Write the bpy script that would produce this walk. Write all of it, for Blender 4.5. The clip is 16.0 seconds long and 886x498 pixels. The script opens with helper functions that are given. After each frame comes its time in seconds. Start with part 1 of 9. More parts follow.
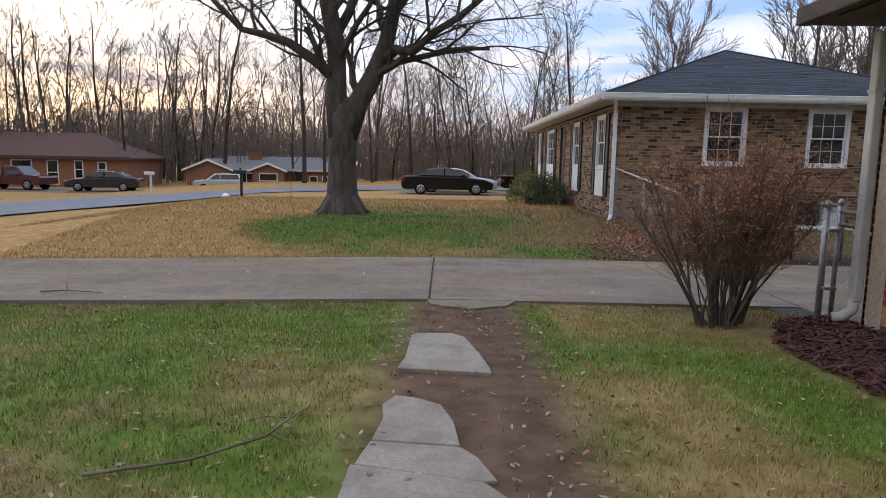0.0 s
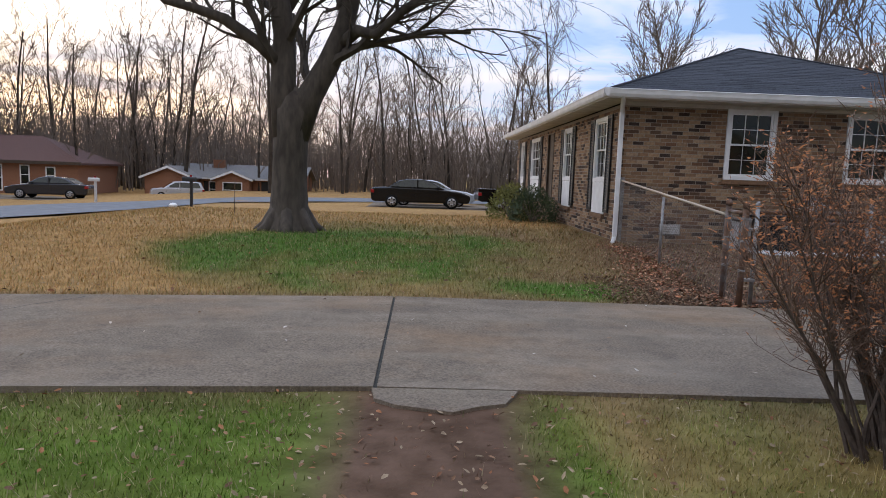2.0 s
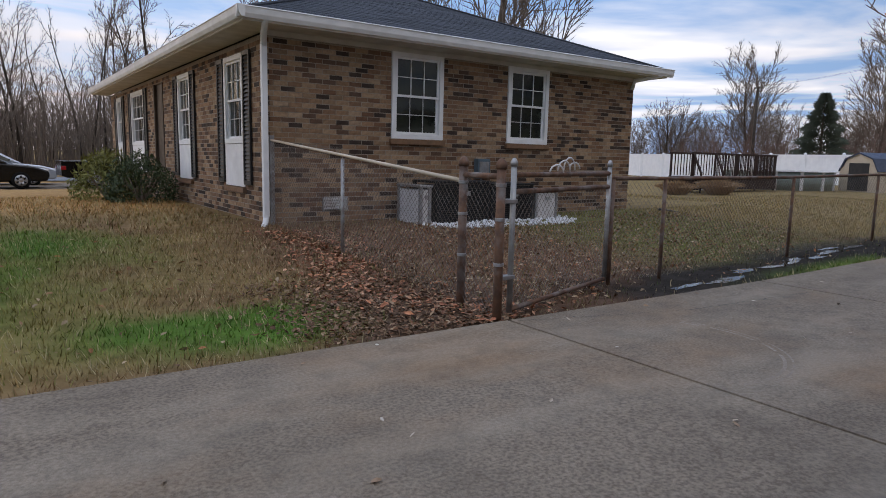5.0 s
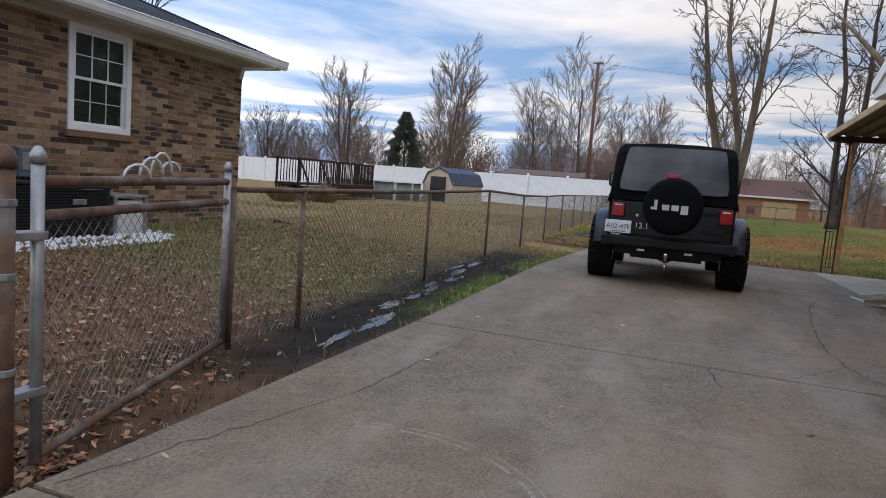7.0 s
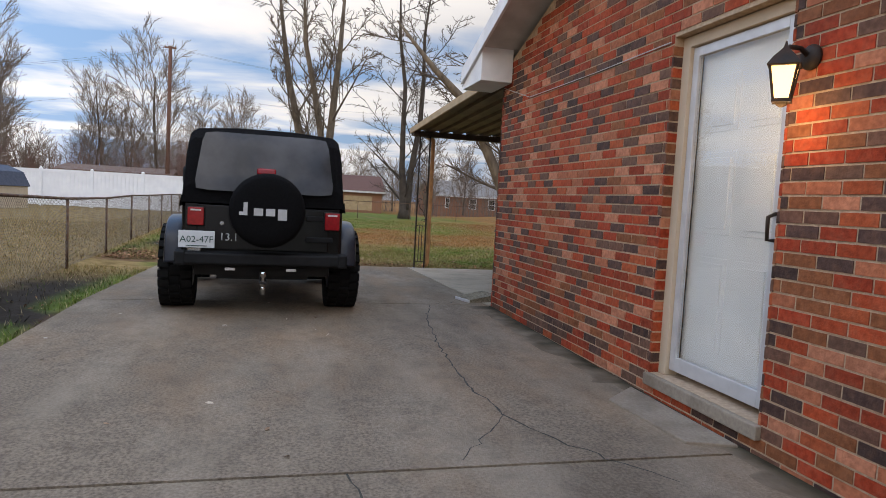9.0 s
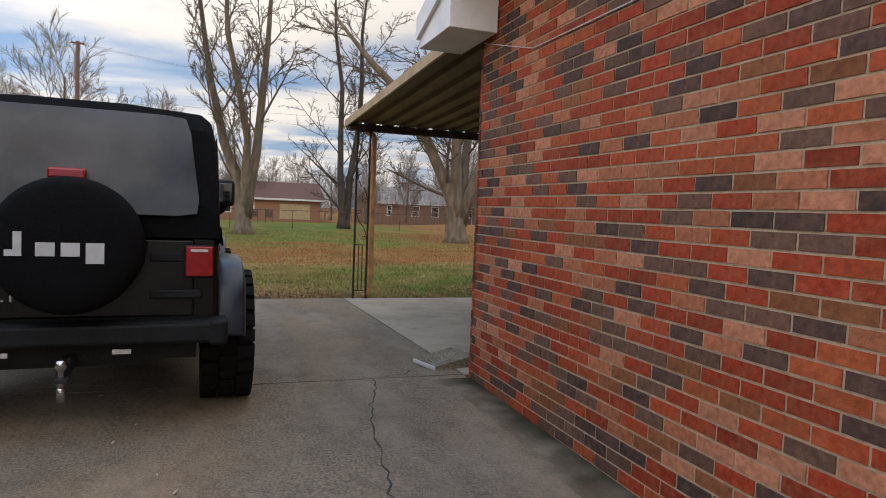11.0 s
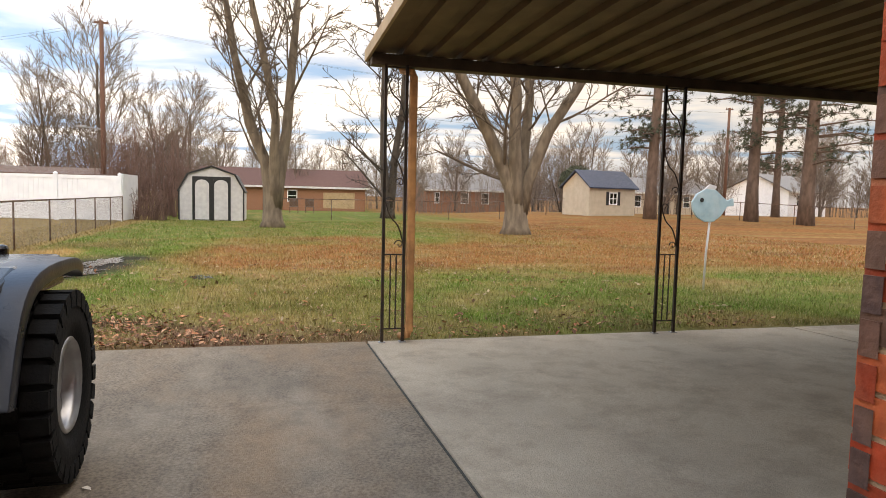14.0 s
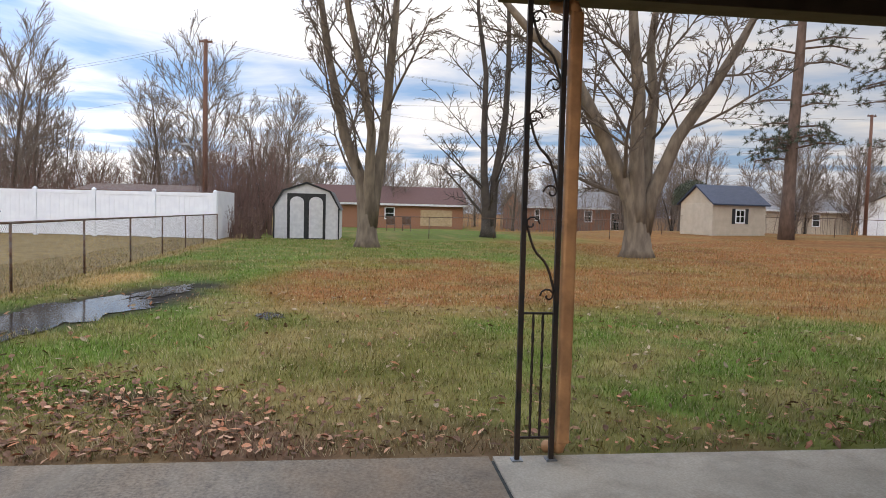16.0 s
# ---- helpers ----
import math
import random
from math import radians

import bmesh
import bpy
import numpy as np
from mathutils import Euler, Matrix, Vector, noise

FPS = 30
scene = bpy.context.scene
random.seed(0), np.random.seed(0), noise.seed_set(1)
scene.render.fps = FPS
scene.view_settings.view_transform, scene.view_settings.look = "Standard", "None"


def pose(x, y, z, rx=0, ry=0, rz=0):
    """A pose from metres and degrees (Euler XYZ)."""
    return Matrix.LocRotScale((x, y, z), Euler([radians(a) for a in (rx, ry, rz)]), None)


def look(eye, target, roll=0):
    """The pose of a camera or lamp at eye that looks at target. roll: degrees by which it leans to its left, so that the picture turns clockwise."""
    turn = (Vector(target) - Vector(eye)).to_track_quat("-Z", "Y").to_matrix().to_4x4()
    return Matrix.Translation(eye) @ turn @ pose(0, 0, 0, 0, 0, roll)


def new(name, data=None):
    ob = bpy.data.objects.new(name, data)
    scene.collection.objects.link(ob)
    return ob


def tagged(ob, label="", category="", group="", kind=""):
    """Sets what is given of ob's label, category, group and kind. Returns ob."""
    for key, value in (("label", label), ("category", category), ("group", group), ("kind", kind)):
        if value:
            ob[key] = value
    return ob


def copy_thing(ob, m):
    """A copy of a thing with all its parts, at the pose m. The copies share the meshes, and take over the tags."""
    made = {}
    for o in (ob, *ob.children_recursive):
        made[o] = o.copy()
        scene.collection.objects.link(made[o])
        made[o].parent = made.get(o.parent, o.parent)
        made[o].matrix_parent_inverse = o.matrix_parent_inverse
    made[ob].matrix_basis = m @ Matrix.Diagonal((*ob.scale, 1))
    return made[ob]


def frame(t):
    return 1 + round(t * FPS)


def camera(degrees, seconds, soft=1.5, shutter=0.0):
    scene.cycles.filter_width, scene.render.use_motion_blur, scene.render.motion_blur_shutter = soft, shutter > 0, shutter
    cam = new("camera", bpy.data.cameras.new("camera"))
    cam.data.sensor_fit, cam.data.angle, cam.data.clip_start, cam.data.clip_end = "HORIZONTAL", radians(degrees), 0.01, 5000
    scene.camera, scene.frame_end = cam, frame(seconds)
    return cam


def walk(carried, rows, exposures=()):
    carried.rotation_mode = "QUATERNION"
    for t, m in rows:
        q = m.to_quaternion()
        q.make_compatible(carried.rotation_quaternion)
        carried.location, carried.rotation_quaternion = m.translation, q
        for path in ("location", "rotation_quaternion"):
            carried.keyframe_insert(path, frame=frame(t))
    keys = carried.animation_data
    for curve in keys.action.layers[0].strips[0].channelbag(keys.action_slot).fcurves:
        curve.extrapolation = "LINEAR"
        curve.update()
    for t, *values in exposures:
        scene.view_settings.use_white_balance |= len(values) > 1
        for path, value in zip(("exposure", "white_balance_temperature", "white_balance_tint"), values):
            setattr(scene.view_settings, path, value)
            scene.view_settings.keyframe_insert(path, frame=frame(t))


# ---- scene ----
cam = camera(68.6, 16.0, soft=0.9)
PATH = [
    (0, (0.021, -0.214, 1.317), (0.018, 1.768, 1.051), 1.0),
    (0.5, (0.047, 0.409, 1.322), (0.114, 2.393, 1.072), 2.0),
    (1, (0.061, 1.113, 1.262), (0.138, 3.098, 1.026), 1.9),
    (1.5, (0.066, 1.811, 1.232), (0.14, 3.796, 0.997), 1.7),
    (2, (0.118, 2.422, 1.22), (0.193, 4.408, 0.995), 2.0),
    (2.5, (0.189, 3.101, 1.2), (0.266, 5.087, 0.98), 1.9),
    (3, (0.26, 3.67, 1.192), (0.344, 5.654, 0.953), 1.5),
    (5.5, (0.941, 6.219, 1.038), (2.322, 7.639, 0.764), 2.2),
    (6, (1.3, 6.625, 1.066), (2.855, 7.855, 0.804), 3.4),
    (6.5, (1.683, 6.914, 1.072), (3.414, 7.887, 0.833), 4.1),
    (7, (2.155, 7.184, 1.051), (4.017, 7.883, 0.84), 4.4),
    (7.5, (2.583, 7.297, 1.033), (4.551, 7.597, 0.842), 4.9),
    (8, (3.102, 7.372, 1.073), (5.094, 7.358, 0.891), 4.6),
    (8.5, (3.615, 7.353, 1.093), (5.58, 7.023, 0.921), 3.8),
    (11, (6.726, 6.713, 1.18), (8.61, 6.051, 1.066), 2.3),
    (11.5, (7.395, 6.533, 1.201), (9.28, 5.876, 1.074), 1.7),
    (12, (8.02, 6.35, 1.194), (9.904, 5.695, 1.043), 1.6),
    (12.5, (8.613, 6.133, 1.188), (10.498, 5.485, 1.032), 1.8),
    (13, (9.228, 6.004, 1.184), (11.119, 5.376, 1.02), 1.7),
    (13.5, (9.861, 5.857, 1.175), (11.773, 5.293, 1.018), 1.4),
    (14, (10.447, 5.775, 1.171), (12.371, 5.254, 1.012), 1.4),
    (14.5, (10.986, 5.71, 1.19), (12.916, 5.21, 1.039), 1.2),
    (15, (11.628, 5.655, 1.186), (13.574, 5.212, 1.05), 1.2),
    (15.5, (12.197, 5.64, 1.185), (14.155, 5.256, 1.055), 1.2),
    (16, (12.833, 5.598, 1.173), (14.816, 5.365, 1.06), 1.4),
]
walk(cam, [(t, look(eye, target, roll)) for t, eye, target, roll in PATH],
     [(0.0, -0.36, 6850, 14), (1.5, -0.40, 6800, 15), (3.0, -0.42, 6900, 15), (5.5, -0.60, 6750, 14), (6.5, -0.46, 6750, 13), (7.5, -0.22, 7050, 13), (8.7, -0.13, 7150, 13), (11.0, -0.14, 7600, 13), (12.0, 0.27, 8250, 14), (12.5, 0.44, 8500, 14), (14.0, 0.50, 8750, 14), (14.8, 0.47, 8500, 14), (15.5, 0.34, 8100, 14), (16.0, 0.10, 7200, 13)])

# ---- sky, sun and large light ----
SUN_AZ, SUN_EL = radians(118), radians(9)      # measured from +x towards +y
sun_dir = Vector((math.cos(SUN_AZ) * math.cos(SUN_EL), math.sin(SUN_AZ) * math.cos(SUN_EL), math.sin(SUN_EL)))
world = bpy.data.worlds.new("sky")
scene.world = world
world.use_nodes = True


def build_sky(nt):
    nt.nodes.clear()
    n, link = nt.nodes.new, nt.links.new
    out, bg = n("ShaderNodeOutputWorld"), n("ShaderNodeBackground")
    sky = n("ShaderNodeTexSky")
    sky.sky_type, sky.sun_disc = "NISHITA", False
    sky.sun_elevation, sky.sun_rotation = SUN_EL, math.pi / 2 - SUN_AZ
    sky.air_density, sky.dust_density, sky.ozone_density = 1.0, 1.5, 1.5
    co = n("ShaderNodeTexCoord")
    sep = n("ShaderNodeSeparateXYZ")
    link(co.outputs["Generated"], sep.inputs[0])
    # cloud deck: the direction spread out over a flat layer
    low = n("ShaderNodeMath"); low.operation = "MAXIMUM"; low.inputs[1].default_value = 0.06
    link(sep.outputs["Z"], low.inputs[0])
    px = n("ShaderNodeMath"); px.operation = "DIVIDE"
    py = n("ShaderNodeMath"); py.operation = "DIVIDE"
    link(sep.outputs["X"], px.inputs[0]); link(low.outputs[0], px.inputs[1])
    link(sep.outputs["Y"], py.inputs[0]); link(low.outputs[0], py.inputs[1])
    flat = n("ShaderNodeCombineXYZ")
    link(px.outputs[0], flat.inputs[0]); link(py.outputs[0], flat.inputs[1])
    clouds = n("ShaderNodeTexNoise")
    clouds.inputs["Scale"].default_value, clouds.inputs["Detail"].default_value = 0.42, 7.0
    clouds.inputs["Roughness"].default_value, clouds.inputs["Distortion"].default_value = 0.52, 0.4
    link(flat.outputs[0], clouds.inputs["Vector"])
    cover = n("ShaderNodeValToRGB")
    cover.color_ramp.elements[0].position, cover.color_ramp.elements[0].color = 0.40, (0.0, 0.0, 0.0, 1)
    cover.color_ramp.elements[1].position, cover.color_ramp.elements[1].color = 0.60, (1, 1, 1, 1)
    link(clouds.outputs["Fac"], cover.inputs[0])
    shade = n("ShaderNodeTexNoise")
    shade.inputs["Scale"].default_value, shade.inputs["Detail"].default_value = 0.9, 5.0
    link(flat.outputs[0], shade.inputs["Vector"])
    body = n("ShaderNodeValToRGB")
    body.color_ramp.elements[0].position, body.color_ramp.elements[0].color = 0.3, (7.8, 8.2, 9.1, 1)
    body.color_ramp.elements[1].position, body.color_ramp.elements[1].color = 0.62, (9.7, 9.9, 10.3, 1)
    link(shade.outputs["Fac"], body.inputs[0])
    # the clouds redden low down towards the sunset
    dot = n("ShaderNodeVectorMath"); dot.operation = "DOT_PRODUCT"
    dot.inputs[1].default_value = (math.cos(SUN_AZ), math.sin(SUN_AZ), 0)
    link(co.outputs["Generated"], dot.inputs[0])
    near = n("ShaderNodeMapRange"); near.inputs[1].default_value, near.inputs[2].default_value = 0.45, 1.0
    link(dot.outputs["Value"], near.inputs[0])
    down = n("ShaderNodeMapRange"); down.inputs[1].default_value, down.inputs[2].default_value = 0.19, 0.04
    link(sep.outputs["Z"], down.inputs[0])
    glow = n("ShaderNodeMath"); glow.operation = "MULTIPLY"
    link(near.outputs[0], glow.inputs[0]); link(down.outputs[0], glow.inputs[1])
    warm = n("ShaderNodeMix"); warm.data_type = "RGBA"
    warm.inputs[7].default_value = (5.6, 4.1, 3.5, 1)
    link(glow.outputs[0], warm.inputs[0]); link(body.outputs[0], warm.inputs[6])
    blue = n("ShaderNodeMix"); blue.data_type = "RGBA"; blue.blend_type = "ADD"; blue.inputs[0].default_value = 1.0
    blue.inputs[7].default_value = (1.9, 3.4, 6.3, 1)
    thin = n("ShaderNodeVectorMath"); thin.operation = "SCALE"; thin.inputs["Scale"].default_value = 0.45
    link(sky.outputs[0], thin.inputs[0])
    link(thin.outputs[0], blue.inputs[6])
    mix = n("ShaderNodeMix"); mix.data_type = "RGBA"
    link(cover.outputs[0], mix.inputs[0]); link(blue.outputs[2], mix.inputs[6]); link(warm.outputs[2], mix.inputs[7])
    # an overcast sky is about three times as bright overhead as low down
    high = n("ShaderNodeMapRange"); high.inputs[1].default_value, high.inputs[2].default_value = 0.25, 0.85
    high.inputs[3].default_value, high.inputs[4].default_value = 1.0, 2.2
    link(sep.outputs["Z"], high.inputs[0])
    lift = n("ShaderNodeVectorMath"); lift.operation = "SCALE"
    link(mix.outputs[2], lift.inputs[0]); link(high.outputs[0], lift.inputs["Scale"])
    # and brighter on the side where the sun stands
    side = n("ShaderNodeMapRange"); side.inputs[1].default_value, side.inputs[2].default_value = -0.95, 0.15
    side.inputs[3].default_value, side.inputs[4].default_value = 0.52, 1.36
    link(dot.outputs["Value"], side.inputs[0])
    turn = n("ShaderNodeVectorMath"); turn.operation = "SCALE"
    link(lift.outputs[0], turn.inputs[0]); link(side.outputs[0], turn.inputs["Scale"])
    link(turn.outputs[0], bg.inputs[0])
    bg.inputs[1].default_value = 0.125
    link(bg.outputs[0], out.inputs[0])


build_sky(world.node_tree)
sun = new("sun", bpy.data.lights.new("sun", "SUN"))
sun.data.energy, sun.data.angle, sun.data.color = 0.6, radians(14), (1.0, 0.83, 0.66)
sun.matrix_world = look(sun_dir * 50, (0, 0, 0))


# ---- materials ----
def mat(name, c1, c2=None, scale=8.0, rough=0.8, metal=0.0, bump=0.15, fine=60.0, stain=None, stain_scale=0.8, stain_amount=0.5,
        vary=0.0, islands=False, stretch=(1, 1, 1), attribute=None, coat=0.0, spec=0.3, emit=None, ramp=None, alpha=1.0, wash=None):
    """A procedural surface: two colours by noise, a stain on a larger scale, fine relief, and a change from piece to piece."""
    m = bpy.data.materials.new(name)
    m.use_nodes = True
    nt = m.node_tree
    n, link = nt.nodes.new, nt.links.new
    p = nt.nodes["Principled BSDF"]
    co = n("ShaderNodeTexCoord")
    mp = n("ShaderNodeMapping"); mp.inputs["Scale"].default_value = stretch
    link(co.outputs["Object"], mp.inputs["Vector"])
    tex = n("ShaderNodeTexNoise"); tex.inputs["Scale"].default_value, tex.inputs["Detail"].default_value = scale, 4.0
    link(mp.outputs[0], tex.inputs["Vector"])
    c2 = c2 or tuple(c * 0.8 for c in c1)
    mix = n("ShaderNodeMix"); mix.data_type = "RGBA"
    sharp = n("ShaderNodeMapRange"); sharp.inputs[1].default_value, sharp.inputs[2].default_value = 0.35, 0.65
    link(tex.outputs["Fac"], sharp.inputs[0]); link(sharp.outputs[0], mix.inputs[0])
    mix.inputs[6].default_value, mix.inputs[7].default_value = (*c1, 1), (*c2, 1)
    col = mix.outputs[2]
    who = None
    if vary or ramp:
        who = (n("ShaderNodeNewGeometry").outputs["Random Per Island"] if islands else n("ShaderNodeObjectInfo").outputs["Random"])
    if ramp:
        rp = n("ShaderNodeValToRGB"); rp.color_ramp.interpolation = "CONSTANT"
        while len(rp.color_ramp.elements) < len(ramp):
            rp.color_ramp.elements.new(0.5)
        for e, (pos, c) in zip(rp.color_ramp.elements, ramp):
            e.position, e.color = pos, (*c, 1)
        link(who, rp.inputs[0])
        mul = n("ShaderNodeMix"); mul.data_type = "RGBA"; mul.blend_type = "MULTIPLY"; mul.inputs[0].default_value = 1.0
        link(rp.outputs[0], mul.inputs[6]); link(col, mul.inputs[7])
        col = mul.outputs[2]
    if attribute:
        at = n("ShaderNodeAttribute"); at.attribute_name = attribute
        mul = n("ShaderNodeMix"); mul.data_type = "RGBA"; mul.blend_type = "MULTIPLY"; mul.inputs[0].default_value = 1.0
        link(at.outputs["Color"], mul.inputs[6]); link(col, mul.inputs[7])
        col = mul.outputs[2]
    if stain:
        st = n("ShaderNodeTexNoise"); st.inputs["Scale"].default_value, st.inputs["Detail"].default_value = stain_scale, 6.0
        st.inputs["Roughness"].default_value = 0.62
        link(mp.outputs[0], st.inputs["Vector"])
        sr = n("ShaderNodeMapRange"); sr.inputs[1].default_value, sr.inputs[2].default_value, sr.inputs[4].default_value = 0.46, 0.68, stain_amount
        link(st.outputs["Fac"], sr.inputs[0])
        sm = n("ShaderNodeMix"); sm.data_type = "RGBA"; sm.inputs[7].default_value = (*stain, 1)
        link(sr.outputs[0], sm.inputs[0]); link(col, sm.inputs[6])
        col = sm.outputs[2]
    if wash:
        for colour, size, amount, long in wash:
            wm = n("ShaderNodeMapping"); wm.inputs["Scale"].default_value = long
            wm.inputs["Rotation"].default_value = (0, 0, 0.35 * size)
            link(co.outputs["Object"], wm.inputs["Vector"])
            wt = n("ShaderNodeTexNoise"); wt.inputs["Scale"].default_value, wt.inputs["Detail"].default_value = size, 7.0
            wt.inputs["Roughness"].default_value = 0.6
            link(wm.outputs[0], wt.inputs["Vector"])
            wr = n("ShaderNodeMapRange"); wr.inputs[1].default_value, wr.inputs[2].default_value, wr.inputs[4].default_value = 0.47, 0.66, amount
            link(wt.outputs["Fac"], wr.inputs[0])
            wx = n("ShaderNodeMix"); wx.data_type = "RGBA"; wx.inputs[7].default_value = (*colour, 1)
            link(wr.outputs[0], wx.inputs[0]); link(col, wx.inputs[6])
            col = wx.outputs[2]
    if vary:
        hsv = n("ShaderNodeHueSaturation")
        vr = n("ShaderNodeMapRange"); vr.inputs[3].default_value, vr.inputs[4].default_value = 1 - vary, 1 + vary
        wn = n("ShaderNodeTexWhiteNoise"); wn.noise_dimensions = "1D"
        link(who, wn.inputs["W"]); link(wn.outputs["Value"], vr.inputs[0])
        link(vr.outputs[0], hsv.inputs["Value"]); link(col, hsv.inputs["Color"])
        col = hsv.outputs[0]
    link(col, p.inputs["Base Color"])
    rt = n("ShaderNodeMapRange"); rt.inputs[3].default_value, rt.inputs[4].default_value = max(0.02, rough - 0.08), min(1, rough + 0.08)
    link(tex.outputs["Fac"], rt.inputs[0]); link(rt.outputs[0], p.inputs["Roughness"])
    p.inputs["Metallic"].default_value = metal
    p.inputs["Coat Weight"].default_value = coat
    p.inputs["Coat Roughness"].default_value = 0.08
    p.inputs["Specular IOR Level"].default_value = spec
    p.inputs["Alpha"].default_value = alpha
    if emit:
        p.inputs["Emission Color"].default_value, p.inputs["Emission Strength"].default_value = (*emit[0], 1), emit[1]
    if bump:
        fn = n("ShaderNodeTexNoise"); fn.inputs["Scale"].default_value, fn.inputs["Detail"].default_value = fine, 3.0
        link(mp.outputs[0], fn.inputs["Vector"])
        bp = n("ShaderNodeBump"); bp.inputs["Strength"].default_value, bp.inputs["Distance"].default_value = bump, 0.01
        link(fn.outputs["Fac"], bp.inputs["Height"]); link(bp.outputs[0], p.inputs["Normal"])
    return m


def glass_mat(name, tint=(0.9, 0.93, 0.93), rough=0.02):
    m = bpy.data.materials.new(name)
    m.use_nodes = True
    p = m.node_tree.nodes["Principled BSDF"]
    p.inputs["Base Color"].default_value, p.inputs["Roughness"].default_value = (*tint, 1), rough
    p.inputs["Transmission Weight"].default_value, p.inputs["IOR"].default_value = 1.0, 1.45
    return m


RED = [(0.0, (0.32, 0.043, 0.016)), (0.13, (0.36, 0.060, 0.021)), (0.26, (0.080, 0.046, 0.038)), (0.36, (0.125, 0.068, 0.047)), (0.45, (0.38, 0.128, 0.064)),
       (0.54, (0.27, 0.042, 0.017)), (0.66, (0.46, 0.185, 0.105)), (0.73, (0.23, 0.082, 0.034)), (0.81, (0.14, 0.070, 0.048)), (0.88, (0.058, 0.036, 0.031)), (0.93, (0.37, 0.082, 0.030))]
TAN = [(0.0, (0.30, 0.182, 0.102)), (0.14, (0.37, 0.242, 0.142)), (0.26, (0.24, 0.138, 0.077)), (0.42, (0.18, 0.094, 0.051)), (0.54, (0.39, 0.27, 0.17)),
       (0.64, (0.12, 0.068, 0.041)), (0.76, (0.045, 0.029, 0.021)), (0.89, (0.29, 0.19, 0.112))]
DULL = [(0.0, (0.40, 0.20, 0.115)), (0.25, (0.44, 0.235, 0.14)), (0.5, (0.33, 0.16, 0.095)), (0.75, (0.42, 0.25, 0.16))]
W1, W2 = (1.0, 1.0, 1.0), (0.78, 0.76, 0.74)
M = {}
M["red_piece"] = mat("red brick", (1.12, 1.12, 1.12), (0.74, 0.70, 0.68), 34, 0.75, ramp=RED, vary=0.14, stain=(0.60, 0.30, 0.18), stain_scale=15, stain_amount=0.11, spec=0.2, bump=0.35, fine=90)
M["red_joined"] = mat("red brick field", (1.12, 1.12, 1.12), (0.74, 0.70, 0.68), 34, 0.75, ramp=RED, vary=0.14, islands=True, stain=(0.60, 0.30, 0.18), stain_scale=15, stain_amount=0.11, spec=0.2, bump=0.35, fine=90)
M["tan_piece"] = mat("tan brick", W1, W2, 20, 0.85, ramp=TAN, vary=0.12, bump=0.4, fine=70, stain=(0.14, 0.10, 0.075), stain_scale=5, stain_amount=0.4)
M["tan_joined"] = mat("tan brick field", W1, W2, 20, 0.85, ramp=TAN, vary=0.12, islands=True, bump=0.4, fine=70, stain=(0.14, 0.10, 0.075), stain_scale=5, stain_amount=0.4)
M["dull_brick"] = mat("dull red brick", W1, W2, 12, 0.85, ramp=DULL, vary=0.1, islands=True, bump=0.3)
M["mortar"] = mat("pale mortar", (0.48, 0.36, 0.25), (0.37, 0.27, 0.185), 30, 0.95, bump=0.5, fine=120, spec=0.2)
M["mortar_tan"] = mat("tan mortar", (0.34, 0.29, 0.23), (0.25, 0.21, 0.17), 30, 0.95, bump=0.5, fine=120)
M["white"] = mat("white paint", (0.80, 0.80, 0.79), (0.72, 0.72, 0.71), 5, 0.5, bump=0.05, stain=(0.5, 0.48, 0.44), stain_scale=2.0, stain_amount=0.25)
M["soffit"] = mat("old white soffit paint", (0.62, 0.60, 0.56), (0.5, 0.48, 0.44), 4, 0.7, bump=0.1)
M["vinyl"] = mat("white vinyl", (0.80, 0.81, 0.82), (0.74, 0.75, 0.77), 3, 0.35, bump=0.02)
M["shingle"] = mat("charcoal shingles", (0.045, 0.048, 0.056), (0.025, 0.027, 0.032), 30, 0.9, bump=0.5, fine=140, vary=0.3, islands=True)
M["shingle_brown"] = mat("brown shingles", (0.145, 0.075, 0.06), (0.10, 0.052, 0.042), 12, 0.9, bump=0.5, vary=0.2, islands=True)
M["shingle_grey"] = mat("grey shingles", (0.23, 0.215, 0.20), (0.17, 0.16, 0.15), 12, 0.9, bump=0.5)
M["concrete"] = mat("weathered concrete", (0.245, 0.196, 0.145), (0.135, 0.105, 0.076), 60.0, 0.9, bump=0.6, fine=140, stain=(0.095, 0.076, 0.056), stain_scale=1.1, stain_amount=0.45, spec=0.15,
                    wash=[((0.27, 0.165, 0.09), 0.7, 0.5, (0.6, 1.1, 1)), ((0.30, 0.25, 0.19), 1.6, 0.45, (0.35, 1.3, 1)), ((0.08, 0.064, 0.048), 7.0, 0.28, (1, 1, 1))])
M["concrete_pale"] = mat("pale concrete", (0.30, 0.255, 0.20), (0.25, 0.21, 0.165), 50.0, 0.9, bump=0.3, fine=160, stain=(0.17, 0.125, 0.09), stain_scale=1.3, stain_amount=0.6, spec=0.15,
                         wash=[((0.13, 0.10, 0.075), 4.0, 0.5, (1, 1, 1))])
M["concrete_patio"] = mat("newer pale patio concrete", (0.41, 0.34, 0.255), (0.33, 0.27, 0.20), 70.0, 0.85, bump=0.5, fine=140, stain=(0.17, 0.135, 0.10), stain_scale=0.8, stain_amount=0.5, spec=0.2,
                          wash=[((0.34, 0.29, 0.22), 1.3, 0.45, (0.4, 1.2, 1)), ((0.14, 0.11, 0.08), 4.0, 0.35, (1, 1, 1))])
M["joint"] = mat("dark joint filler", (0.06, 0.055, 0.045), (0.035, 0.035, 0.03), 20, 0.95)
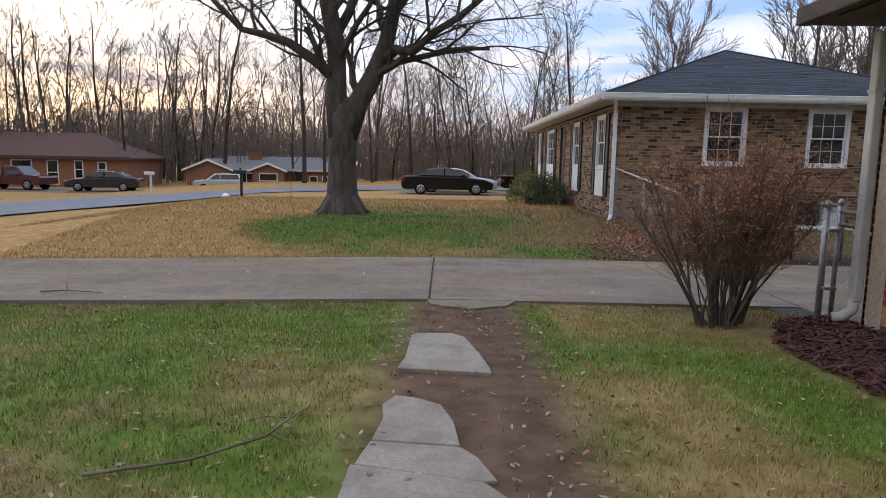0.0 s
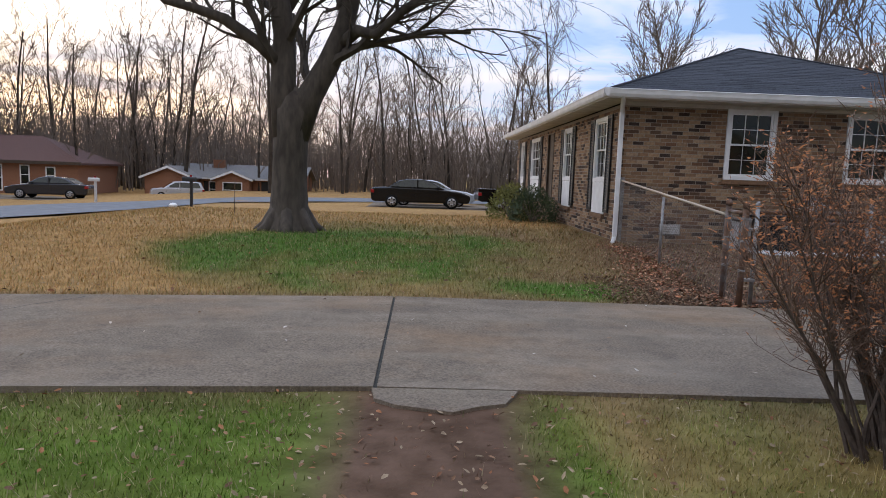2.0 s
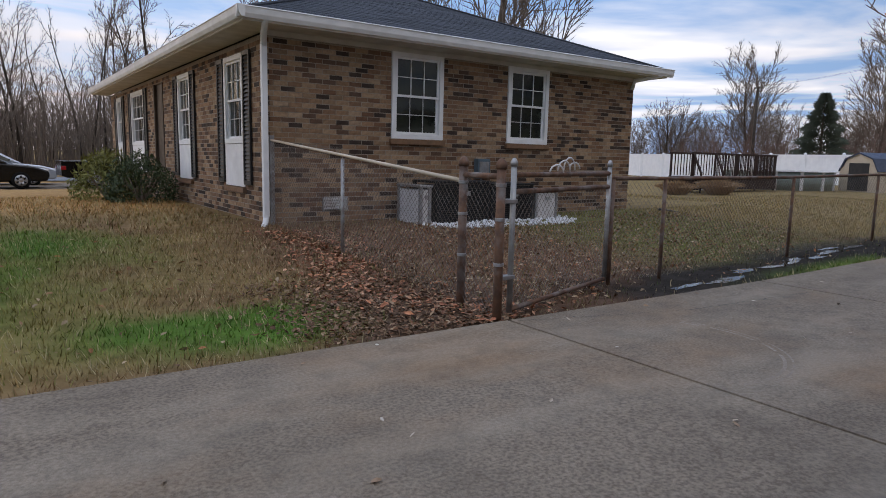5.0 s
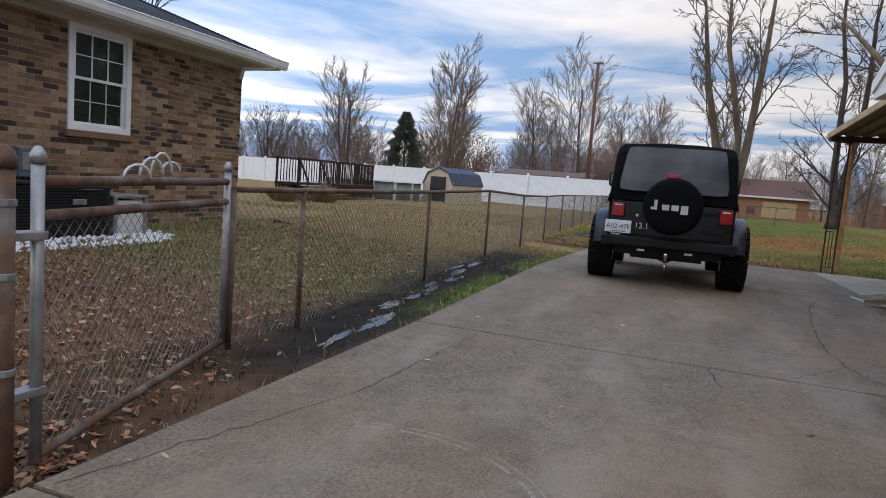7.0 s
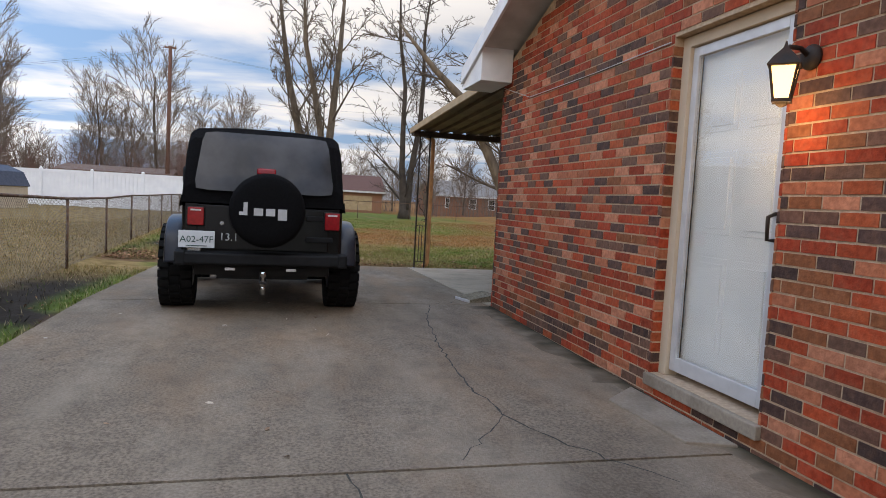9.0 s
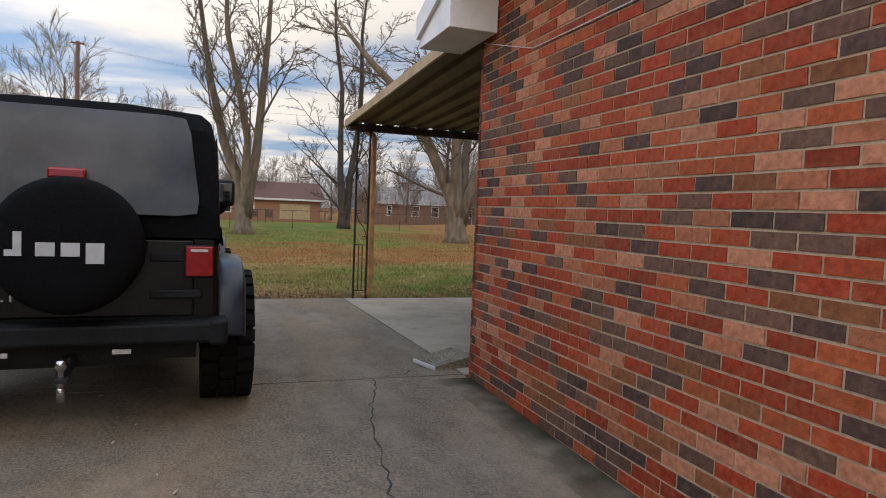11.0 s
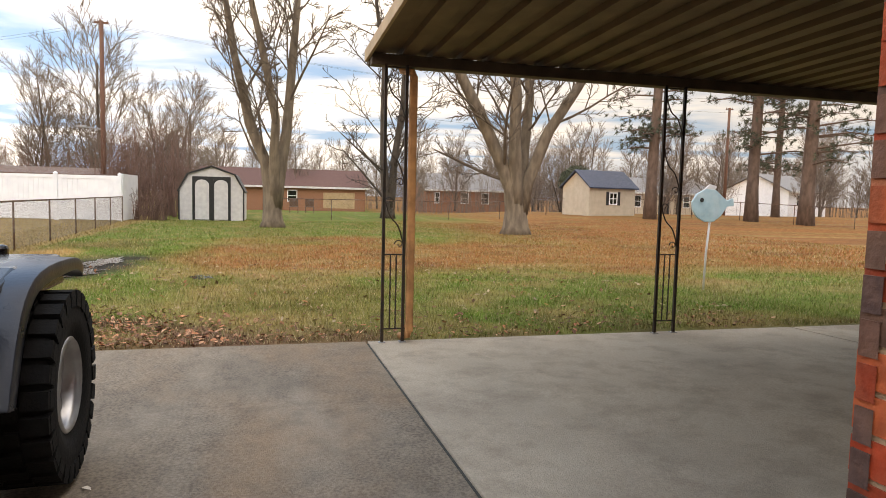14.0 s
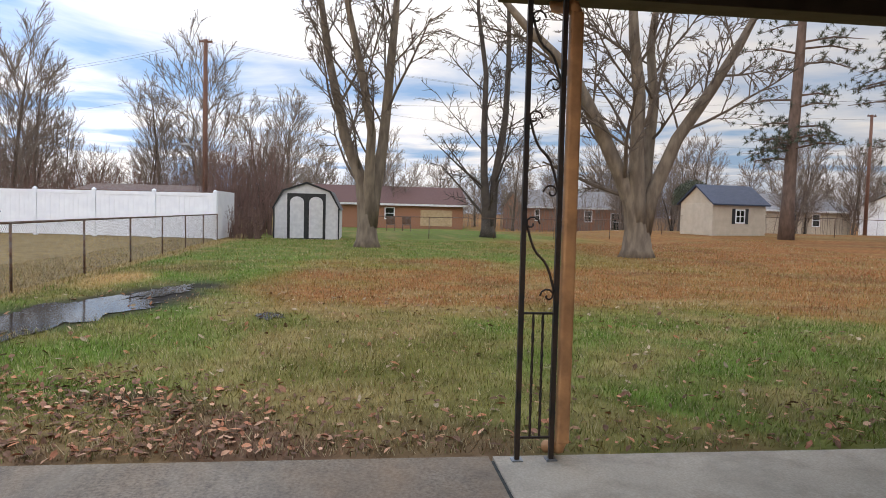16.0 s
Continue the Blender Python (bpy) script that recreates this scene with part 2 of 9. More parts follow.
M["asphalt"] = mat("worn grey asphalt", (0.17, 0.175, 0.185), (0.14, 0.145, 0.15), 2.0, 0.9, bump=0.3)
M["ground"] = mat("lawn soil", (1.0, 1.0, 1.0), (0.62, 0.60, 0.55), 5.0, 0.95, attribute="Col", bump=1.0, fine=25, stain=None, spec=0.1)
M["blade"] = mat("grass blades", (1.0, 1.0, 1.0), (0.8, 0.8, 0.75), 3.0, 0.75, attribute="Col", bump=0, spec=0.1)
M["leaf"] = mat("dead leaves", (1.0, 1.0, 1.0), (0.7, 0.66, 0.6), 30.0, 0.8, attribute="Col", bump=0, spec=0.1)
M["bark"] = mat("grey maple bark", (0.095, 0.078, 0.062), (0.05, 0.041, 0.033), 9, 0.95, bump=1.0, fine=28, stretch=(1, 1, 0.3), stain=(0.055, 0.045, 0.035), stain_scale=2, stain_amount=0.6)
M["bark_pale"] = mat("pale grey bark", (0.19, 0.145, 0.10), (0.11, 0.082, 0.058), 6, 0.95, bump=0.8, fine=22, stretch=(1, 1, 0.3))
M["bark_wood"] = mat("woodland bark", (0.075, 0.06, 0.047), (0.048, 0.038, 0.03), 2, 0.95, bump=0.5)
M["twig"] = mat("fine twigs", (0.20, 0.155, 0.12), (0.14, 0.108, 0.085), 2, 0.95, bump=0)
M["yard_twig"] = mat("grey-brown limbs and twigs", (0.13, 0.10, 0.075), (0.085, 0.064, 0.048), 4, 0.95, bump=0.3)
M["pine_bark"] = mat("pine bark", (0.15, 0.10, 0.075), (0.09, 0.06, 0.045), 6, 0.95, bump=1.0, fine=18, stretch=(1, 1, 0.4))
M["needles"] = mat("pine needles", (0.072, 0.080, 0.048), (0.042, 0.050, 0.030), 2, 0.8, bump=0)
M["rust"] = mat("rusty steel", (0.16, 0.085, 0.05), (0.09, 0.055, 0.04), 14, 0.8, metal=0.2, bump=0.4, stain=(0.22, 0.21, 0.2), stain_scale=6, stain_amount=0.6)
M["galv"] = mat("galvanised steel", (0.36, 0.37, 0.37), (0.26, 0.26, 0.26), 12, 0.5, metal=0.7, bump=0.2, stain=(0.2, 0.12, 0.08), stain_scale=5, stain_amount=0.4)
M["wire"] = mat("dull fence wire", (0.20, 0.18, 0.16), (0.13, 0.10, 0.08), 9, 0.6, metal=0.4, bump=0)
M["black_iron"] = mat("black wrought iron", (0.022, 0.02, 0.018), (0.05, 0.03, 0.02), 12, 0.6, metal=0.2, bump=0.3)
M["copper_paint"] = mat("rust-tan painted downspout", (0.52, 0.26, 0.11), (0.38, 0.185, 0.08), 9, 0.6, bump=0.2, stain=(0.12, 0.06, 0.03), stain_scale=4, stain_amount=0.5)
M["brown_metal"] = mat("brown painted sheet metal", (0.085, 0.06, 0.042), (0.06, 0.042, 0.03), 5, 0.6, bump=0.1)
M["deck_under"] = mat("ribbed roof underside", (0.14, 0.085, 0.048), (0.10, 0.06, 0.034), 3, 0.55, bump=0.1)
M["tan_fascia"] = mat("tan painted fascia", (0.46, 0.33, 0.19), (0.38, 0.27, 0.15), 5, 0.6, bump=0.1, stain=(0.2, 0.13, 0.07), stain_scale=2, stain_amount=0.4)
M["dark_wood"] = mat("dark stained deck wood", (0.042, 0.022, 0.016), (0.024, 0.013, 0.010), 6, 0.7, bump=0.3, vary=0.2)
M["window_dark"] = mat("dark room behind glass", (0.02, 0.022, 0.025), (0.03, 0.03, 0.03), 3, 0.9, bump=0)
M["pane"] = mat("window pane", (0.010, 0.013, 0.011), (0.024, 0.028, 0.018), 3.5, 0.06, bump=0.04, fine=3, spec=0.5)
M["shutter"] = mat("black shutter paint", (0.028, 0.027, 0.026), (0.02, 0.02, 0.02), 6, 0.5, bump=0.1)
M["siding_tan"] = mat("tan vinyl siding", (0.52, 0.43, 0.32), (0.46, 0.38, 0.28), 3, 0.6, bump=0.1)
M["siding_grey"] = mat("pale grey painted boards", (0.56, 0.54, 0.52), (0.48, 0.46, 0.45), 6, 0.7, bump=0.2)
M["mulch"] = mat("dark red mulch", (0.10, 0.04, 0.03), (0.05, 0.022, 0.018), 25, 0.95, bump=1.0, fine=40)
M["water"] = mat("standing water", (0.03, 0.028, 0.024), (0.02, 0.02, 0.018), 2, 0.07, bump=0.12, fine=9, spec=0.4)
M["mud"] = mat("wet mud", (0.035, 0.028, 0.023), (0.02, 0.017, 0.014), 8, 0.3, bump=1.0, fine=14)


# ---- shape helpers ----
class Shape:
    """Lists of corners and faces that boxes, tubes and turned profiles are added to."""

    def __init__(self):
        self.v, self.f = [], []

    def add(self, pts, faces):
        k = len(self.v)
        self.v.extend(pts)
        self.f.extend([tuple(i + k for i in f) for f in faces])
        return self

    def box(self, x0, x1, y0, y1, z0, z1, m=None):
        p = [(x, y, z) for z in (z0, z1) for y in (y0, y1) for x in (x0, x1)]
        if m is not None:
            p = [tuple(m @ Vector(q)) for q in p]
        return self.add(p, [(0, 2, 3, 1), (4, 5, 7, 6), (0, 1, 5, 4), (2, 6, 7, 3), (0, 4, 6, 2), (1, 3, 7, 5)])

    def tube(self, pts, radii, sides=6, caps=True):
        k, n = len(self.v), len(pts)
        side = None
        for i, p in enumerate(pts):
            a = Vector(pts[min(i + 1, n - 1)]) - Vector(pts[max(i - 1, 0)])
            if a.length < 1e-9:
                a = Vector((0, 0, 1))
            a.normalize()
            if side is None:
                side = a.orthogonal().normalized()
            else:
                side = side - a * side.dot(a)
                side = side.normalized() if side.length > 1e-6 else a.orthogonal().normalized()
            up = a.cross(side)
            r = radii[i] if isinstance(radii, (list, tuple)) else radii
            for j in range(sides):
                w = 2 * math.pi * j / sides
                q = Vector(p) + (side * math.cos(w) + up * math.sin(w)) * r
                self.v.append((q.x, q.y, q.z))
        for i in range(n - 1):
            for j in range(sides):
                a, b = k + i * sides + j, k + i * sides + (j + 1) % sides
                self.f.append((a, b, b + sides, a + sides))
        if caps:
            self.f.append(tuple(k + j for j in reversed(range(sides))))
            self.f.append(tuple(k + (n - 1) * sides + j for j in range(sides)))
        return self

    def prism(self, poly, a, b, axis="y"):
        """A polygon given in the two other axes, drawn out from a to b along axis."""
        def at(u, w, d):
            return {"x": (d, u, w), "y": (u, d, w), "z": (u, w, d)}[axis]
        n = len(poly)
        pts = [at(u, w, a) for u, w in poly] + [at(u, w, b) for u, w in poly]
        faces = [(i, (i + 1) % n, n + (i + 1) % n, n + i) for i in range(n)]
        return self.add(pts, faces + [tuple(reversed(range(n))), tuple(range(n, 2 * n))])

    def turned(self, profile, n=24, axis="y", centre=(0, 0, 0), ring=False):
        """A profile of (distance from the axis, place along it), turned about the axis."""
        k = len(self.v)
        cx, cy, cz = centre
        for r, d in profile:
            for j in range(n):
                w = 2 * math.pi * j / n
                u, q = r * math.cos(w), r * math.sin(w)
                self.v.append({"x": (cx + d, cy + u, cz + q), "y": (cx + u, cy + d, cz + q), "z": (cx + u, cy + q, cz + d)}[axis])
        for i in range(len(profile) - 1):
            for j in range(n):
                a, b = k + i * n + j, k + i * n + (j + 1) % n
                self.f.append((a, b, b + n, a + n))
        if ring:
            e = k + (len(profile) - 1) * n
            self.f += [(e + j, e + (j + 1) % n, k + (j + 1) % n, k + j) for j in range(n)]
        else:
            self.f.append(tuple(k + j for j in reversed(range(n))))
            self.f.append(tuple(k + (len(profile) - 1) * n + j for j in range(n)))
        return self

    def mesh(self, name, material, smooth=False):
        me = bpy.data.meshes.new(name)
        me.from_pydata(self.v, [], self.f)
        bm = bmesh.new()
        if len(self.f) < 40000:
            bm.from_mesh(me)
            bmesh.ops.recalc_face_normals(bm, faces=bm.faces)
            bm.to_mesh(me)
        bm.free()
        me.materials.append(material)
        if smooth:
            me.polygons.foreach_set("use_smooth", [True] * len(me.polygons))
        return me


def part(name, shape, material, parent=None, label="", bevel=0.0, smooth=False):
    ob = new(name, shape.mesh(name, material, smooth))
    ob.parent = parent
    if label:
        ob["label"] = label
    if bevel:
        b = ob.modifiers.new("bevel", "BEVEL")
        b.width, b.segments, b.limit_method = bevel, 2, "ANGLE"
    return ob


def thing(name, label, category, group="", at=None, kind=""):
    ob = new(name)
    ob.empty_display_size = 0.1
    if at is not None:
        ob.matrix_basis = at
    return tagged(ob, label, category, group, kind)


def structure(name, shape, material, label="", category="", bevel=0.0, smooth=False, kind="structure"):
    return tagged(part(name, shape, material, None, "", bevel, smooth), label, category, "", kind)


def lerp(a, b, t):
    return a + (b - a) * t


def step(a, b, x):
    t = min(1.0, max(0.0, (x - a) / (b - a)))
    return t * t * (3 - 2 * t)


def wob(x, y, s=1.0, k=0.0):
    return noise.noise(Vector((x * s, y * s, k)))


# ---- ground ----
def drive_z(x):
    if x > 11.3:                                             # the patio falls away from the house
        return -0.055 - 0.022 * (x - 11.3)
    if x > 6.93:
        return lerp(-0.098, -0.055, (x - 6.93) / 4.37)
    return -0.055 - 0.0062 * x if x > 0 else -0.055 + 0.022 * x if x > -8 else -0.231 + 0.03 * (x + 8)


def ground_z(x, y):
    if x > 16.3:
        z = lerp(-0.16, -0.13, step(16.3, 19, x)) + 0.02 * wob(x, y, 0.35)
        z -= 0.42 * step(50, 80, x)
        return z + 0.42 * step(32, 46, x) * step(-6, -13, y) * step(75, 55, x)
    d = drive_z(max(x, -12.0)) - 0.035
    if y < 6.3:
        z = lerp(0.015 + min(0.0, x) * 0.012, d, step(3.3, 6.1, y))
        if x > 2.2:
            z = lerp(z, 0.05, step(2.2, 3.2, x) * step(6.2, 5.0, y)) if x < 3.4 else lerp(z, d, step(3.3, 3.5, x))
    elif y < 9.1:
        z = d
    else:
        z = lerp(d, 0.10 if x > -6 else lerp(0.10, -0.42, step(-6, -11, x)), step(9.1, 14.3, y))
        z = lerp(z, -0.55, step(17, 40, y)) if x < 14 else lerp(z, -0.1, step(14, 30, x))
        z -= 0.008 * max(0.0, y - 42)
    if x < -10:
        z = min(z, lerp(z, -0.74, step(-9, -13, x)) - 0.5 * step(-16, -23, x))
    return z + 0.012 * wob(x, y, 0.9) + 0.02 * wob(x, y, 0.25, 3)


GREEN, DRY, TANG = (0.118, 0.178, 0.026), (0.31, 0.215, 0.085), (0.48, 0.28, 0.11)
LITTER, DIRT, MUD, ORANGE, OLIVE = (0.185, 0.10, 0.06), (0.15, 0.09, 0.06), (0.034, 0.027, 0.021), (0.31, 0.125, 0.042), (0.165, 0.145, 0.036)


LUSH = (0.088, 0.165, 0.024)


def mixc(a, b, t):
    return tuple(p + (q - p) * t for p, q in zip(a, b))


def cover(x, y):
    """The colour of what grows or lies at (x, y), and how tall the grass is there."""
    n1, n2, n3 = wob(x, y, 0.45), wob(x, y, 1.3, 7), wob(x, y, 0.16, 2)
    h = 0.05
    if y < 6.4 and x < 4:                                    # front lawn
        c = mixc(GREEN, DRY, step(0.0, 0.7, n1 + 0.5 * n2 + (0.25 if x > 1 else 0.0)))
        if x < -0.9:
            c = mixc(c, mixc(DRY, LITTER, 0.5), step(4.4, 2.6, y) * step(-0.25, 0.35, n2 + n1))
        edge = abs(x - 0.2 + 0.12 * wob(y, 3, 1.5)) - 0.52 - 0.1 * wob(x, y, 3)
        d = step(0.16, -0.06, edge)
        c = mixc(c, DIRT, d)
        h *= 1 - d
        if x > 2.3 and y < 5.0:
            c = mixc(c, LITTER, 0.6 * step(2.3, 2.8, x))
        c = mixc(c, LITTER, 0.55 * step(5.85, 6.15, y))
    elif x < 16.2 and y < 9.1:
        c, h = LITTER, 0.0
    elif x > 16.1 and y < 10.3 + 0.02 * (x - 16):              # back yard
        c = mixc(OLIVE, GREEN, step(-0.35, 0.3, n1 + 0.3 * n2 + 0.3 * step(5.0, 3.5, y) + 0.25 * step(6.5, 8, y)))
        c = mixc(c, DRY, step(-0.25, 0.45, n2 * 0.6 + n1 * 0.5 + 0.3 * step(4, 5.2, y) * step(7.6, 6.4, y) - 0.12) * 0.8 * step(25, 21, x))
        c = mixc(c, LITTER, step(1.3, 0.1, x - 16.3 + n2 * 0.9 + 0.8 * step(6.0, 4.0, y)) * 0.95)
        c = mixc(c, (0.10, 0.055, 0.035), step(0.7, 0.2, math.hypot((x - 17.4) / 0.35, (y - 7.2) / 0.8) + 0.5 * n2))
        band = step(20.0, 22.6, x + n1 * 1.6 + 0.8 * n2) * max(step(32, 27, x + n1 * 3), step(3, -4, y + 2 * n1) * step(48, 40, x))
        c = mixc(c, ORANGE, band * step(8.2, 5.8, y + 1.2 * n1 - 0.05 * (x - 21)) * 0.92)
        c = mixc(c, ORANGE, step(-3.5, -8, y + 3 * n1) * 0.9)
        c = mixc(c, OLIVE, 0.35 * step(0.15, 0.5, wob(x, y, 0.8, 9)))
        c = mixc(c, (0.15, 0.07, 0.03), 0.5 * step(0.1, 0.5, wob(x, y, 0.5, 13)) * band)
        c = mixc(c, mixc(GREEN, OLIVE, 0.5 + n2), 0.6 * step(29, 33, x + n1) * step(-3, 3, y))
        c = mixc(c, DRY, 0.6 * step(0.0, 0.45, wob(x, y, 1.1, 17)))
        c = mixc(c, TANG, 0.8 * step(1.2, 0.5, math.hypot((x - 24.8) / 1.6, (y - 9.9) / 0.6) + 0.3 * n2))
        p = step(1.5, 0.7, math.hypot((x - 21.4 + 0.5 * (y - 9)) / 2.5, (y - 9.0 + 0.22 * (x - 21.4)) / 0.7) + 0.35 * n2)
        c = mixc(c, MUD, p)
        h *= 1 - p
        h *= 1 - 0.35 * step(24, 34, x)
    else:                                                     # the neighbour's side
        c = mixc(DRY, OLIVE, step(-0.3, 0.4, n1 + n2 * 0.4))
        g = step(1.25, 0.7, min(math.hypot((x + 1.1) / 2.9, (y - 12.5) / 2.7), math.hypot((x - 1.75) / 1.05, (y - 9.95) / 0.75)) + 0.28 * n1 + 0.12 * n2)
        if x > 0.3:
            c = mixc(c, mixc(DRY, LITTER, 0.5 + 0.4 * n2), 0.85 * step(0.3, 1.5, x))
        c = mixc(c, LUSH, g * step(0.5, -0.15, n2 * 0.8 + n3 * 0.6))
        c = mixc(c, TANG, step(-1.2, -2.8, x + 0.9 * n1) * step(0.7, 0.1, g))
        c = mixc(c, TANG, step(15.5, 18, y) * step(4, 3, x) * 0.9)
        if x > 2.0 and y < 15:
            c = mixc(c, LITTER, step(2.0, 3.2, x + n1 * 0.5 - 0.12 * (y - 9.2)) * step(8.5, 6, x) * 0.95)
        if x > 6:
            c = mixc(c, mixc(GREEN, LITTER, 0.35), step(6.0, 8.0, x) * step(12.5, 10.5, x + n1) * 0.8)
            c = mixc(c, DRY, step(10.5, 13, x + n1) * 0.8)
        m = step(0.0, 0.12, y - 9.12) * step(10.35, 9.8, y - 0.04 * (x - 6) + 0.3 * n2) * step(4.3, 5.6, x) * step(15, 12.5, x)
        c = mixc(c, MUD, m)
        c = mixc(c, mixc(DRY, LITTER, 0.6), step(9.55, 9.2, y + 0.15 * n2) * step(4.2, 3.5, x))
        h *= 1 - 0.9 * m
        if y < 9.5 and x > 6.3:
            w = step(9.5, 9.28, y) * step(6.3, 7.4, x) * step(-0.35, 0.1, n1 + n2)
            c, h = mixc(c, GREEN, 0.8 * w), lerp(h, 0.05, w)
        c = mixc(c, (0.095, 0.058, 0.037), 0.8 * step(1.2, 2.2, x) * step(4.8, 4.2, x) * step(10.5, 9.8, y + 0.5 * n2) * step(0.5, 0.2, g))
        h *= 1 - 0.85 * step(2.1, 2.7, x) * step(4.6, 4.2, x) * step(11.0, 10.0, y)
        c = mixc(c, LUSH, step(1.15, 0.65, math.hypot((x - 1.95) / 0.85, (y - 9.9) / 0.62) + 0.3 * n2))
    return mixc(c, tuple(q * 0.72 for q in c), 0.5 + 0.5 * wob(x, y, 2.6, 4)), h


def spaced(stops):
    out = []
    for (a, da), (b, _) in zip(stops, stops[1:]):
        k = max(1, round((b - a) / da))
        out += [a + (b - a) * i / k for i in range(k)]
    return out + [stops[-1][0]]


def colour_points(me, cols):
    at = me.color_attributes.new("Col", "FLOAT_COLOR", "POINT")
    at.data.foreach_set("color", np.array([(*c, 1.0) for c in cols], dtype=np.float32).ravel())


gx = spaced([(-1500, 300), (-300, 60), (-60, 6), (-18, 1.0), (-6, 0.35), (4, 0.3), (24, 0.6), (44, 3), (90, 30), (300, 300), (1500, 1)])
gy = spaced([(-1500, 300), (-300, 60), (-60, 5), (-12, 0.8), (0, 0.3), (15, 0.6), (27, 2.0), (60, 8), (120, 60), (300, 300), (1500, 1)])
g = Shape()
g.v = [(x, y, ground_z(x, y)) for y in gy for x in gx]
g.f = [(j * len(gx) + i, j * len(gx) + i + 1, (j + 1) * len(gx) + i + 1, (j + 1) * len(gx) + i) for j in range(len(gy) - 1) for i in range(len(gx) - 1)]
ground = structure("ground", g, M["ground"], "patchy winter lawn with green, tan and leaf-strewn areas", "lawn", smooth=True)
colour_points(ground.data, [cover(x, y)[0] for y in gy for x in gx])


def slab(name, xs, ys, zf, thick, material, label, category):
    s = Shape()
    nx, ny = len(xs), len(ys)
    s.v = [(x, y, zf(x)) for y in ys for x in xs] + [(x, y, zf(x) - thick) for y in ys for x in xs]
    o = nx * ny
    s.f = [(j * nx + i, j * nx + i + 1, (j + 1) * nx + i + 1, (j + 1) * nx + i) for j in range(ny - 1) for i in range(nx - 1)]
    s.f += [(i + 1, i, o + i, o + i + 1) for i in range(nx - 1)]
    k = (ny - 1) * nx
    s.f += [(k + i, k + i + 1, o + k + i + 1, o + k + i) for i in range(nx - 1)]
    s.f += [(j * nx, (j + 1) * nx, o + (j + 1) * nx, o + j * nx) for j in range(ny - 1)]
    k = nx - 1
    s.f += [((j + 1) * nx + k, j * nx + k, o + j * nx + k, o + (j + 1) * nx + k) for j in range(ny - 1)]
    return part(name, s, material)


# driveway: slabs with open joints over a dark bed
FAR, NEAR = 9.17, 6.22
drive = thing("driveway", "grey weathered concrete driveway with dark joints and cracks", "driveway", kind="structure")
bed = Shape()
for x0, x1, y0, y1 in ((-12, 0, NEAR + 0.02, FAR - 0.02), (0, 3.3, NEAR + 0.02, FAR - 0.02), (3.3, 6.93, 4.8, FAR - 0.02), (6.93, 11.3, 4.8, FAR - 0.02), (11.3, 16.25, -8, FAR - 0.02)):
    bed.add([(x0, y0, drive_z(x0) - 0.012), (x1, y0, drive_z(x1) - 0.012), (x1, y1, drive_z(x1) - 0.012), (x0, y1, drive_z(x0) - 0.012)], [(0, 1, 2, 3)])
part("joint_bed", bed, M["joint"], drive)
J = 0.012
for x0, x1, y0, y1 in ((-12, -6.1, NEAR, FAR), (-6.1, -0.12, NEAR, FAR), (-0.12, 3.64, NEAR, FAR), (3.64, 6.93, 4.89, FAR), (6.93, 11.3, 4.89, FAR),
                       (11.3, 16.3, 4.9, FAR), (11.3, 16.3, 0.2, 4.9), (11.3, 16.3, -8, 0.2)):
    o = slab("concrete_slab", spaced([(x0 + J, 1.5), (x1 - J, 1)]), [y0 + J, y1 - J], drive_z, 0.12, M["concrete_patio"] if y1 < 5 else M["concrete"], "", "")
    o.parent = drive
s = Shape()                                                   # the lip where the path meets the drive
s.prism([(-0.14, NEAR), (-0.11, NEAR - 0.18), (0.01, NEAR - 0.28), (0.33, NEAR - 0.38), (0.49, NEAR - 0.28), (0.64, NEAR - 0.23), (0.74, NEAR - 0.02), (0.745, NEAR)], -0.18, -0.062, "z")
part("concrete_lip", s, M["concrete"], drive)

# road to the west, curving off to the north
road = Shape()
centre = [(-24, -300), (-23, -40), (-21.5, 0), (-19.2, 14), (-16.8, 24), (-14.5, 31), (-12.0, 36), (-8.5, 41), (-3, 45), (6, 48), (40, 52), (120, 54)]
for i, (x, y) in enumerate(centre):
    a, b = Vector(centre[max(i - 1, 0)]), Vector(centre[min(i + 1, len(centre) - 1)])
    d = (b - a).normalized()
    for w in (2.7, -2.7):
        px, py = x - d.y * w, y + d.x * w
        road.v.append((px, py, max(ground_z(px, py), ground_z(x, y)) + 0.05))
    if i:
        road.f.append((2 * i - 2, 2 * i - 1, 2 * i + 1, 2 * i))
structure("road", road, M["asphalt"], "worn grey asphalt residential road", "road")

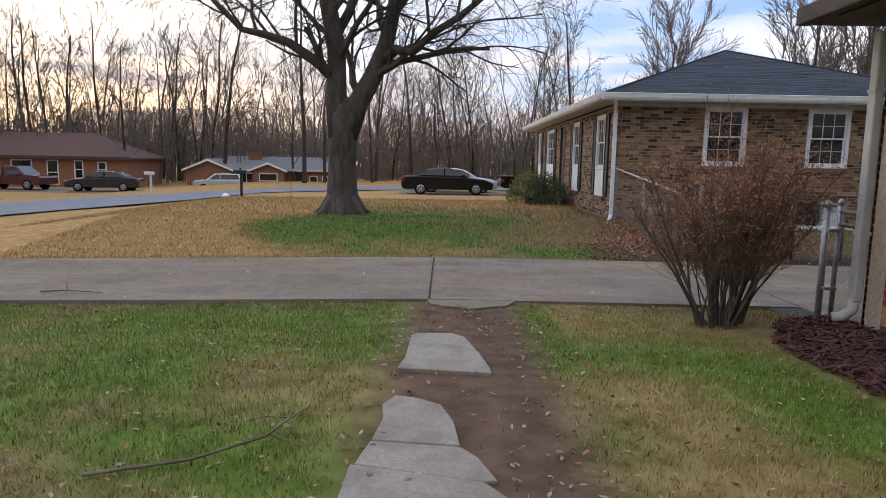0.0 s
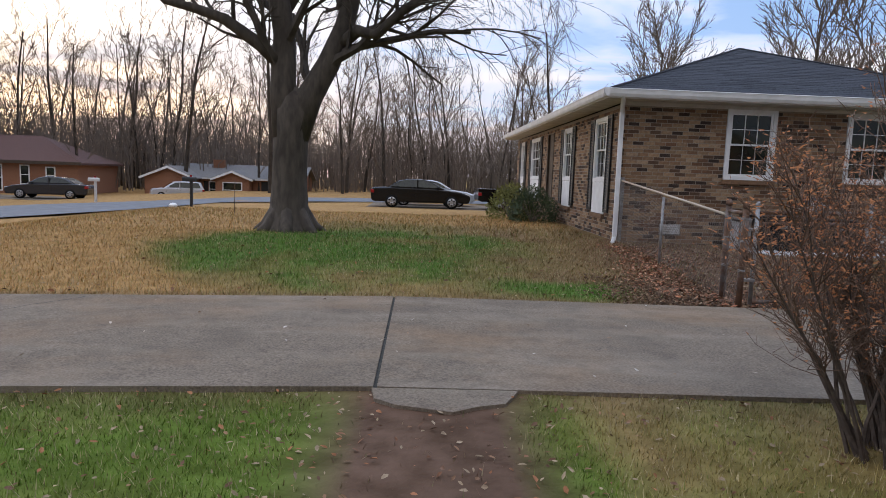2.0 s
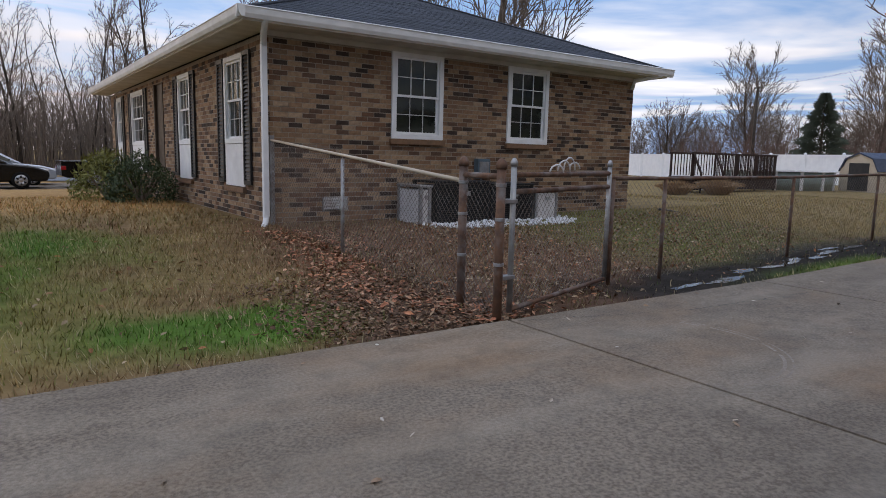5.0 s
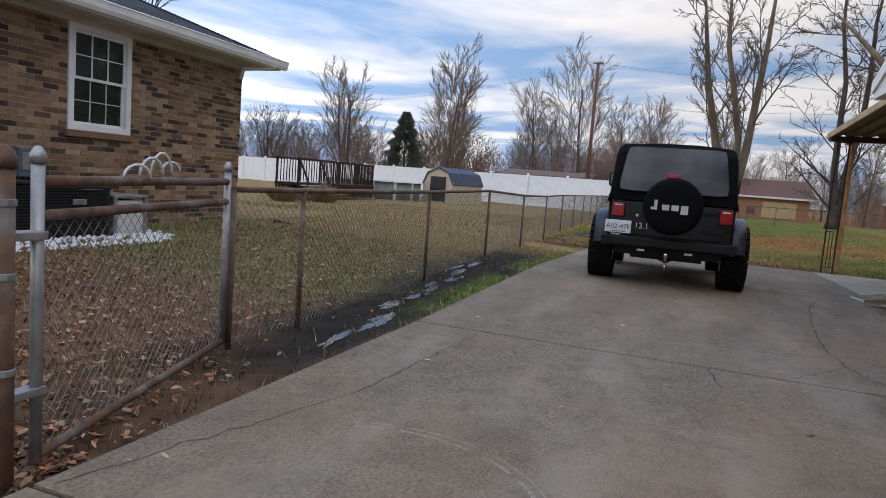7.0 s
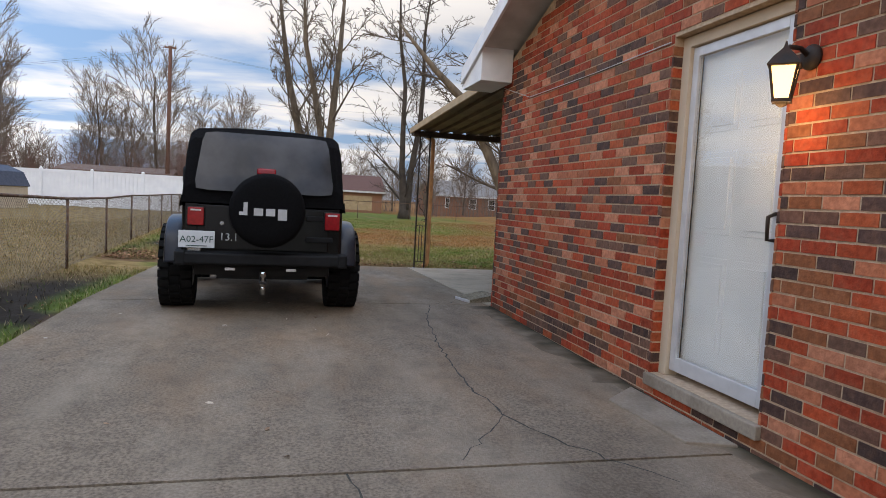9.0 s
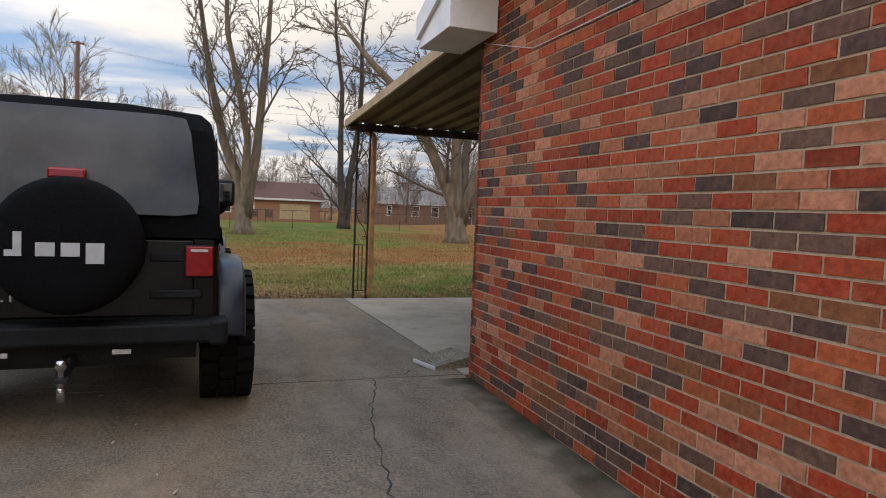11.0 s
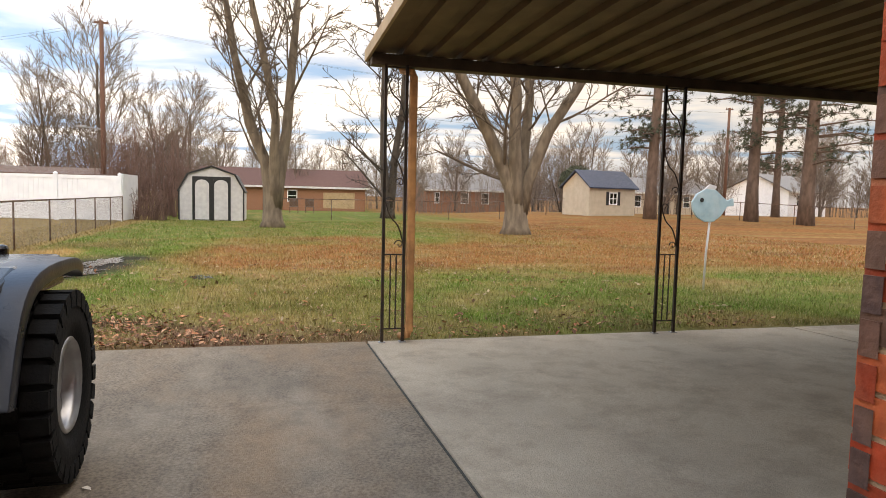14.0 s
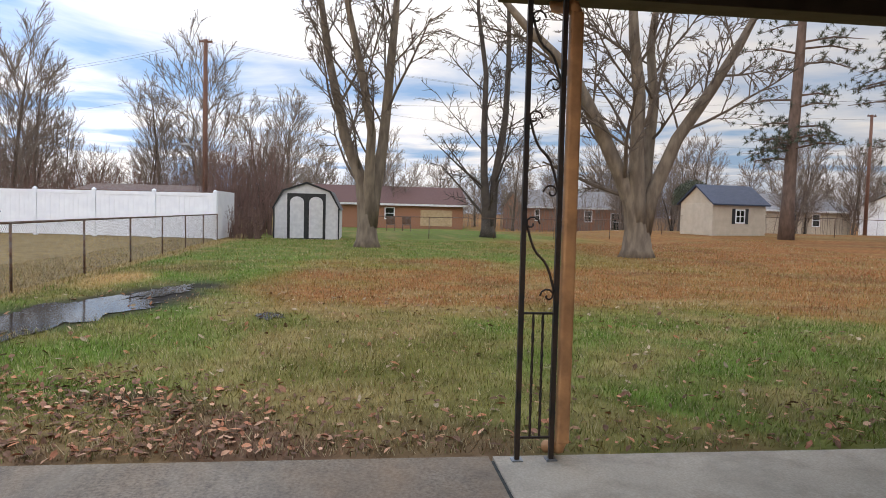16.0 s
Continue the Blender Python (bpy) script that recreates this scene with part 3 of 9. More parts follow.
# front path: broken slabs half under dirt
for pts in ([(-0.26, 3.72), (0.33, 3.65), (0.325, 3.76), (0.275, 4.07), (0.185, 4.48), (0.09, 4.58), (-0.18, 4.56), (-0.212, 4.5), (-0.223, 3.96)],
            [(-0.30, 2.635), (0.112, 2.588), (0.085, 2.87), (0.02, 3.09), (-0.12, 3.185), (-0.23, 3.215), (-0.29, 3.08), (-0.27, 2.89)],
            [(-0.345, 2.385), (0.184, 2.252), (0.258, 2.262), (0.186, 2.473), (0.112, 2.575), (-0.302, 2.622), (-0.325, 2.51)],
            [(-0.36, 2.37), (0.20, 2.235), (0.33, 2.05), (0.34, 1.6), (-0.38, 1.6)],
            [(-0.4, 1.57), (0.42, 1.57), (0.45, 0.3), (-0.4, 0.3)], [(-0.4, 0.27), (0.45, 0.27), (0.45, -1.0), (-0.4, -1.0)]):
    zs = [ground_z(x, y) for x, y in pts]
    s = Shape()
    n = len(pts)
    s.add([(x, y, max(zs) + 0.022) for x, y in pts] + [(x, y, min(zs) - 0.05) for x, y in pts],
          [tuple(range(n))] + [(i, (i + 1) % n, n + (i + 1) % n, n + i) for i in range(n)])
    tagged(part("path_slab", s, M["concrete_pale"], None, "", 0.008), "broken pale concrete path slab edged with dirt", "path slab", "slabs of the front path", "structure")


# ---- walls of brick ----
COURSE, BRICK, GAP = 0.0688, 0.205, 0.0115


def brick_field(length, height, openings, top=None, seed=1):
    """Bricks of a running bond as (u0, u1, w0, w1), cut at openings (u0, u1, w0, w1) and under top(u)."""
    out = []
    rows = int((height if top is None else max(top(u * length / 40) for u in range(41))) / COURSE) + 1
    for r in range(rows):
        w0, w1 = r * COURSE, (r + 1) * COURSE - GAP
        u = -0.5 * BRICK if r % 2 else 0.0
        while u < length:
            spans = [(max(u, 0.0), min(u + BRICK - GAP, length))]
            for a, b, c, d in openings:
                if w1 > c + 0.01 and w0 < d - 0.01:
                    nxt = []
                    for p, q in spans:
                        if q <= a or p >= b:
                            nxt.append((p, q))
                        else:
                            if p < a - 0.02:
                                nxt.append((p, a - 0.004))
                            if q > b + 0.02:
                                nxt.append((b + 0.004, q))
                    spans = nxt
            for p, q in spans:
                lim = height if top is None else min(top(p), top(q))
                if q - p > 0.03 and w1 <= lim + 0.002:
                    out.append((p, q, w0, w1))
            u += BRICK
    return out


def lay(wall, at, bricks, near, piece_mat, joined_mat, depth=0.0045, seed=3):
    """Lay bricks on a wall: at maps (u, out, w) to the world; those for which near(u, w) holds become pieces."""
    rng = random.Random(seed)
    rest = Shape()
    full = BRICK - GAP
    s = Shape().box(0, full, -0.03, depth, 0, COURSE - GAP)
    s.f = [f for i, f in enumerate(s.f) if i != 2]
    meshes = {}
    count = 0
    for p, q, w0, w1 in bricks:
        d = depth + rng.uniform(-0.0015, 0.0015)
        if near(0.5 * (p + q), w0) and q - p > full - 0.004 and count < 300:
            if "brick" not in meshes:
                meshes["brick"] = s.mesh("brick", piece_mat)
            ob = new("brick", meshes["brick"])
            ob.parent = wall
            ob.matrix_basis = at @ Matrix.Translation((p, d - depth, w0)) @ pose(0, 0, 0, rng.uniform(-0.4, 0.4), rng.uniform(-0.25, 0.25), 0)
            count += 1
        else:
            b = Shape().box(p, q, -0.03, d, w0 + rng.uniform(-0.001, 0.001), w1, at)
            del b.f[2]
            rest.add(b.v, b.f)
    o = part("bricks", rest, joined_mat, wall)
    o["kind"] = "stuff"


def backing(at, length, height, openings, thick, top_poly=None):
    """The mortar body of a wall with openings cut through."""
    s = Shape()
    us = sorted({0.0, length, *[o[0] for o in openings], *[o[1] for o in openings]})
    for a, b in zip(us, us[1:]):
        holes = sorted((c, d) for p, q, c, d in openings if p <= a + 1e-6 and q >= b - 1e-6)
        w = 0.0
        for c, d in holes + [(height, height)]:
            if c > w:
                s.box(a, b, -thick, 0, w, c, at)
            w = d
    if top_poly:
        q = Shape().prism(top_poly, -thick, 0, "y")
        s.add([tuple(at @ Vector(v)) for v in q.v], q.f)
    return s


def double_hung(name, at, w, h, label, rows=2, cols=3, blind=None):
    """A white sash window: at maps (u, out, w) with the sill's corner at its origin."""
    o = thing(name, label, "window", kind="structure", at=at)
    fr = Shape()
    t = 0.075
    fr.box(0, t, -0.08, 0.022, 0, h).box(w - t, w, -0.08, 0.022, 0, h).box(t, w - t, -0.08, 0.022, h - t, h).box(t, w - t, -0.08, 0.022, 0, t)
    part("window_frame", fr, M["white"], o, bevel=0.004)
    mid = h * 0.5
    for k, (z0, z1, y) in enumerate(((t, mid + 0.02, -0.03), (mid - 0.02, h - t, -0.005))):
        sa = Shape()
        b = 0.035
        sa.box(t, t + b, y - 0.03, y, z0, z1).box(w - t - b, w - t, y - 0.03, y, z0, z1)
        sa.box(t + b, w - t - b, y - 0.03, y, z0, z0 + b).box(t + b, w - t - b, y - 0.03, y, z1 - b, z1)
        sash = part("sash", sa, M["white"], o)
        mu = Shape()
        for i in range(1, cols):
            x = lerp(t + b, w - t - b, i / cols)
            mu.box(x - (0.005, 0.007)[k], x + (0.005, 0.007)[k], y - 0.018, y - 0.004, z0 + b, z1 - b)
        for j in range(1, rows):
            z = lerp(z0 + b, z1 - b, j / rows)
            mu.box(t + b, w - t - b, y - 0.0175, y - 0.0045, z - 0.006, z + 0.006)
        part("muntin", mu, M["siding_grey"] if k == 0 else M["white"], sash)
        part("pane", Shape().box(t + b, w - t - b, y - 0.026, y - 0.02, z0 + b, z1 - b), M["pane"], sash)
    return o


# the house with the red brick gable beside the drive
RX0, RX1, RY = 3.37, 11.25, 4.88
RL, RMID = RX1 - RX0, 0.5 * (RX0 + RX1)
EAVE = 2.62
red_at = Matrix(((-1, 0, 0, RX1), (0, 1, 0, RY - 0.009), (0, 0, 1, -0.14), (0, 0, 0, 1)))
DOOR = (RX1 - 7.93, RX1 - 6.91, 0.20, 2.38)
rise = 0.34


def red_top(u):
    return EAVE + 0.14 + rise * min(u, RL - u) - 0.02


wall = structure("wall_north", backing(red_at, RL, EAVE + 0.14, [DOOR], 0.22, [(0, EAVE + 0.14), (RL, EAVE + 0.14), (RL / 2, EAVE + 0.14 + RL / 2 * rise)]), M["mortar"],
                 "red, orange and brown brick gable wall with pale mortar", "wall")
lay(wall, red_at, brick_field(RL, 0, [DOOR], red_top), lambda u, w: u < 2.9 and 0.55 < w < 2.1, M["red_piece"], M["red_joined"])
rev = Shape()                                               # brick reveals at the door
for r in range(int(2.2 / COURSE)):
    z = -0.14 + 0.2 + r * COURSE
    for x0, x1 in ((7.93, 7.94), (6.90, 6.91)):
        rev.box(x0 - 0.004, x1 + 0.004, RY - 0.105, RY - 0.003, z, z + COURSE - GAP)
o = part("bricks", rev, M["red_joined"], wall)
o["kind"] = "stuff"
east_at = Matrix(((0, 1, 0, RX1 - 0.009), (1, 0, 0, RY - 10.0), (0, 0, 1, -0.16), (0, 0, 0, 1)))
wall = structure("wall_east", backing(east_at, 9.96, EAVE + 0.16, [], 0.22), M["mortar"], "red brick rear wall of the house", "wall")
lay(wall, east_at, brick_field(10.0, EAVE + 0.16, []), lambda u, w: False, M["red_piece"], M["red_joined"])
west_at = Matrix(((0, -1, 0, RX0 + 0.009), (1, 0, 0, RY - 12.0), (0, 0, 1, -0.06), (0, 0, 0, 1)))
wall = structure("wall_west", backing(west_at, 11.96, EAVE - 0.1, [], 0.22), M["mortar"], "red brick front wall of the house", "wall")
lay(wall, west_at, brick_field(12.0, EAVE - 0.1, []), lambda u, w: False, M["red_piece"], M["red_joined"])


def roof_plane(s, a, b, c, d, exposure=0.14, tab=0.6, seed=1):
    """Shingle courses over the quad a, b (eave), c, d (above b and a), each lapping the one below."""
    rng = random.Random(seed)
    a, b, c, d = map(Vector, (a, b, c, d))
    nrm = (b - a).cross(d - a).normalized()
    if nrm.z < 0:
        nrm = -nrm
    n = max(2, int((((d + c) - (a + b)) * 0.5).length / exposure))
    for i in range(n):
        p0, p1 = a.lerp(d, i / n), b.lerp(c, i / n)
        q0, q1 = a.lerp(d, min(1, (i + 1.25) / n)), b.lerp(c, min(1, (i + 1.25) / n))
        k = max(1, int((p1 - p0).length / tab))
        for j in range(k):
            t0, t1 = max(0, (j - 0.5 * (i % 2)) / k), min(1, (j + 1 - 0.5 * (i % 2)) / k) if j < k - 1 else 1
            up = nrm * (0.006 + rng.uniform(0, 0.003))
            s.add([tuple(p0.lerp(p1, t0) + up), tuple(p0.lerp(p1, t1) + up), tuple(q0.lerp(q1, t1) + nrm * 0.004), tuple(q0.lerp(q1, t0) + nrm * 0.004),
                   tuple(p0.lerp(p1, t0)), tuple(p0.lerp(p1, t1))], [(0, 1, 2, 3), (4, 5, 1, 0)])


OV = 0.42
zr, ze = EAVE + RL / 2 * rise + 0.2, EAVE + 0.2 - OV * rise
s = Shape()
for sx in (RX0 - OV, RX1 + OV):
    roof_plane(s, (sx, RY + 0.38, ze), (sx, RY - 12.4, ze), (RMID, RY - 12.4, zr), (RMID, RY + 0.38, zr))
structure("roof", s, M["shingle_brown"], "brown shingle gable roof", "roof")
s = Shape()
for x0, sg in ((RX0 - OV, 1), (RX1 + OV, -1)):
    s.add([(x0, RY + 0.36, ze - 0.02), (RMID, RY + 0.36, zr - 0.02), (RMID, RY - 12.4, zr - 0.02), (x0, RY - 12.4, ze - 0.02),
           (x0, RY + 0.36, ze - 0.12), (RMID, RY + 0.36, zr - 0.12), (RMID, RY - 12.4, zr - 0.12), (x0, RY - 12.4, ze - 0.12)],
          [(0, 1, 2, 3), (4, 7, 6, 5), (0, 4, 5, 1), (3, 2, 6, 7), (0, 3, 7, 4), (1, 5, 6, 2)])
structure("ceiling_soffit", s, M["soffit"], "old white painted soffit boards under the roof", "soffit")
s = Shape()
for x0, sg in ((RX0 - OV, 1), (RX1 + OV, -1)):              # rake boards and boxed returns
    s.add([(x0, RY + 0.39, ze - 0.17), (RMID, RY + 0.39, zr - 0.17), (RMID, RY + 0.39, zr + 0.0), (x0, RY + 0.39, ze + 0.0),
           (x0, RY + 0.362, ze - 0.17), (RMID, RY + 0.362, zr - 0.17), (RMID, RY + 0.362, zr), (x0, RY + 0.362, ze)],
          [(0, 1, 2, 3), (4, 7, 6, 5), (0, 4, 5, 1), (3, 2, 6, 7), (0, 3, 7, 4)])
structure("trim_rake", s, M["white"], "white painted rake boards", "trim")
s = Shape()
s.prism([(RX1 - 0.28, 2.44), (RX1 + OV, 2.44), (RX1 + OV, 2.66), (RX1 - 0.28, 2.84)], RY + 0.002, RY + 0.36, "y")
structure("trim_return", s, M["white"], "white boxed eave return at the gable corner", "trim", bevel=0.006)
s = Shape().prism([(RX0 + 0.3, 2.46), (RX0 - OV, 2.46), (RX0 - OV, 2.64), (RX0 + 0.3, 2.88)], RY + 0.002, RY + 0.36, "y")
structure("trim_return_front", s, M["brown_metal"], "brown boxed eave return at the front corner", "trim", bevel=0.006)
s = Shape().box(RX0 - OV - 0.1, RX0 - OV + 0.01, RY - 12, RY + 0.4, 2.46, 2.6)
s.box(RX0 - OV, RX0, RY - 12, RY, 2.43, 2.46)
structure("trim_gutter", s, M["brown_metal"], "brown gutter and soffit along the front eave", "gutter", bevel=0.01)

# side door
M["door_white"] = mat("cool white door paint", (0.80, 0.85, 0.90), (0.74, 0.79, 0.84), 3, 0.35, bump=0.03, spec=0.5)
door = thing("door_1", "white panelled door behind a glazed storm door", "door", kind="structure")
s = Shape()
d0, d1, dz0, dz1 = 6.91, 7.93, 0.06, 2.235
yb = RY - 0.10
s.box(d0, d0 + 0.08, yb - 0.06, yb + 0.03, dz0, dz1).box(d1 - 0.08, d1, yb - 0.06, yb + 0.03, dz0, dz1).box(d0 + 0.08, d1 - 0.08, yb - 0.06, yb + 0.03, dz1 - 0.07, dz1)
part("door_frame", s, M["siding_tan"], door, "cream painted frame", 0.004)
s = Shape()
f0, f1, fz0, fz1 = d0 + 0.082, d1 - 0.082, dz0 + 0.04, dz1 - 0.075
s.box(f0, f0 + 0.055, yb - 0.03, yb + 0.005, fz0, fz1).box(f1 - 0.055, f1, yb - 0.03, yb + 0.005, fz0, fz1)
s.box(f0 + 0.055, f1 - 0.055, yb - 0.03, yb + 0.005, fz1 - 0.06, fz1).box(f0 + 0.055, f1 - 0.055, yb - 0.03, yb + 0.005, fz0, fz0 + 0.09)
part("storm_door", s, mat("aluminium", (0.62, 0.63, 0.64), (0.54, 0.55, 0.56), 9, 0.4, metal=0.4, bump=0.05), door, "aluminium storm door frame", 0.003)
gl = part("pane", Shape().box(f0 + 0.055, f1 - 0.055, yb - 0.018, yb - 0.013, fz0 + 0.09, fz1 - 0.06), glass_mat("storm glass"), door, "clear storm glass")
gl.visible_shadow = False
leaf_door = part("door_leaf", Shape().box(f0 + 0.02, f1 - 0.02, yb - 0.105, yb - 0.062, fz0, fz1), M["door_white"], door, "white panelled leaf")
for i in range(2):
    for z0, z1 in ((0.28, 0.86), (1.0, 1.5), (1.62, 1.96)):
        c = f0 + 0.10 + i * 0.36
        s = Shape().box(c, c + 0.27, yb - 0.064, yb - 0.057, z0, z1).box(c + 0.035, c + 0.235, yb - 0.058, yb - 0.049, z0 + 0.035, z1 - 0.035)
        part("door_panel", s, M["door_white"], leaf_door, bevel=0.004)
s = Shape().tube([(f0 + 0.03, yb + 0.005, 1.0), (f0 + 0.03, yb + 0.05, 1.0), (f0 + 0.03, yb + 0.055, 1.12), (f0 + 0.03, yb + 0.006, 1.14)], 0.011, 8)
part("handle", s, M["black_iron"], door, "black pull handle", smooth=True)
part("sill", Shape().box(d0 - 0.02, d1 + 0.02, yb - 0.06, RY + 0.03, -0.02, dz0 - 0.002), M["concrete_pale"], door, "rough concrete sill", 0.008)
structure("door_apron", Shape().prism([(7.0, RY + 0.03), (8.08, RY + 0.03), (7.82, 5.22), (7.08, 5.17)], -0.15, drive_z(7.5) + 0.012, "z"), M["concrete_pale"], "pale concrete apron below the side door", "step", bevel=0.006)
structure("room_behind_door", Shape().box(6.7, 8.1, RY - 0.4, RY - 0.24, -0.1, 2.5), M["window_dark"], "dark wall behind the door", "wall")

# the neighbour's tan brick house
NX0, NX1, NY0, NY1 = 3.80, 11.25, 14.40, 27.5
NB, NS = -0.02, 2.63                                         # foot and soffit
south_at = Matrix(((1, 0, 0, NX0), (0, -1, 0, NY0 + 0.009), (0, 0, 1, NB), (0, 0, 0, 1)))
SW = [(5.73, 6.67, 1.325, 2.625), (8.01, 8.95, 1.32, 2.615)]
opens = [(a - NX0, b - NX0, c - NB, d - NB) for a, b, c, d in SW]
wall = structure("wall_south", backing(south_at, NX1 - NX0, NS - NB + 0.02, opens, 0.2), M["mortar_tan"], "tan and brown brick end wall of the neighbouring house", "wall")
lay(wall, south_at, brick_field(NX1 - NX0, NS - NB, opens), lambda u, w: 0.6 < u < 3.9 and 0.35 < w < 1.85, M["tan_piece"], M["tan_joined"])
for i, (a, b, c, d) in enumerate(SW):
    double_hung("window_%d" % (i + 1), Matrix(((1, 0, 0, a), (0, -1, 0, NY0), (0, 0, 1, c), (0, 0, 0, 1))), b - a, d - c,
                "white sash window with grid panes in tan brick")
    structure("window_sill", Shape().box(a - 0.03, b + 0.03, NY0 - 0.05, NY0 + 0.05, c - 0.085, c - 0.004), M["tan_joined"], "tan brick window sill", "sill", bevel=0.006)
front_at = Matrix(((0, -1, 0, NX0 + 0.009), (-1, 0, 0, NY1), (0, 0, 1, NB), (0, 0, 0, 1)))
L = NY1 - NY0
FW = [(15.35, 16.25, "w"), (18.35, 19.25, "w"), (20.6, 21.5, "d"), (22.6, 24.2, "w"), (25.6, 26.4, "w")]
opens = [(NY1 - b, NY1 - a, (0.35 if k == "d" else 0.55) - NB, 2.5 - NB) for a, b, k in FW]
wall = structure("wall_front", backing(front_at, L - 0.04, NS - NB + 0.02, opens, 0.2), M["mortar_tan"], "tan brick front wall of the neighbouring house", "wall")
lay(wall, front_at, brick_field(L, NS - NB, opens), lambda u, w: False, M["tan_piece"], M["tan_joined"])
n = 3
for a, b, k in FW:
    if k == "d":
        d = thing("door_2", "dark brown front door under the eave", "door", kind="structure")
        part("door_leaf", Shape().box(NX0 + 0.05, NX0 + 0.1, a, b, 0.35, 2.5), M["brown_metal"], d)
        part("door_frame", Shape().box(NX0 - 0.01, NX0 + 0.05, a, a + 0.07, 0.35, 2.5).box(NX0 - 0.01, NX0 + 0.05, b - 0.07, b, 0.35, 2.5), M["brown_metal"], d)
        continue
    at = Matrix(((0, -1, 0, NX0), (-1, 0, 0, b), (0, 0, 1, 1.2), (0, 0, 0, 1)))
    double_hung("window_%d" % n, at, b - a, 1.3, "white sash window between black shutters")
    n += 1
    structure("trim_panel", Shape().box(NX0 - 0.015, NX0 + 0.06, a, b, 0.56, 1.195), M["white"], "white panel below the front window", "panel", bevel=0.004)
    structure("window_sill", Shape().box(NX0 - 0.05, NX0 + 0.05, a - 0.03, b + 0.03, 0.47, 0.55), M["tan_joined"], "tan brick window sill", "sill", bevel=0.006)
    for q in (a - 0.34, b + 0.03):
        sh = thing("shutter", "black louvred window shutter on tan brick", "shutter", "shutters of the tan house")
        part("frame", Shape().box(NX0 - 0.035, NX0 - 0.003, q, q + 0.04, 0.6, 2.5).box(NX0 - 0.035, NX0 - 0.003, q + 0.27, q + 0.31, 0.6, 2.5)
             .box(NX0 - 0.035, NX0 - 0.003, q + 0.04, q + 0.27, 0.6, 0.66).box(NX0 - 0.035, NX0 - 0.003, q + 0.04, q + 0.27, 2.44, 2.5), M["shutter"], sh)
        sl = Shape()
        for j in range(30):
            z = 0.68 + j * 0.059
            sl.add([(NX0 - 0.03, q + 0.04, z), (NX0 - 0.03, q + 0.27, z), (NX0 - 0.006, q + 0.27, z + 0.05), (NX0 - 0.006, q + 0.04, z + 0.05),
                    (NX0 - 0.024, q + 0.04, z), (NX0 - 0.024, q + 0.27, z), (NX0 - 0.002, q + 0.27, z + 0.046), (NX0 - 0.002, q + 0.04, z + 0.046)],
                   [(0, 1, 2, 3), (4, 7, 6, 5), (0, 4, 5, 1)])
        part("slats", sl, M["shutter"], sh)["kind"] = "stuff"
structure("wall_rear_house", Shape().box(NX1 - 0.2, NX1, NY0 + 0.2, NY1, NB, NS).box(NX0 + 0.2, NX1 - 0.2, NY1 - 0.2, NY1, NB, NS), M["tan_joined"], "tan brick rear walls", "wall")
structure("ceiling_house", Shape().box(NX0 + 0.2, NX1 - 0.2, NY0 + 0.2, NY1 - 0.2, NS + 0.03, NS + 0.06), M["window_dark"], "plain ceiling inside the house", "ceiling")
O2 = 0.42
ex0, ex1, ey0, ey1, ez = NX0 - O2, NX1 + O2, NY0 - O2, NY1 + O2, 2.83
px, p0, p1, pz = 0.5 * (NX0 + NX1), NY0 - O2 + 3.95, NY1 + O2 - 3.95, 4.42
roof = Shape()
roof_plane(roof, (ex0, ey0, ez), (ex1, ey0, ez), (px, p0, pz), (px, p0, pz), seed=4)
roof_plane(roof, (ex0, ey1, ez), (ex0, ey0, ez), (px, p0, pz), (px, p1, pz), seed=5)
roof_plane(roof, (ex1, ey0, ez), (ex1, ey1, ez), (px, p1, pz), (px, p0, pz), seed=6)
roof_plane(roof, (ex1, ey1, ez), (ex0, ey1, ez), (px, p1, pz), (px, p1, pz), seed=7)
roof.add([(ex0, ey0, ez), (ex1, ey0, ez), (ex1, ey1, ez), (ex0, ey1, ez), (px, p0, pz), (px, p1, pz)], [(0, 1, 4), (1, 2, 5, 4), (2, 3, 5), (3, 0, 4, 5)])
for a, b in (((ex0, ey0, ez), (px, p0, pz)), ((ex1, ey0, ez), (px, p0, pz)), ((px, p0, pz), (px, p1, pz))):
    roof.tube([a, b], 0.035, 6)
structure("roof_hip", roof, M["shingle"], "charcoal shingle hip roof of the tan house", "roof")
structure("ceiling_eaves", Shape().box(ex0, ex1, ey0, NY0 + 0.02, NS + 0.05, NS + 0.075).box(ex0, NX0 + 0.02, NY0 + 0.02, ey1, NS + 0.05, NS + 0.075).box(NX1 - 0.02, ex1, NY0 + 0.02, ey1, NS + 0.05, NS + 0.075),
          M["soffit"], "white soffit under the hip roof", "soffit")
structure("trim_fascia", Shape().box(ex0, ex1, ey0 - 0.02, ey0, NS + 0.05, ez - 0.01).box(ex0 - 0.02, ex0, ey0 - 0.02, ey1, NS + 0.05, ez - 0.01).box(ex1, ex1 + 0.02, ey0 - 0.02, ey1, NS + 0.05, ez - 0.01),
          M["white"], "white fascia boards", "fascia")
gut = Shape()
prof = [(-0.022, -0.13), (-0.075, -0.13), (-0.10, -0.08), (-0.11, -0.005), (-0.122, 0.0), (-0.115, 0.012), (-0.022, 0.012)]
gut.prism([(ey0 + u, ez + w) for u, w in prof], ex0 - 0.12, ex1 + 0.12, "x")
gut.prism([(ex0 + u, ez + w + 0.002) for u, w in prof], ey0 - 0.12, ey1 + 0.1, "y")
structure("trim_gutters", gut, M["white"], "white aluminium gutters along the eaves", "gutter")
fr = Shape().box(NX0 - 0.01, NX1 + 0.01, NY0 - 0.025, NY0 + 0.02, NS - 0.02, NS + 0.048)
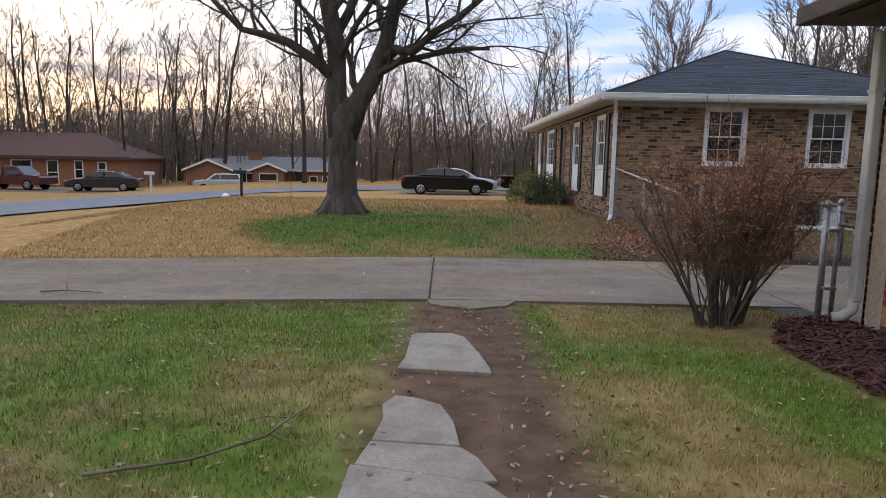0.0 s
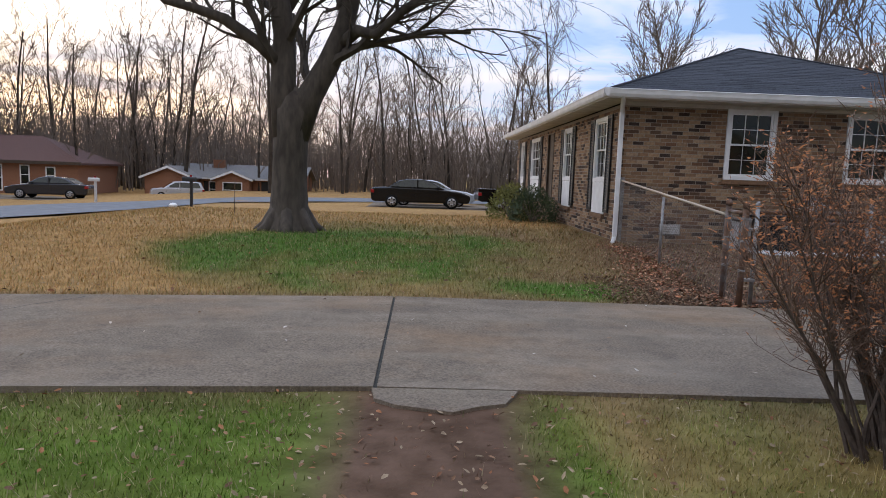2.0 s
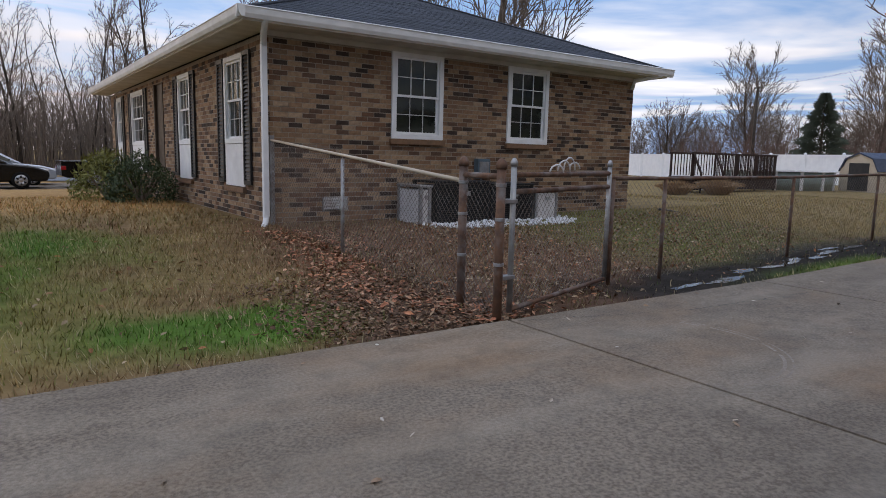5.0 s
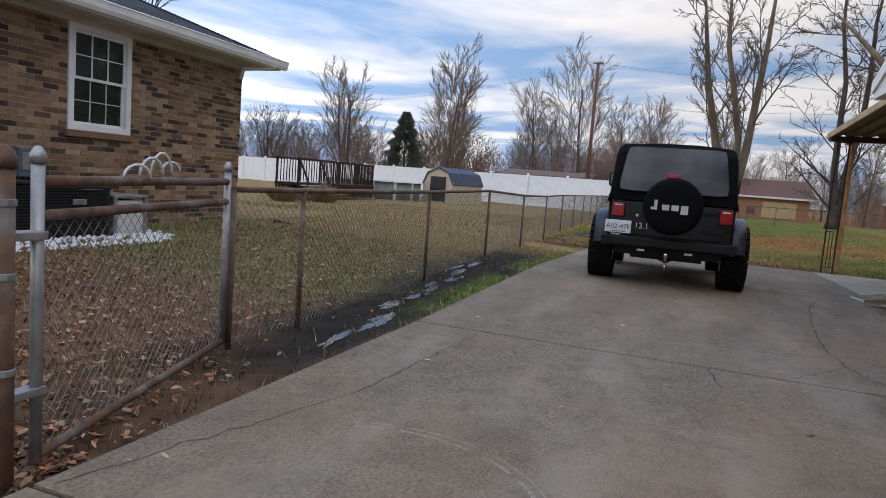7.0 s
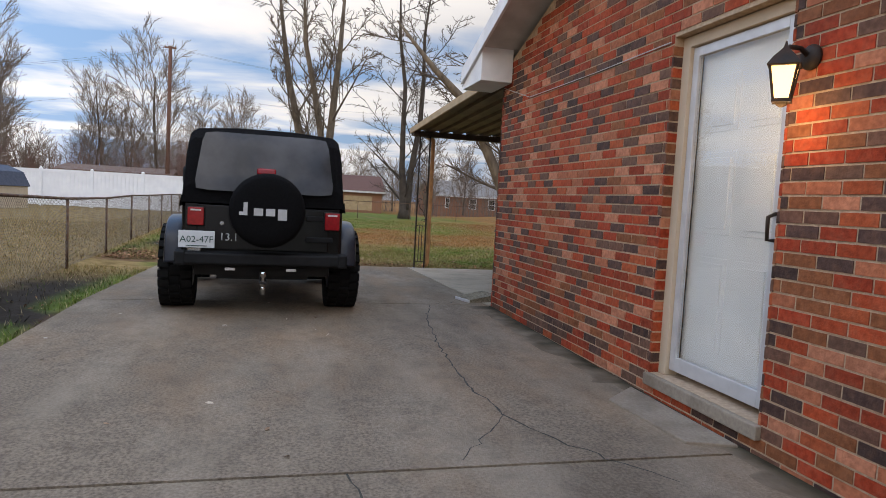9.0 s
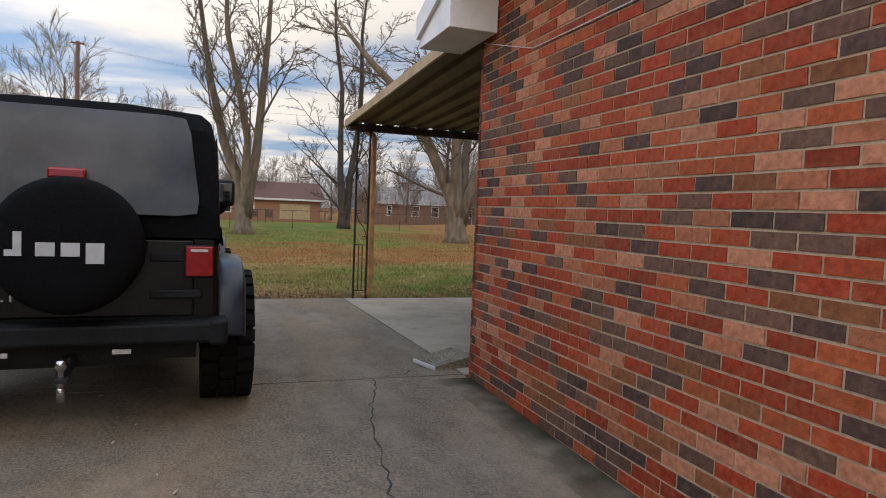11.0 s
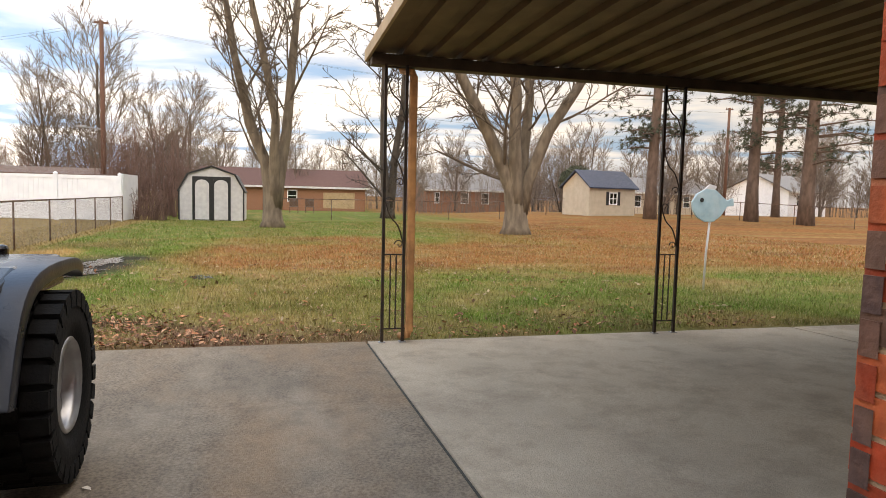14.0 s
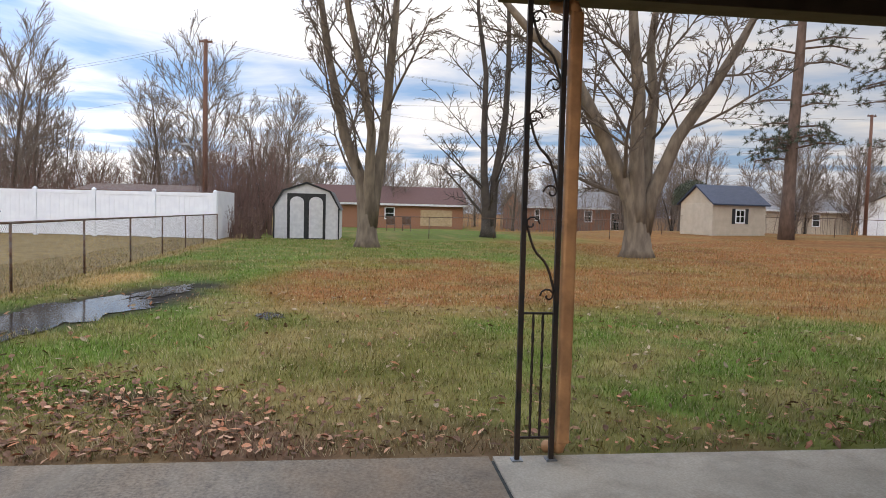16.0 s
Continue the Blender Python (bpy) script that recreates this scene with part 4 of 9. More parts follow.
structure("trim_frieze", fr, M["soffit"], "white frieze board above the brick", "trim")
for i, (x, y) in enumerate(((NX0 + 0.05, NY0 - 0.06), (NX1 - 0.12, NY0 - 0.06))):
    ds = thing("downspout", "white metal downspout at the brick corner", "downspout", "downspouts")
    pts = [(ex0 + 0.25 if i == 0 else ex1 - 0.2, ey0 - 0.06, ez - 0.12), (x if i else x - 0.12, y - 0.06, NS - 0.02), (x if i else x - 0.1, y, NS - 0.18)]
    part("elbow", Shape().tube(pts, 0.042, 8), M["white"], ds, smooth=True)
    if i == 0:
        part("pipe", Shape().box(x - 0.145, x - 0.065, y - 0.04, y + 0.03, NB + 0.22, NS - 0.15), M["white"], ds, bevel=0.01)
        part("foot", Shape().tube([(x - 0.105, y, NB + 0.24), (x - 0.12, y - 0.02, NB + 0.15), (x - 0.2, y - 0.18, NB + 0.1)], 0.042, 8), M["white"], ds, smooth=True)
vent = thing("vent", "grey louvred crawl-space vent in the brick", "vent", "crawl-space vents")
part("frame", Shape().box(4.6, 5.0, NY0 - 0.012, NY0 + 0.01, 0.26, 0.46), M["galv"], vent, bevel=0.004)
for k in range(4):
    z = 0.285 + k * 0.042
    part("slat", Shape().add([(4.62, NY0 - 0.02, z), (4.98, NY0 - 0.02, z), (4.98, NY0 - 0.013, z + 0.032), (4.62, NY0 - 0.013, z + 0.032),
                              (4.62, NY0 - 0.026, z), (4.98, NY0 - 0.026, z)], [(0, 1, 2, 3), (4, 5, 1, 0), (4, 3, 2, 5)]), M["galv"], vent)

# patio cover
cover_roof = thing("patio_cover", "brown metal patio roof with ribbed underside and tan fascia", "patio roof", kind="structure")
CX0, CX1, CY0, CY1 = RX1 + 0.02, 16.45, -7.5, 4.93
cz = lambda x: lerp(2.60, 2.44, (x - CX0) / (CX1 - CX0))
s = Shape()
y, k = CY1 - 0.03, 0
prof = []
while y > CY0:
    prof += [(y, 0.0), (y - 0.13, 0.0), (y - 0.145, 0.045), (y - 0.255, 0.045), (y - 0.27, 0.0)]
    y -= 0.27
rows = [[(x, yy, cz(x) - 0.02 + w) for yy, w in prof] for x in (CX0, CX1 - 0.03)]
m = len(prof)
s.add(rows[0] + rows[1], [(i, i + 1, m + i + 1, m + i) for i in range(m - 1)])
s.add([(x, yy, zz + 0.006) for x, yy, zz in rows[0] + rows[1]], [(i, m + i, m + i + 1, i + 1) for i in range(m - 1)])
part("ribbed_deck", s, M["deck_under"], cover_roof, "ribbed brown metal decking")
s = Shape()
s.add([(CX0, CY1, cz(CX0) - 0.06), (CX1, CY1, cz(CX1) - 0.06), (CX1, CY1, cz(CX1) + 0.04), (CX0, CY1, cz(CX0) + 0.04),
       (CX0, CY1 - 0.025, cz(CX0) - 0.06), (CX1, CY1 - 0.025, cz(CX1) - 0.06), (CX1, CY1 - 0.025, cz(CX1) + 0.04), (CX0, CY1 - 0.025, cz(CX0) + 0.04)],
      [(0, 1, 2, 3), (7, 6, 5, 4), (0, 4, 5, 1), (3, 2, 6, 7), (0, 3, 7, 4), (1, 5, 6, 2)])
part("fascia", s, M["tan_fascia"], cover_roof, "tan painted fascia")
s = Shape().box(CX1 - 0.10, CX1, CY0, CY1 - 0.026, cz(CX1) - 0.10, cz(CX1) - 0.024)
part("gutter", s, M["brown_metal"], cover_roof, "brown gutter", 0.008)
part("beam", Shape().box(CX1 - 0.24, CX1 - 0.14, CY0, CY1 - 0.03, cz(CX1) - 0.12, cz(CX1) - 0.02), M["brown_metal"], cover_roof, "dark brown beam", 0.005)


# ---- chain-link fences ----
def link_mesh(p, q, h0, h1, pitch=0.062, r=0.0017):
    """Crossing wires between two feet p and q (world points), from h0 to h1 above them."""
    p, q = Vector(p), Vector(q)
    d = q - p
    n = int(d.length / pitch)
    s = Shape()
    hh = h1 - h0
    span = hh / d.length
    for i in range(-int(hh / pitch) - 1, n + 1):
        for sg in (1, -1):
            a, b = i * pitch / d.length, i * pitch / d.length + span
            t0, t1 = max(0.0, a), min(1.0, b)
            if t1 <= t0:
                continue
            z0, z1 = (t0 - a) / (b - a) * hh, (t1 - a) / (b - a) * hh
            if sg < 0:
                z0, z1 = hh - z0, hh - z1
            s.tube([p + d * t0 + Vector((0, 0, h0 + z0)), p + d * t1 + Vector((0, 0, h0 + z1))], r, 3, False)
    return s


def fence_post(x, y, h, r, material, parent, name="post", cap=True):
    z = ground_z(x, y)
    pr = part(name, Shape().tube([(x, y, z - 0.1), (x, y, z + h)], r, 10), material, parent, smooth=True)
    if cap:
        part("cap", Shape().turned([(r * 1.18, 0), (r * 1.2, 0.03), (r * 0.95, 0.05), (r * 0.5, 0.068), (0.004, 0.075)], 10, "z", (x, y, z + h - 0.01)), material, pr, smooth=True)
    return pr


def fence_run(label, pts, h, material, first=True, wires=True, r=0.02, pitch=0.062):
    f = thing("chain_link_fence", label, "fence")
    for i, (x, y) in enumerate(pts):
        fence_post(x, y, h, r, material, f, cap=False)
    top = [(x, y, ground_z(x, y) + h + 0.005) for x, y in pts]
    part("top_rail", Shape().tube(top, 0.019, 8), material, f, smooth=True)
    if wires:
        s = Shape()
        for (x0, y0), (x1, y1) in zip(pts, pts[1:]):
            w = link_mesh((x0, y0, ground_z(x0, y0)), (x1, y1, ground_z(x1, y1)), 0.03, h, pitch)
            s.add(w.v, w.f)
        part("wire_mesh", s, M["wire"], f)["kind"] = "stuff"
    return f


def fence_y(x):
    return 9.80 + 0.05 * (x - 6.3)


pts = [(5.42, 9.80)] + [(6.18 + 2.75 * i, fence_y(6.18 + 2.75 * i)) for i in range(13)]
fence_run("rusty chain-link fence along the muddy lawn edge", pts, 1.0, M["rust"])

# gate posts and the short panel towards the tan house
gate_run = thing("chain_link_fence", "chain-link panel between rusty gate posts and the tan house", "fence")
for x, y in ((3.60, 9.24), (3.66, 9.76)):
    fence_post(x, y, 1.10, 0.034, M["rust"], gate_run)
part("rail", Shape().tube([(3.60, 9.24, 0.93), (3.66, 9.76, 0.93)], 0.022, 8), M["rust"], gate_run, smooth=True)
part("rail", Shape().tube([(3.66, 9.76, 0.88), (3.82, 14.33, 1.24)], 0.017, 8), M["siding_tan"], gate_run, "pale weathered rail", smooth=True)
fence_post(3.74, 12.0, 1.0, 0.02, M["galv"], gate_run, cap=False)
part("post", Shape().box(3.80, 3.86, 14.30, 14.385, -0.02, 1.3), M["galv"], gate_run)
w = Shape()
for (x0, y0, h0), (x1, y1, h1) in (((3.66, 9.76, 0.92), (3.74, 12.0, 1.05)), ((3.74, 12.0, 1.05), (3.82, 14.3, 1.2))):
    q = link_mesh((x0, y0, ground_z(x0, y0)), (x1, y1, ground_z(x1, y1)), 0.03, 0.5 * (h0 + h1))
    w.add(q.v, q.f)
q = link_mesh((3.60, 9.24, ground_z(3.6, 9.24)), (3.66, 9.76, ground_z(3.66, 9.76)), 0.03, 1.0)
w.add(q.v, q.f)
part("wire_mesh", w, M["wire"], gate_run)["kind"] = "stuff"
for x, y in ((3.60, 9.24), (3.66, 9.76)):
    for z in (0.3, 0.62, 0.86):
        part("band", Shape().turned([(0.035, 0), (0.038, 0.002), (0.038, 0.022), (0.035, 0.024)], 10, "z", (x, y, z), True), M["galv"], gate_run)

def gate_leaf(label, a, b, h, top_thing=None):
    gt = thing("chain_link_gate", label, "gate")
    (x0, y0), (x1, y1) = a, b
    z0, z1 = ground_z(x0, y0) + 0.05, ground_z(x1, y1) + 0.05
    for (x, y, z) in ((x0, y0, z0), (x1, y1, z1)):
        part("upright", Shape().tube([(x, y, z), (x, y, z + h)], 0.022, 10), M["galv"], gt, smooth=True)
        part("cap", Shape().turned([(0.026, 0), (0.027, 0.03), (0.014, 0.055), (0.003, 0.06)], 10, "z", (x, y, z + h - 0.01)), M["galv"], gt, smooth=True)
    for hh, mt in ((0.02, M["rust"]), (h - 0.07, M["rust"]), (h - 0.19, M["rust"])):
        part("rail", Shape().tube([(x0, y0, z0 + hh), (x1, y1, z1 + hh)], 0.02, 8), mt, gt, smooth=True)
    part("wire_mesh", link_mesh((x0, y0, z0), (x1, y1, z1), 0.03, h - 0.19), M["wire"], gt)["kind"] = "stuff"
    for z in (0.25, 0.8):
        part("hinge", Shape().box(x0 - 0.10, x0 + 0.02, y0 - 0.03, y0 + 0.03, z0 + z, z0 + z + 0.03), M["galv"], gt, bevel=0.004)
    return gt


gate_leaf("open chain-link drive gate with rusty rails", (3.74, 9.27), (5.36, 9.80), 1.07)
gate_leaf("chain-link gate folded back beside the red brick corner", (3.70, 5.83), (3.73, 5.1), 1.06)
g2 = thing("gate_post", "galvanised gate post beside the red brick house", "post")
fence_post(3.62, 5.9, 1.08, 0.03, M["galv"], g2)
fl = thing("scroll_ornament", "bent white metal scroll tied to the gate rail", "ornament")
for k, (dx, hgt) in enumerate(((0.0, 0.06), (0.12, 0.085), (0.21, 0.10), (0.30, 0.05))):
    bx, by = 4.36 + dx, 9.47 + dx * 0.33
    pts = [(bx + 0.075 * math.cos(a) * (1 - 0.2 * k / 3), by, 0.955 + hgt * abs(math.sin(a)) + 0.01 * k) for a in [i * math.pi / 7 for i in range(8)]]
    part("scroll", Shape().tube(pts, 0.007, 6), M["siding_grey"], fl, smooth=True)

# white vinyl fence behind the neighbour's yard
vf = thing("vinyl_fence", "tall white vinyl privacy fence", "fence")
va, vb = Vector((39.3, 11.55)), Vector((46.5, 46.0))
cnt = 14
for i in range(cnt + 1):
    p = va.lerp(vb, i / cnt)
    z = ground_z(p.x, p.y)
    po = part("post", Shape().box(p.x - 0.065, p.x + 0.065, p.y - 0.065, p.y + 0.065, z - 0.1, z + 1.9), M["vinyl"], vf)
    part("cap", Shape().add([(p.x - 0.08, p.y - 0.08, z + 1.9), (p.x + 0.08, p.y - 0.08, z + 1.9), (p.x + 0.08, p.y + 0.08, z + 1.9), (p.x - 0.08, p.y + 0.08, z + 1.9), (p.x, p.y, z + 1.97)],
                            [(0, 1, 4), (1, 2, 4), (2, 3, 4), (3, 0, 4), (3, 2, 1, 0)]), M["vinyl"], po)
    if i < cnt:
        q = va.lerp(vb, (i + 1) / cnt)
        d = (q - p).normalized()
        L2 = (q - p).length
        m = Matrix.Translation((p.x, p.y, z)) @ pose(0, 0, 0, 0, 0, math.degrees(math.atan2(d.y, d.x)))
        nb = 12
        pn = part("panel", Shape().box(0.065, L2 - 0.065, -0.028, 0.028, 1.70, 1.84, m), M["vinyl"], vf)
        part("bottom_rail", Shape().box(0.065, L2 - 0.065, -0.028, 0.028, 0.05, 0.2, m), M["vinyl"], pn)
        for b in range(nb):
            u0, u1 = 0.065 + b * (L2 - 0.13) / nb, 0.065 + (b + 1) * (L2 - 0.13) / nb - 0.006
            part("board", Shape().box(u0, u1, -0.012, 0.012, 0.2, 1.70, m), M["vinyl"], pn)
part("panel", Shape().box(39.35, 42.5, 11.45, 11.5, -0.1, 1.8), M["vinyl"], vf)

# fence across the far end of the back yard
fence_run("rusty chain-link fence across the back of the yard", [(43.5 + 0.9 * i, 6.0 - 3.4 * i) for i in range(7)] + [(48.0 - 2.6 * i, -18.2 - 1.4 * i) for i in range(9)], 1.05, M["rust"], pitch=0.16)

# wrought-iron patio posts
def iron_post(x, ya, yb, label):
    o = thing("patio_post", label, "post", "posts of the patio roof")
    z0, z1 = drive_z(x), cz(x) - 0.115
    for y in (ya, yb):
        part("upright", Shape().box(x - 0.013, x + 0.013, y - 0.013, y + 0.013, z0, z1), M["black_iron"], o)
        part("foot", Shape().box(x - 0.03, x + 0.03, y - 0.03, y + 0.03, z0, z0 + 0.008), M["galv"], o)
    lo = z0 + 0.80
    for z in (lo, z0 + 0.12, z1 - 0.03):
        part("crossbar", Shape().box(x - 0.006, x + 0.006, min(ya, yb) + 0.013, max(ya, yb) - 0.013, z, z + 0.012), M["black_iron"], o)
    for k in (0.36, 0.64):
        yy = lerp(ya, yb, k)
        tw = Shape()
        n = 24
        for i in range(n + 1):
            a = i * 0.55
            for j in range(4):
                w = a + j * math.pi / 2
                tw.v.append((x + 0.008 * math.cos(w), yy + 0.008 * math.sin(w), lerp(z0 + 0.132, lo, i / n)))
            if i:
                for j in range(4):
                    a0, b0 = 4 * (i - 1) + j, 4 * (i - 1) + (j + 1) % 4
                    tw.f.append((a0, b0, b0 + 4, a0 + 4))
        part("twisted_bar", tw, M["black_iron"], o)
    zs = [lo + 0.02, lo + (z1 - lo) * 0.34, lo + (z1 - lo) * 0.67, z1 - 0.04]
    for i in range(3):
        y0, y1 = (yb, ya)
        a, b = Vector((x, y0, zs[i] + 0.05)), Vector((x, y1, zs[i + 1] - 0.03))
        pts = [a.lerp(b, t) + Vector((0, 0, 0.05 * math.sin(t * math.pi * 2))) for t in [j / 10 for j in range(11)]]
        part("diagonal", Shape().tube(pts, 0.0075, 5), M["black_iron"], o)
        for (c, sgn) in ((a + Vector((0, (ya - yb) * 0.24, 0.03)), 1), (b + Vector((0, (yb - ya) * 0.22, -0.06)), -1)):
            sp = [(x, c.y + sgn * (0.045 - 0.0035 * j) * math.cos(j * 0.6), c.z + (0.045 - 0.0035 * j) * math.sin(j * 0.6)) for j in range(12)]
            part("scroll", Shape().tube(sp, 0.0055, 5), M["black_iron"], o, smooth=True)
    return o


iron_post(16.22, 4.77, 4.58, "black wrought-iron patio post with scrolls beside a downspout")
iron_post(16.22, 1.95, 1.73, "black wrought-iron patio post with scrolls and twisted bars")
iron_post(16.22, -1.6, -1.82, "black wrought-iron patio post with scrolls and twisted bars")
dn = thing("downspout", "rust-tan painted patio downspout strapped to an iron post", "downspout", "downspouts")
zt = cz(16.3)
part("pipe", Shape().box(16.19, 16.25, 4.485, 4.555, drive_z(16.2) + 0.09, zt - 0.2), M["copper_paint"], dn, bevel=0.012)
part("elbow", Shape().tube([(16.40, 4.60, zt - 0.07), (16.38, 4.59, zt - 0.13), (16.24, 4.53, zt - 0.17), (16.22, 4.52, zt - 0.22)], 0.036, 8), M["copper_paint"], dn, smooth=True)
part("foot", Shape().tube([(16.22, 4.52, drive_z(16.2) + 0.12), (16.24, 4.53, drive_z(16.2) + 0.06), (16.33, 4.58, drive_z(16.2) + 0.035)], 0.036, 8), M["copper_paint"], dn, smooth=True)


# ---- trees ----
def tree_shapes(seed, height, radius, fork=0.35, limbs=7, spread=38, levels=4, kids=(6, 6, 5), reach=0.5, lean=0.0, sides=9, droop=0.0, up=0.35, wiggle=0.16, twig=0.006, stems=1, flare=1.5, paths=None, thin=1.0):
    """Trunk and crown of a bare tree as two shapes: limbs fork, bend and taper out into twigs."""
    rng = random.Random(seed)
    trunk, crown = Shape(), Shape()

    def limb(start, way, length, r0, level, target, path=None):
        n = 6 if level == 0 else 5 if level == 1 else 3 if level == 2 else 2
        pts, rad = [start.copy()], [r0]
        w = way.copy()
        p = start.copy()
        r1 = max(twig * 0.5, r0 * (0.35 if level else 0.3))
        if level >= levels - 1:
            r1 = twig * 0.35
        for i in range(n):
            jit = Vector((rng.gauss(0, 1), rng.gauss(0, 1), rng.gauss(0, 0.7))) * wiggle * (0.5 if level == 0 else 1.0)
            lift = Vector((0, 0, up * (0.3 if level else 0.1) - droop * (0.5 if level >= 2 else 0)))
            w = (w + jit + lift * 0.5).normalized()
            p = p + w * (length / n)
            pts.append(p.copy())
            rad.append(lerp(r0, r1, (i + 1) / n))
        if path:
            pts, rad = [Vector(q[:3]) for q in path], [q[3] for q in path]
        elif level == 0 and flare > 1:
            rad[0] = r0 * flare
            pts.insert(1, pts[0].lerp(pts[1], 0.22)); rad.insert(1, r0 * lerp(flare, 1, 0.75))
            pts.insert(2, pts[0].lerp(pts[2], 0.5)); rad.insert(2, r0)
        sd = sides if level == 0 else max(3, sides - 3) if level == 1 else 4 if level == 2 and levels > 4 else 3
        if level == levels - 1 and level > 1:
            w0 = (pts[-1] - pts[0]).normalized()
            e0 = w0.orthogonal().normalized()
            e1 = w0.cross(e0)
            q = pts[len(pts) // 2]
            target.add([tuple(pts[0] + e0 * r0), tuple(pts[0] - e0 * r0 * 0.5 + e1 * r0 * 0.87), tuple(pts[0] - e0 * r0 * 0.5 - e1 * r0 * 0.87), tuple(pts[-1])], [(0, 1, 3), (1, 2, 3), (2, 0, 3)])
        else:
            target.tube(pts, rad, sd, level < 2)
        if level + 1 >= levels:
            return
        k = kids[min(level, len(kids) - 1)] if level else limbs
        for c in range(k):
            t = lerp(fork if level == 0 else 0.22, 1.0, (c + rng.random() * 0.8) / k)
            t = min(t, 0.98)
            f = t * (len(pts) - 1)
            i = min(int(f), len(pts) - 2)
            at = pts[i].lerp(pts[i + 1], f - i)
            axis = (pts[i + 1] - pts[i]).normalized()
            side = axis.orthogonal().normalized()
            side.rotate(Matrix.Rotation(rng.random() * 6.283 if level else (c * 2.4 + rng.random()), 3, axis))
            ang = radians(spread * rng.uniform(0.7, 1.25))
            wy = (axis * math.cos(ang) + side * math.sin(ang)).normalized()
            r = lerp(rad[i], rad[i + 1], f - i) * rng.uniform(0.30, 0.55) * (thin if level == 0 else 1.0)
            ln = length * reach * rng.uniform(0.65, 1.15) * (1.15 - 0.45 * t if level == 0 else 1.05 - 0.4 * t)
            limb(at, wy, ln, max(r, twig * (levels - level - 1) ** 0.8), level + 1, crown)

    for path in paths or ():
        limb(Vector(path[0][:3]), Vector((0, 0, 1)), height * 0.78, path[0][3], 0, trunk, path)
    for sstem in range(0 if paths else stems):
        a = sstem * 2.3 + rng.random()
        d = Vector((lean + (0.22 * math.cos(a) if stems > 1 else 0), 0.22 * math.sin(a) if stems > 1 else 0, 1)).normalized()
        off = Vector((math.cos(a), math.sin(a), 0)) * (radius * 0.55 if stems > 1 else 0)
        limb(off + Vector((0, 0, -0.12)), d, height * (0.78 if levels > 3 else 0.8), radius, 0, trunk)
    return trunk, crown


def tree(name, label, at, shapes, bark, twigs, group=""):
    o = thing(name, label, "tree", group, at=at)
    part("trunk", shapes[0], bark, o, smooth=True)
    part("crown", shapes[1], twigs, o, "bare twiggy crown")
    return o


def stand(src, x, y, turn, size=1.0, z=None):
    src_m = Matrix.Translation((x, y, (ground_z(x, y) if z is None else z))) @ pose(0, 0, 0, 0, 0, turn)
    o = copy_thing(src, src_m)
    o.scale = (size, size, size)
    return o


WOOD = []
for i in range(5):
    sh = tree_shapes(20 + i, 21, 0.20, fork=0.32, limbs=15, spread=40, levels=5, kids=(7, 7, 6, 5), reach=0.42, sides=6, twig=0.011, up=0.4, wiggle=0.12, flare=1.2)
    WOOD.append(tree("woodland_tree", "tall bare woodland tree with upright grey branches", Matrix.Translation((-60 + 7 * i, 88, -1.0)), sh, M["bark_wood"], M["twig"], "trees of the wood"))
rng = random.Random(5)
for i in range(66):
    ang = radians(lerp(146, 72, (i + rng.random()) / 66))
    dist = rng.choice((50, 58, 66, 75, 85, 95)) + rng.uniform(-4, 4)
    x, y = dist * math.cos(ang), 3 + dist * math.sin(ang)
    if x > 9 and y < 60:
        continue
    if y < 52 and -34 < x < -2:
        y += 14
    stand(rng.choice(WOOD), x, y, rng.uniform(0, 360), rng.uniform(0.62, 1.0), -0.9)

THINWOOD = []
for i in range(4):
    sh = tree_shapes(130 + i, 19, 0.13, fork=0.22, limbs=16, spread=34, levels=4, kids=(7, 6, 5), reach=0.34, sides=5, twig=0.016, up=0.5, wiggle=0.10, flare=1.1)
    THINWOOD.append(tree("woodland_tree", "slender bare woodland tree with fine grey twigs", Matrix.Translation((-52 + 11 * i, 97, -1.0)), sh, M["bark_wood"], M["twig"], "trees of the wood"))
for i in range(120):
    ang = radians(lerp(150, 70, (i + rng.random()) / 120))
    dist = rng.uniform(66, 108)
    x, y = dist * math.cos(ang), 3 + dist * math.sin(ang)
    stand(rng.choice(THINWOOD), x, y, rng.uniform(0, 360), rng.uniform(0.6, 1.0), -0.9)

brush = Shape()
for i in range(4200):
    ang = radians(rng.uniform(70, 150))
    dist = rng.uniform(58, 104)
    x, y = dist * math.cos(ang), 8 + dist * math.sin(ang)
    h = rng.uniform(2.0, 8.5)
    brush.tube([(x, y, -1.1), (x + rng.gauss(0, 0.3), y + rng.gauss(0, 0.3), h * 0.5), (x + rng.gauss(0, 0.8), y + rng.gauss(0, 0.8), h)], [0.06, 0.04, 0.012], 3, False)
    for k in range(4):
        a, b = rng.uniform(0, 6.28), rng.uniform(0.3, 0.9)
        brush.tube([(x, y, h * b * 0.8), (x + 0.9 * math.cos(a), y + 0.9 * math.sin(a), h * b * 0.8 + 1.2)], [0.03, 0.01], 3, False)
tagged(part("undergrowth", brush, M["twig"]), "tangle of bare saplings under the wood", "undergrowth", "", "stuff")

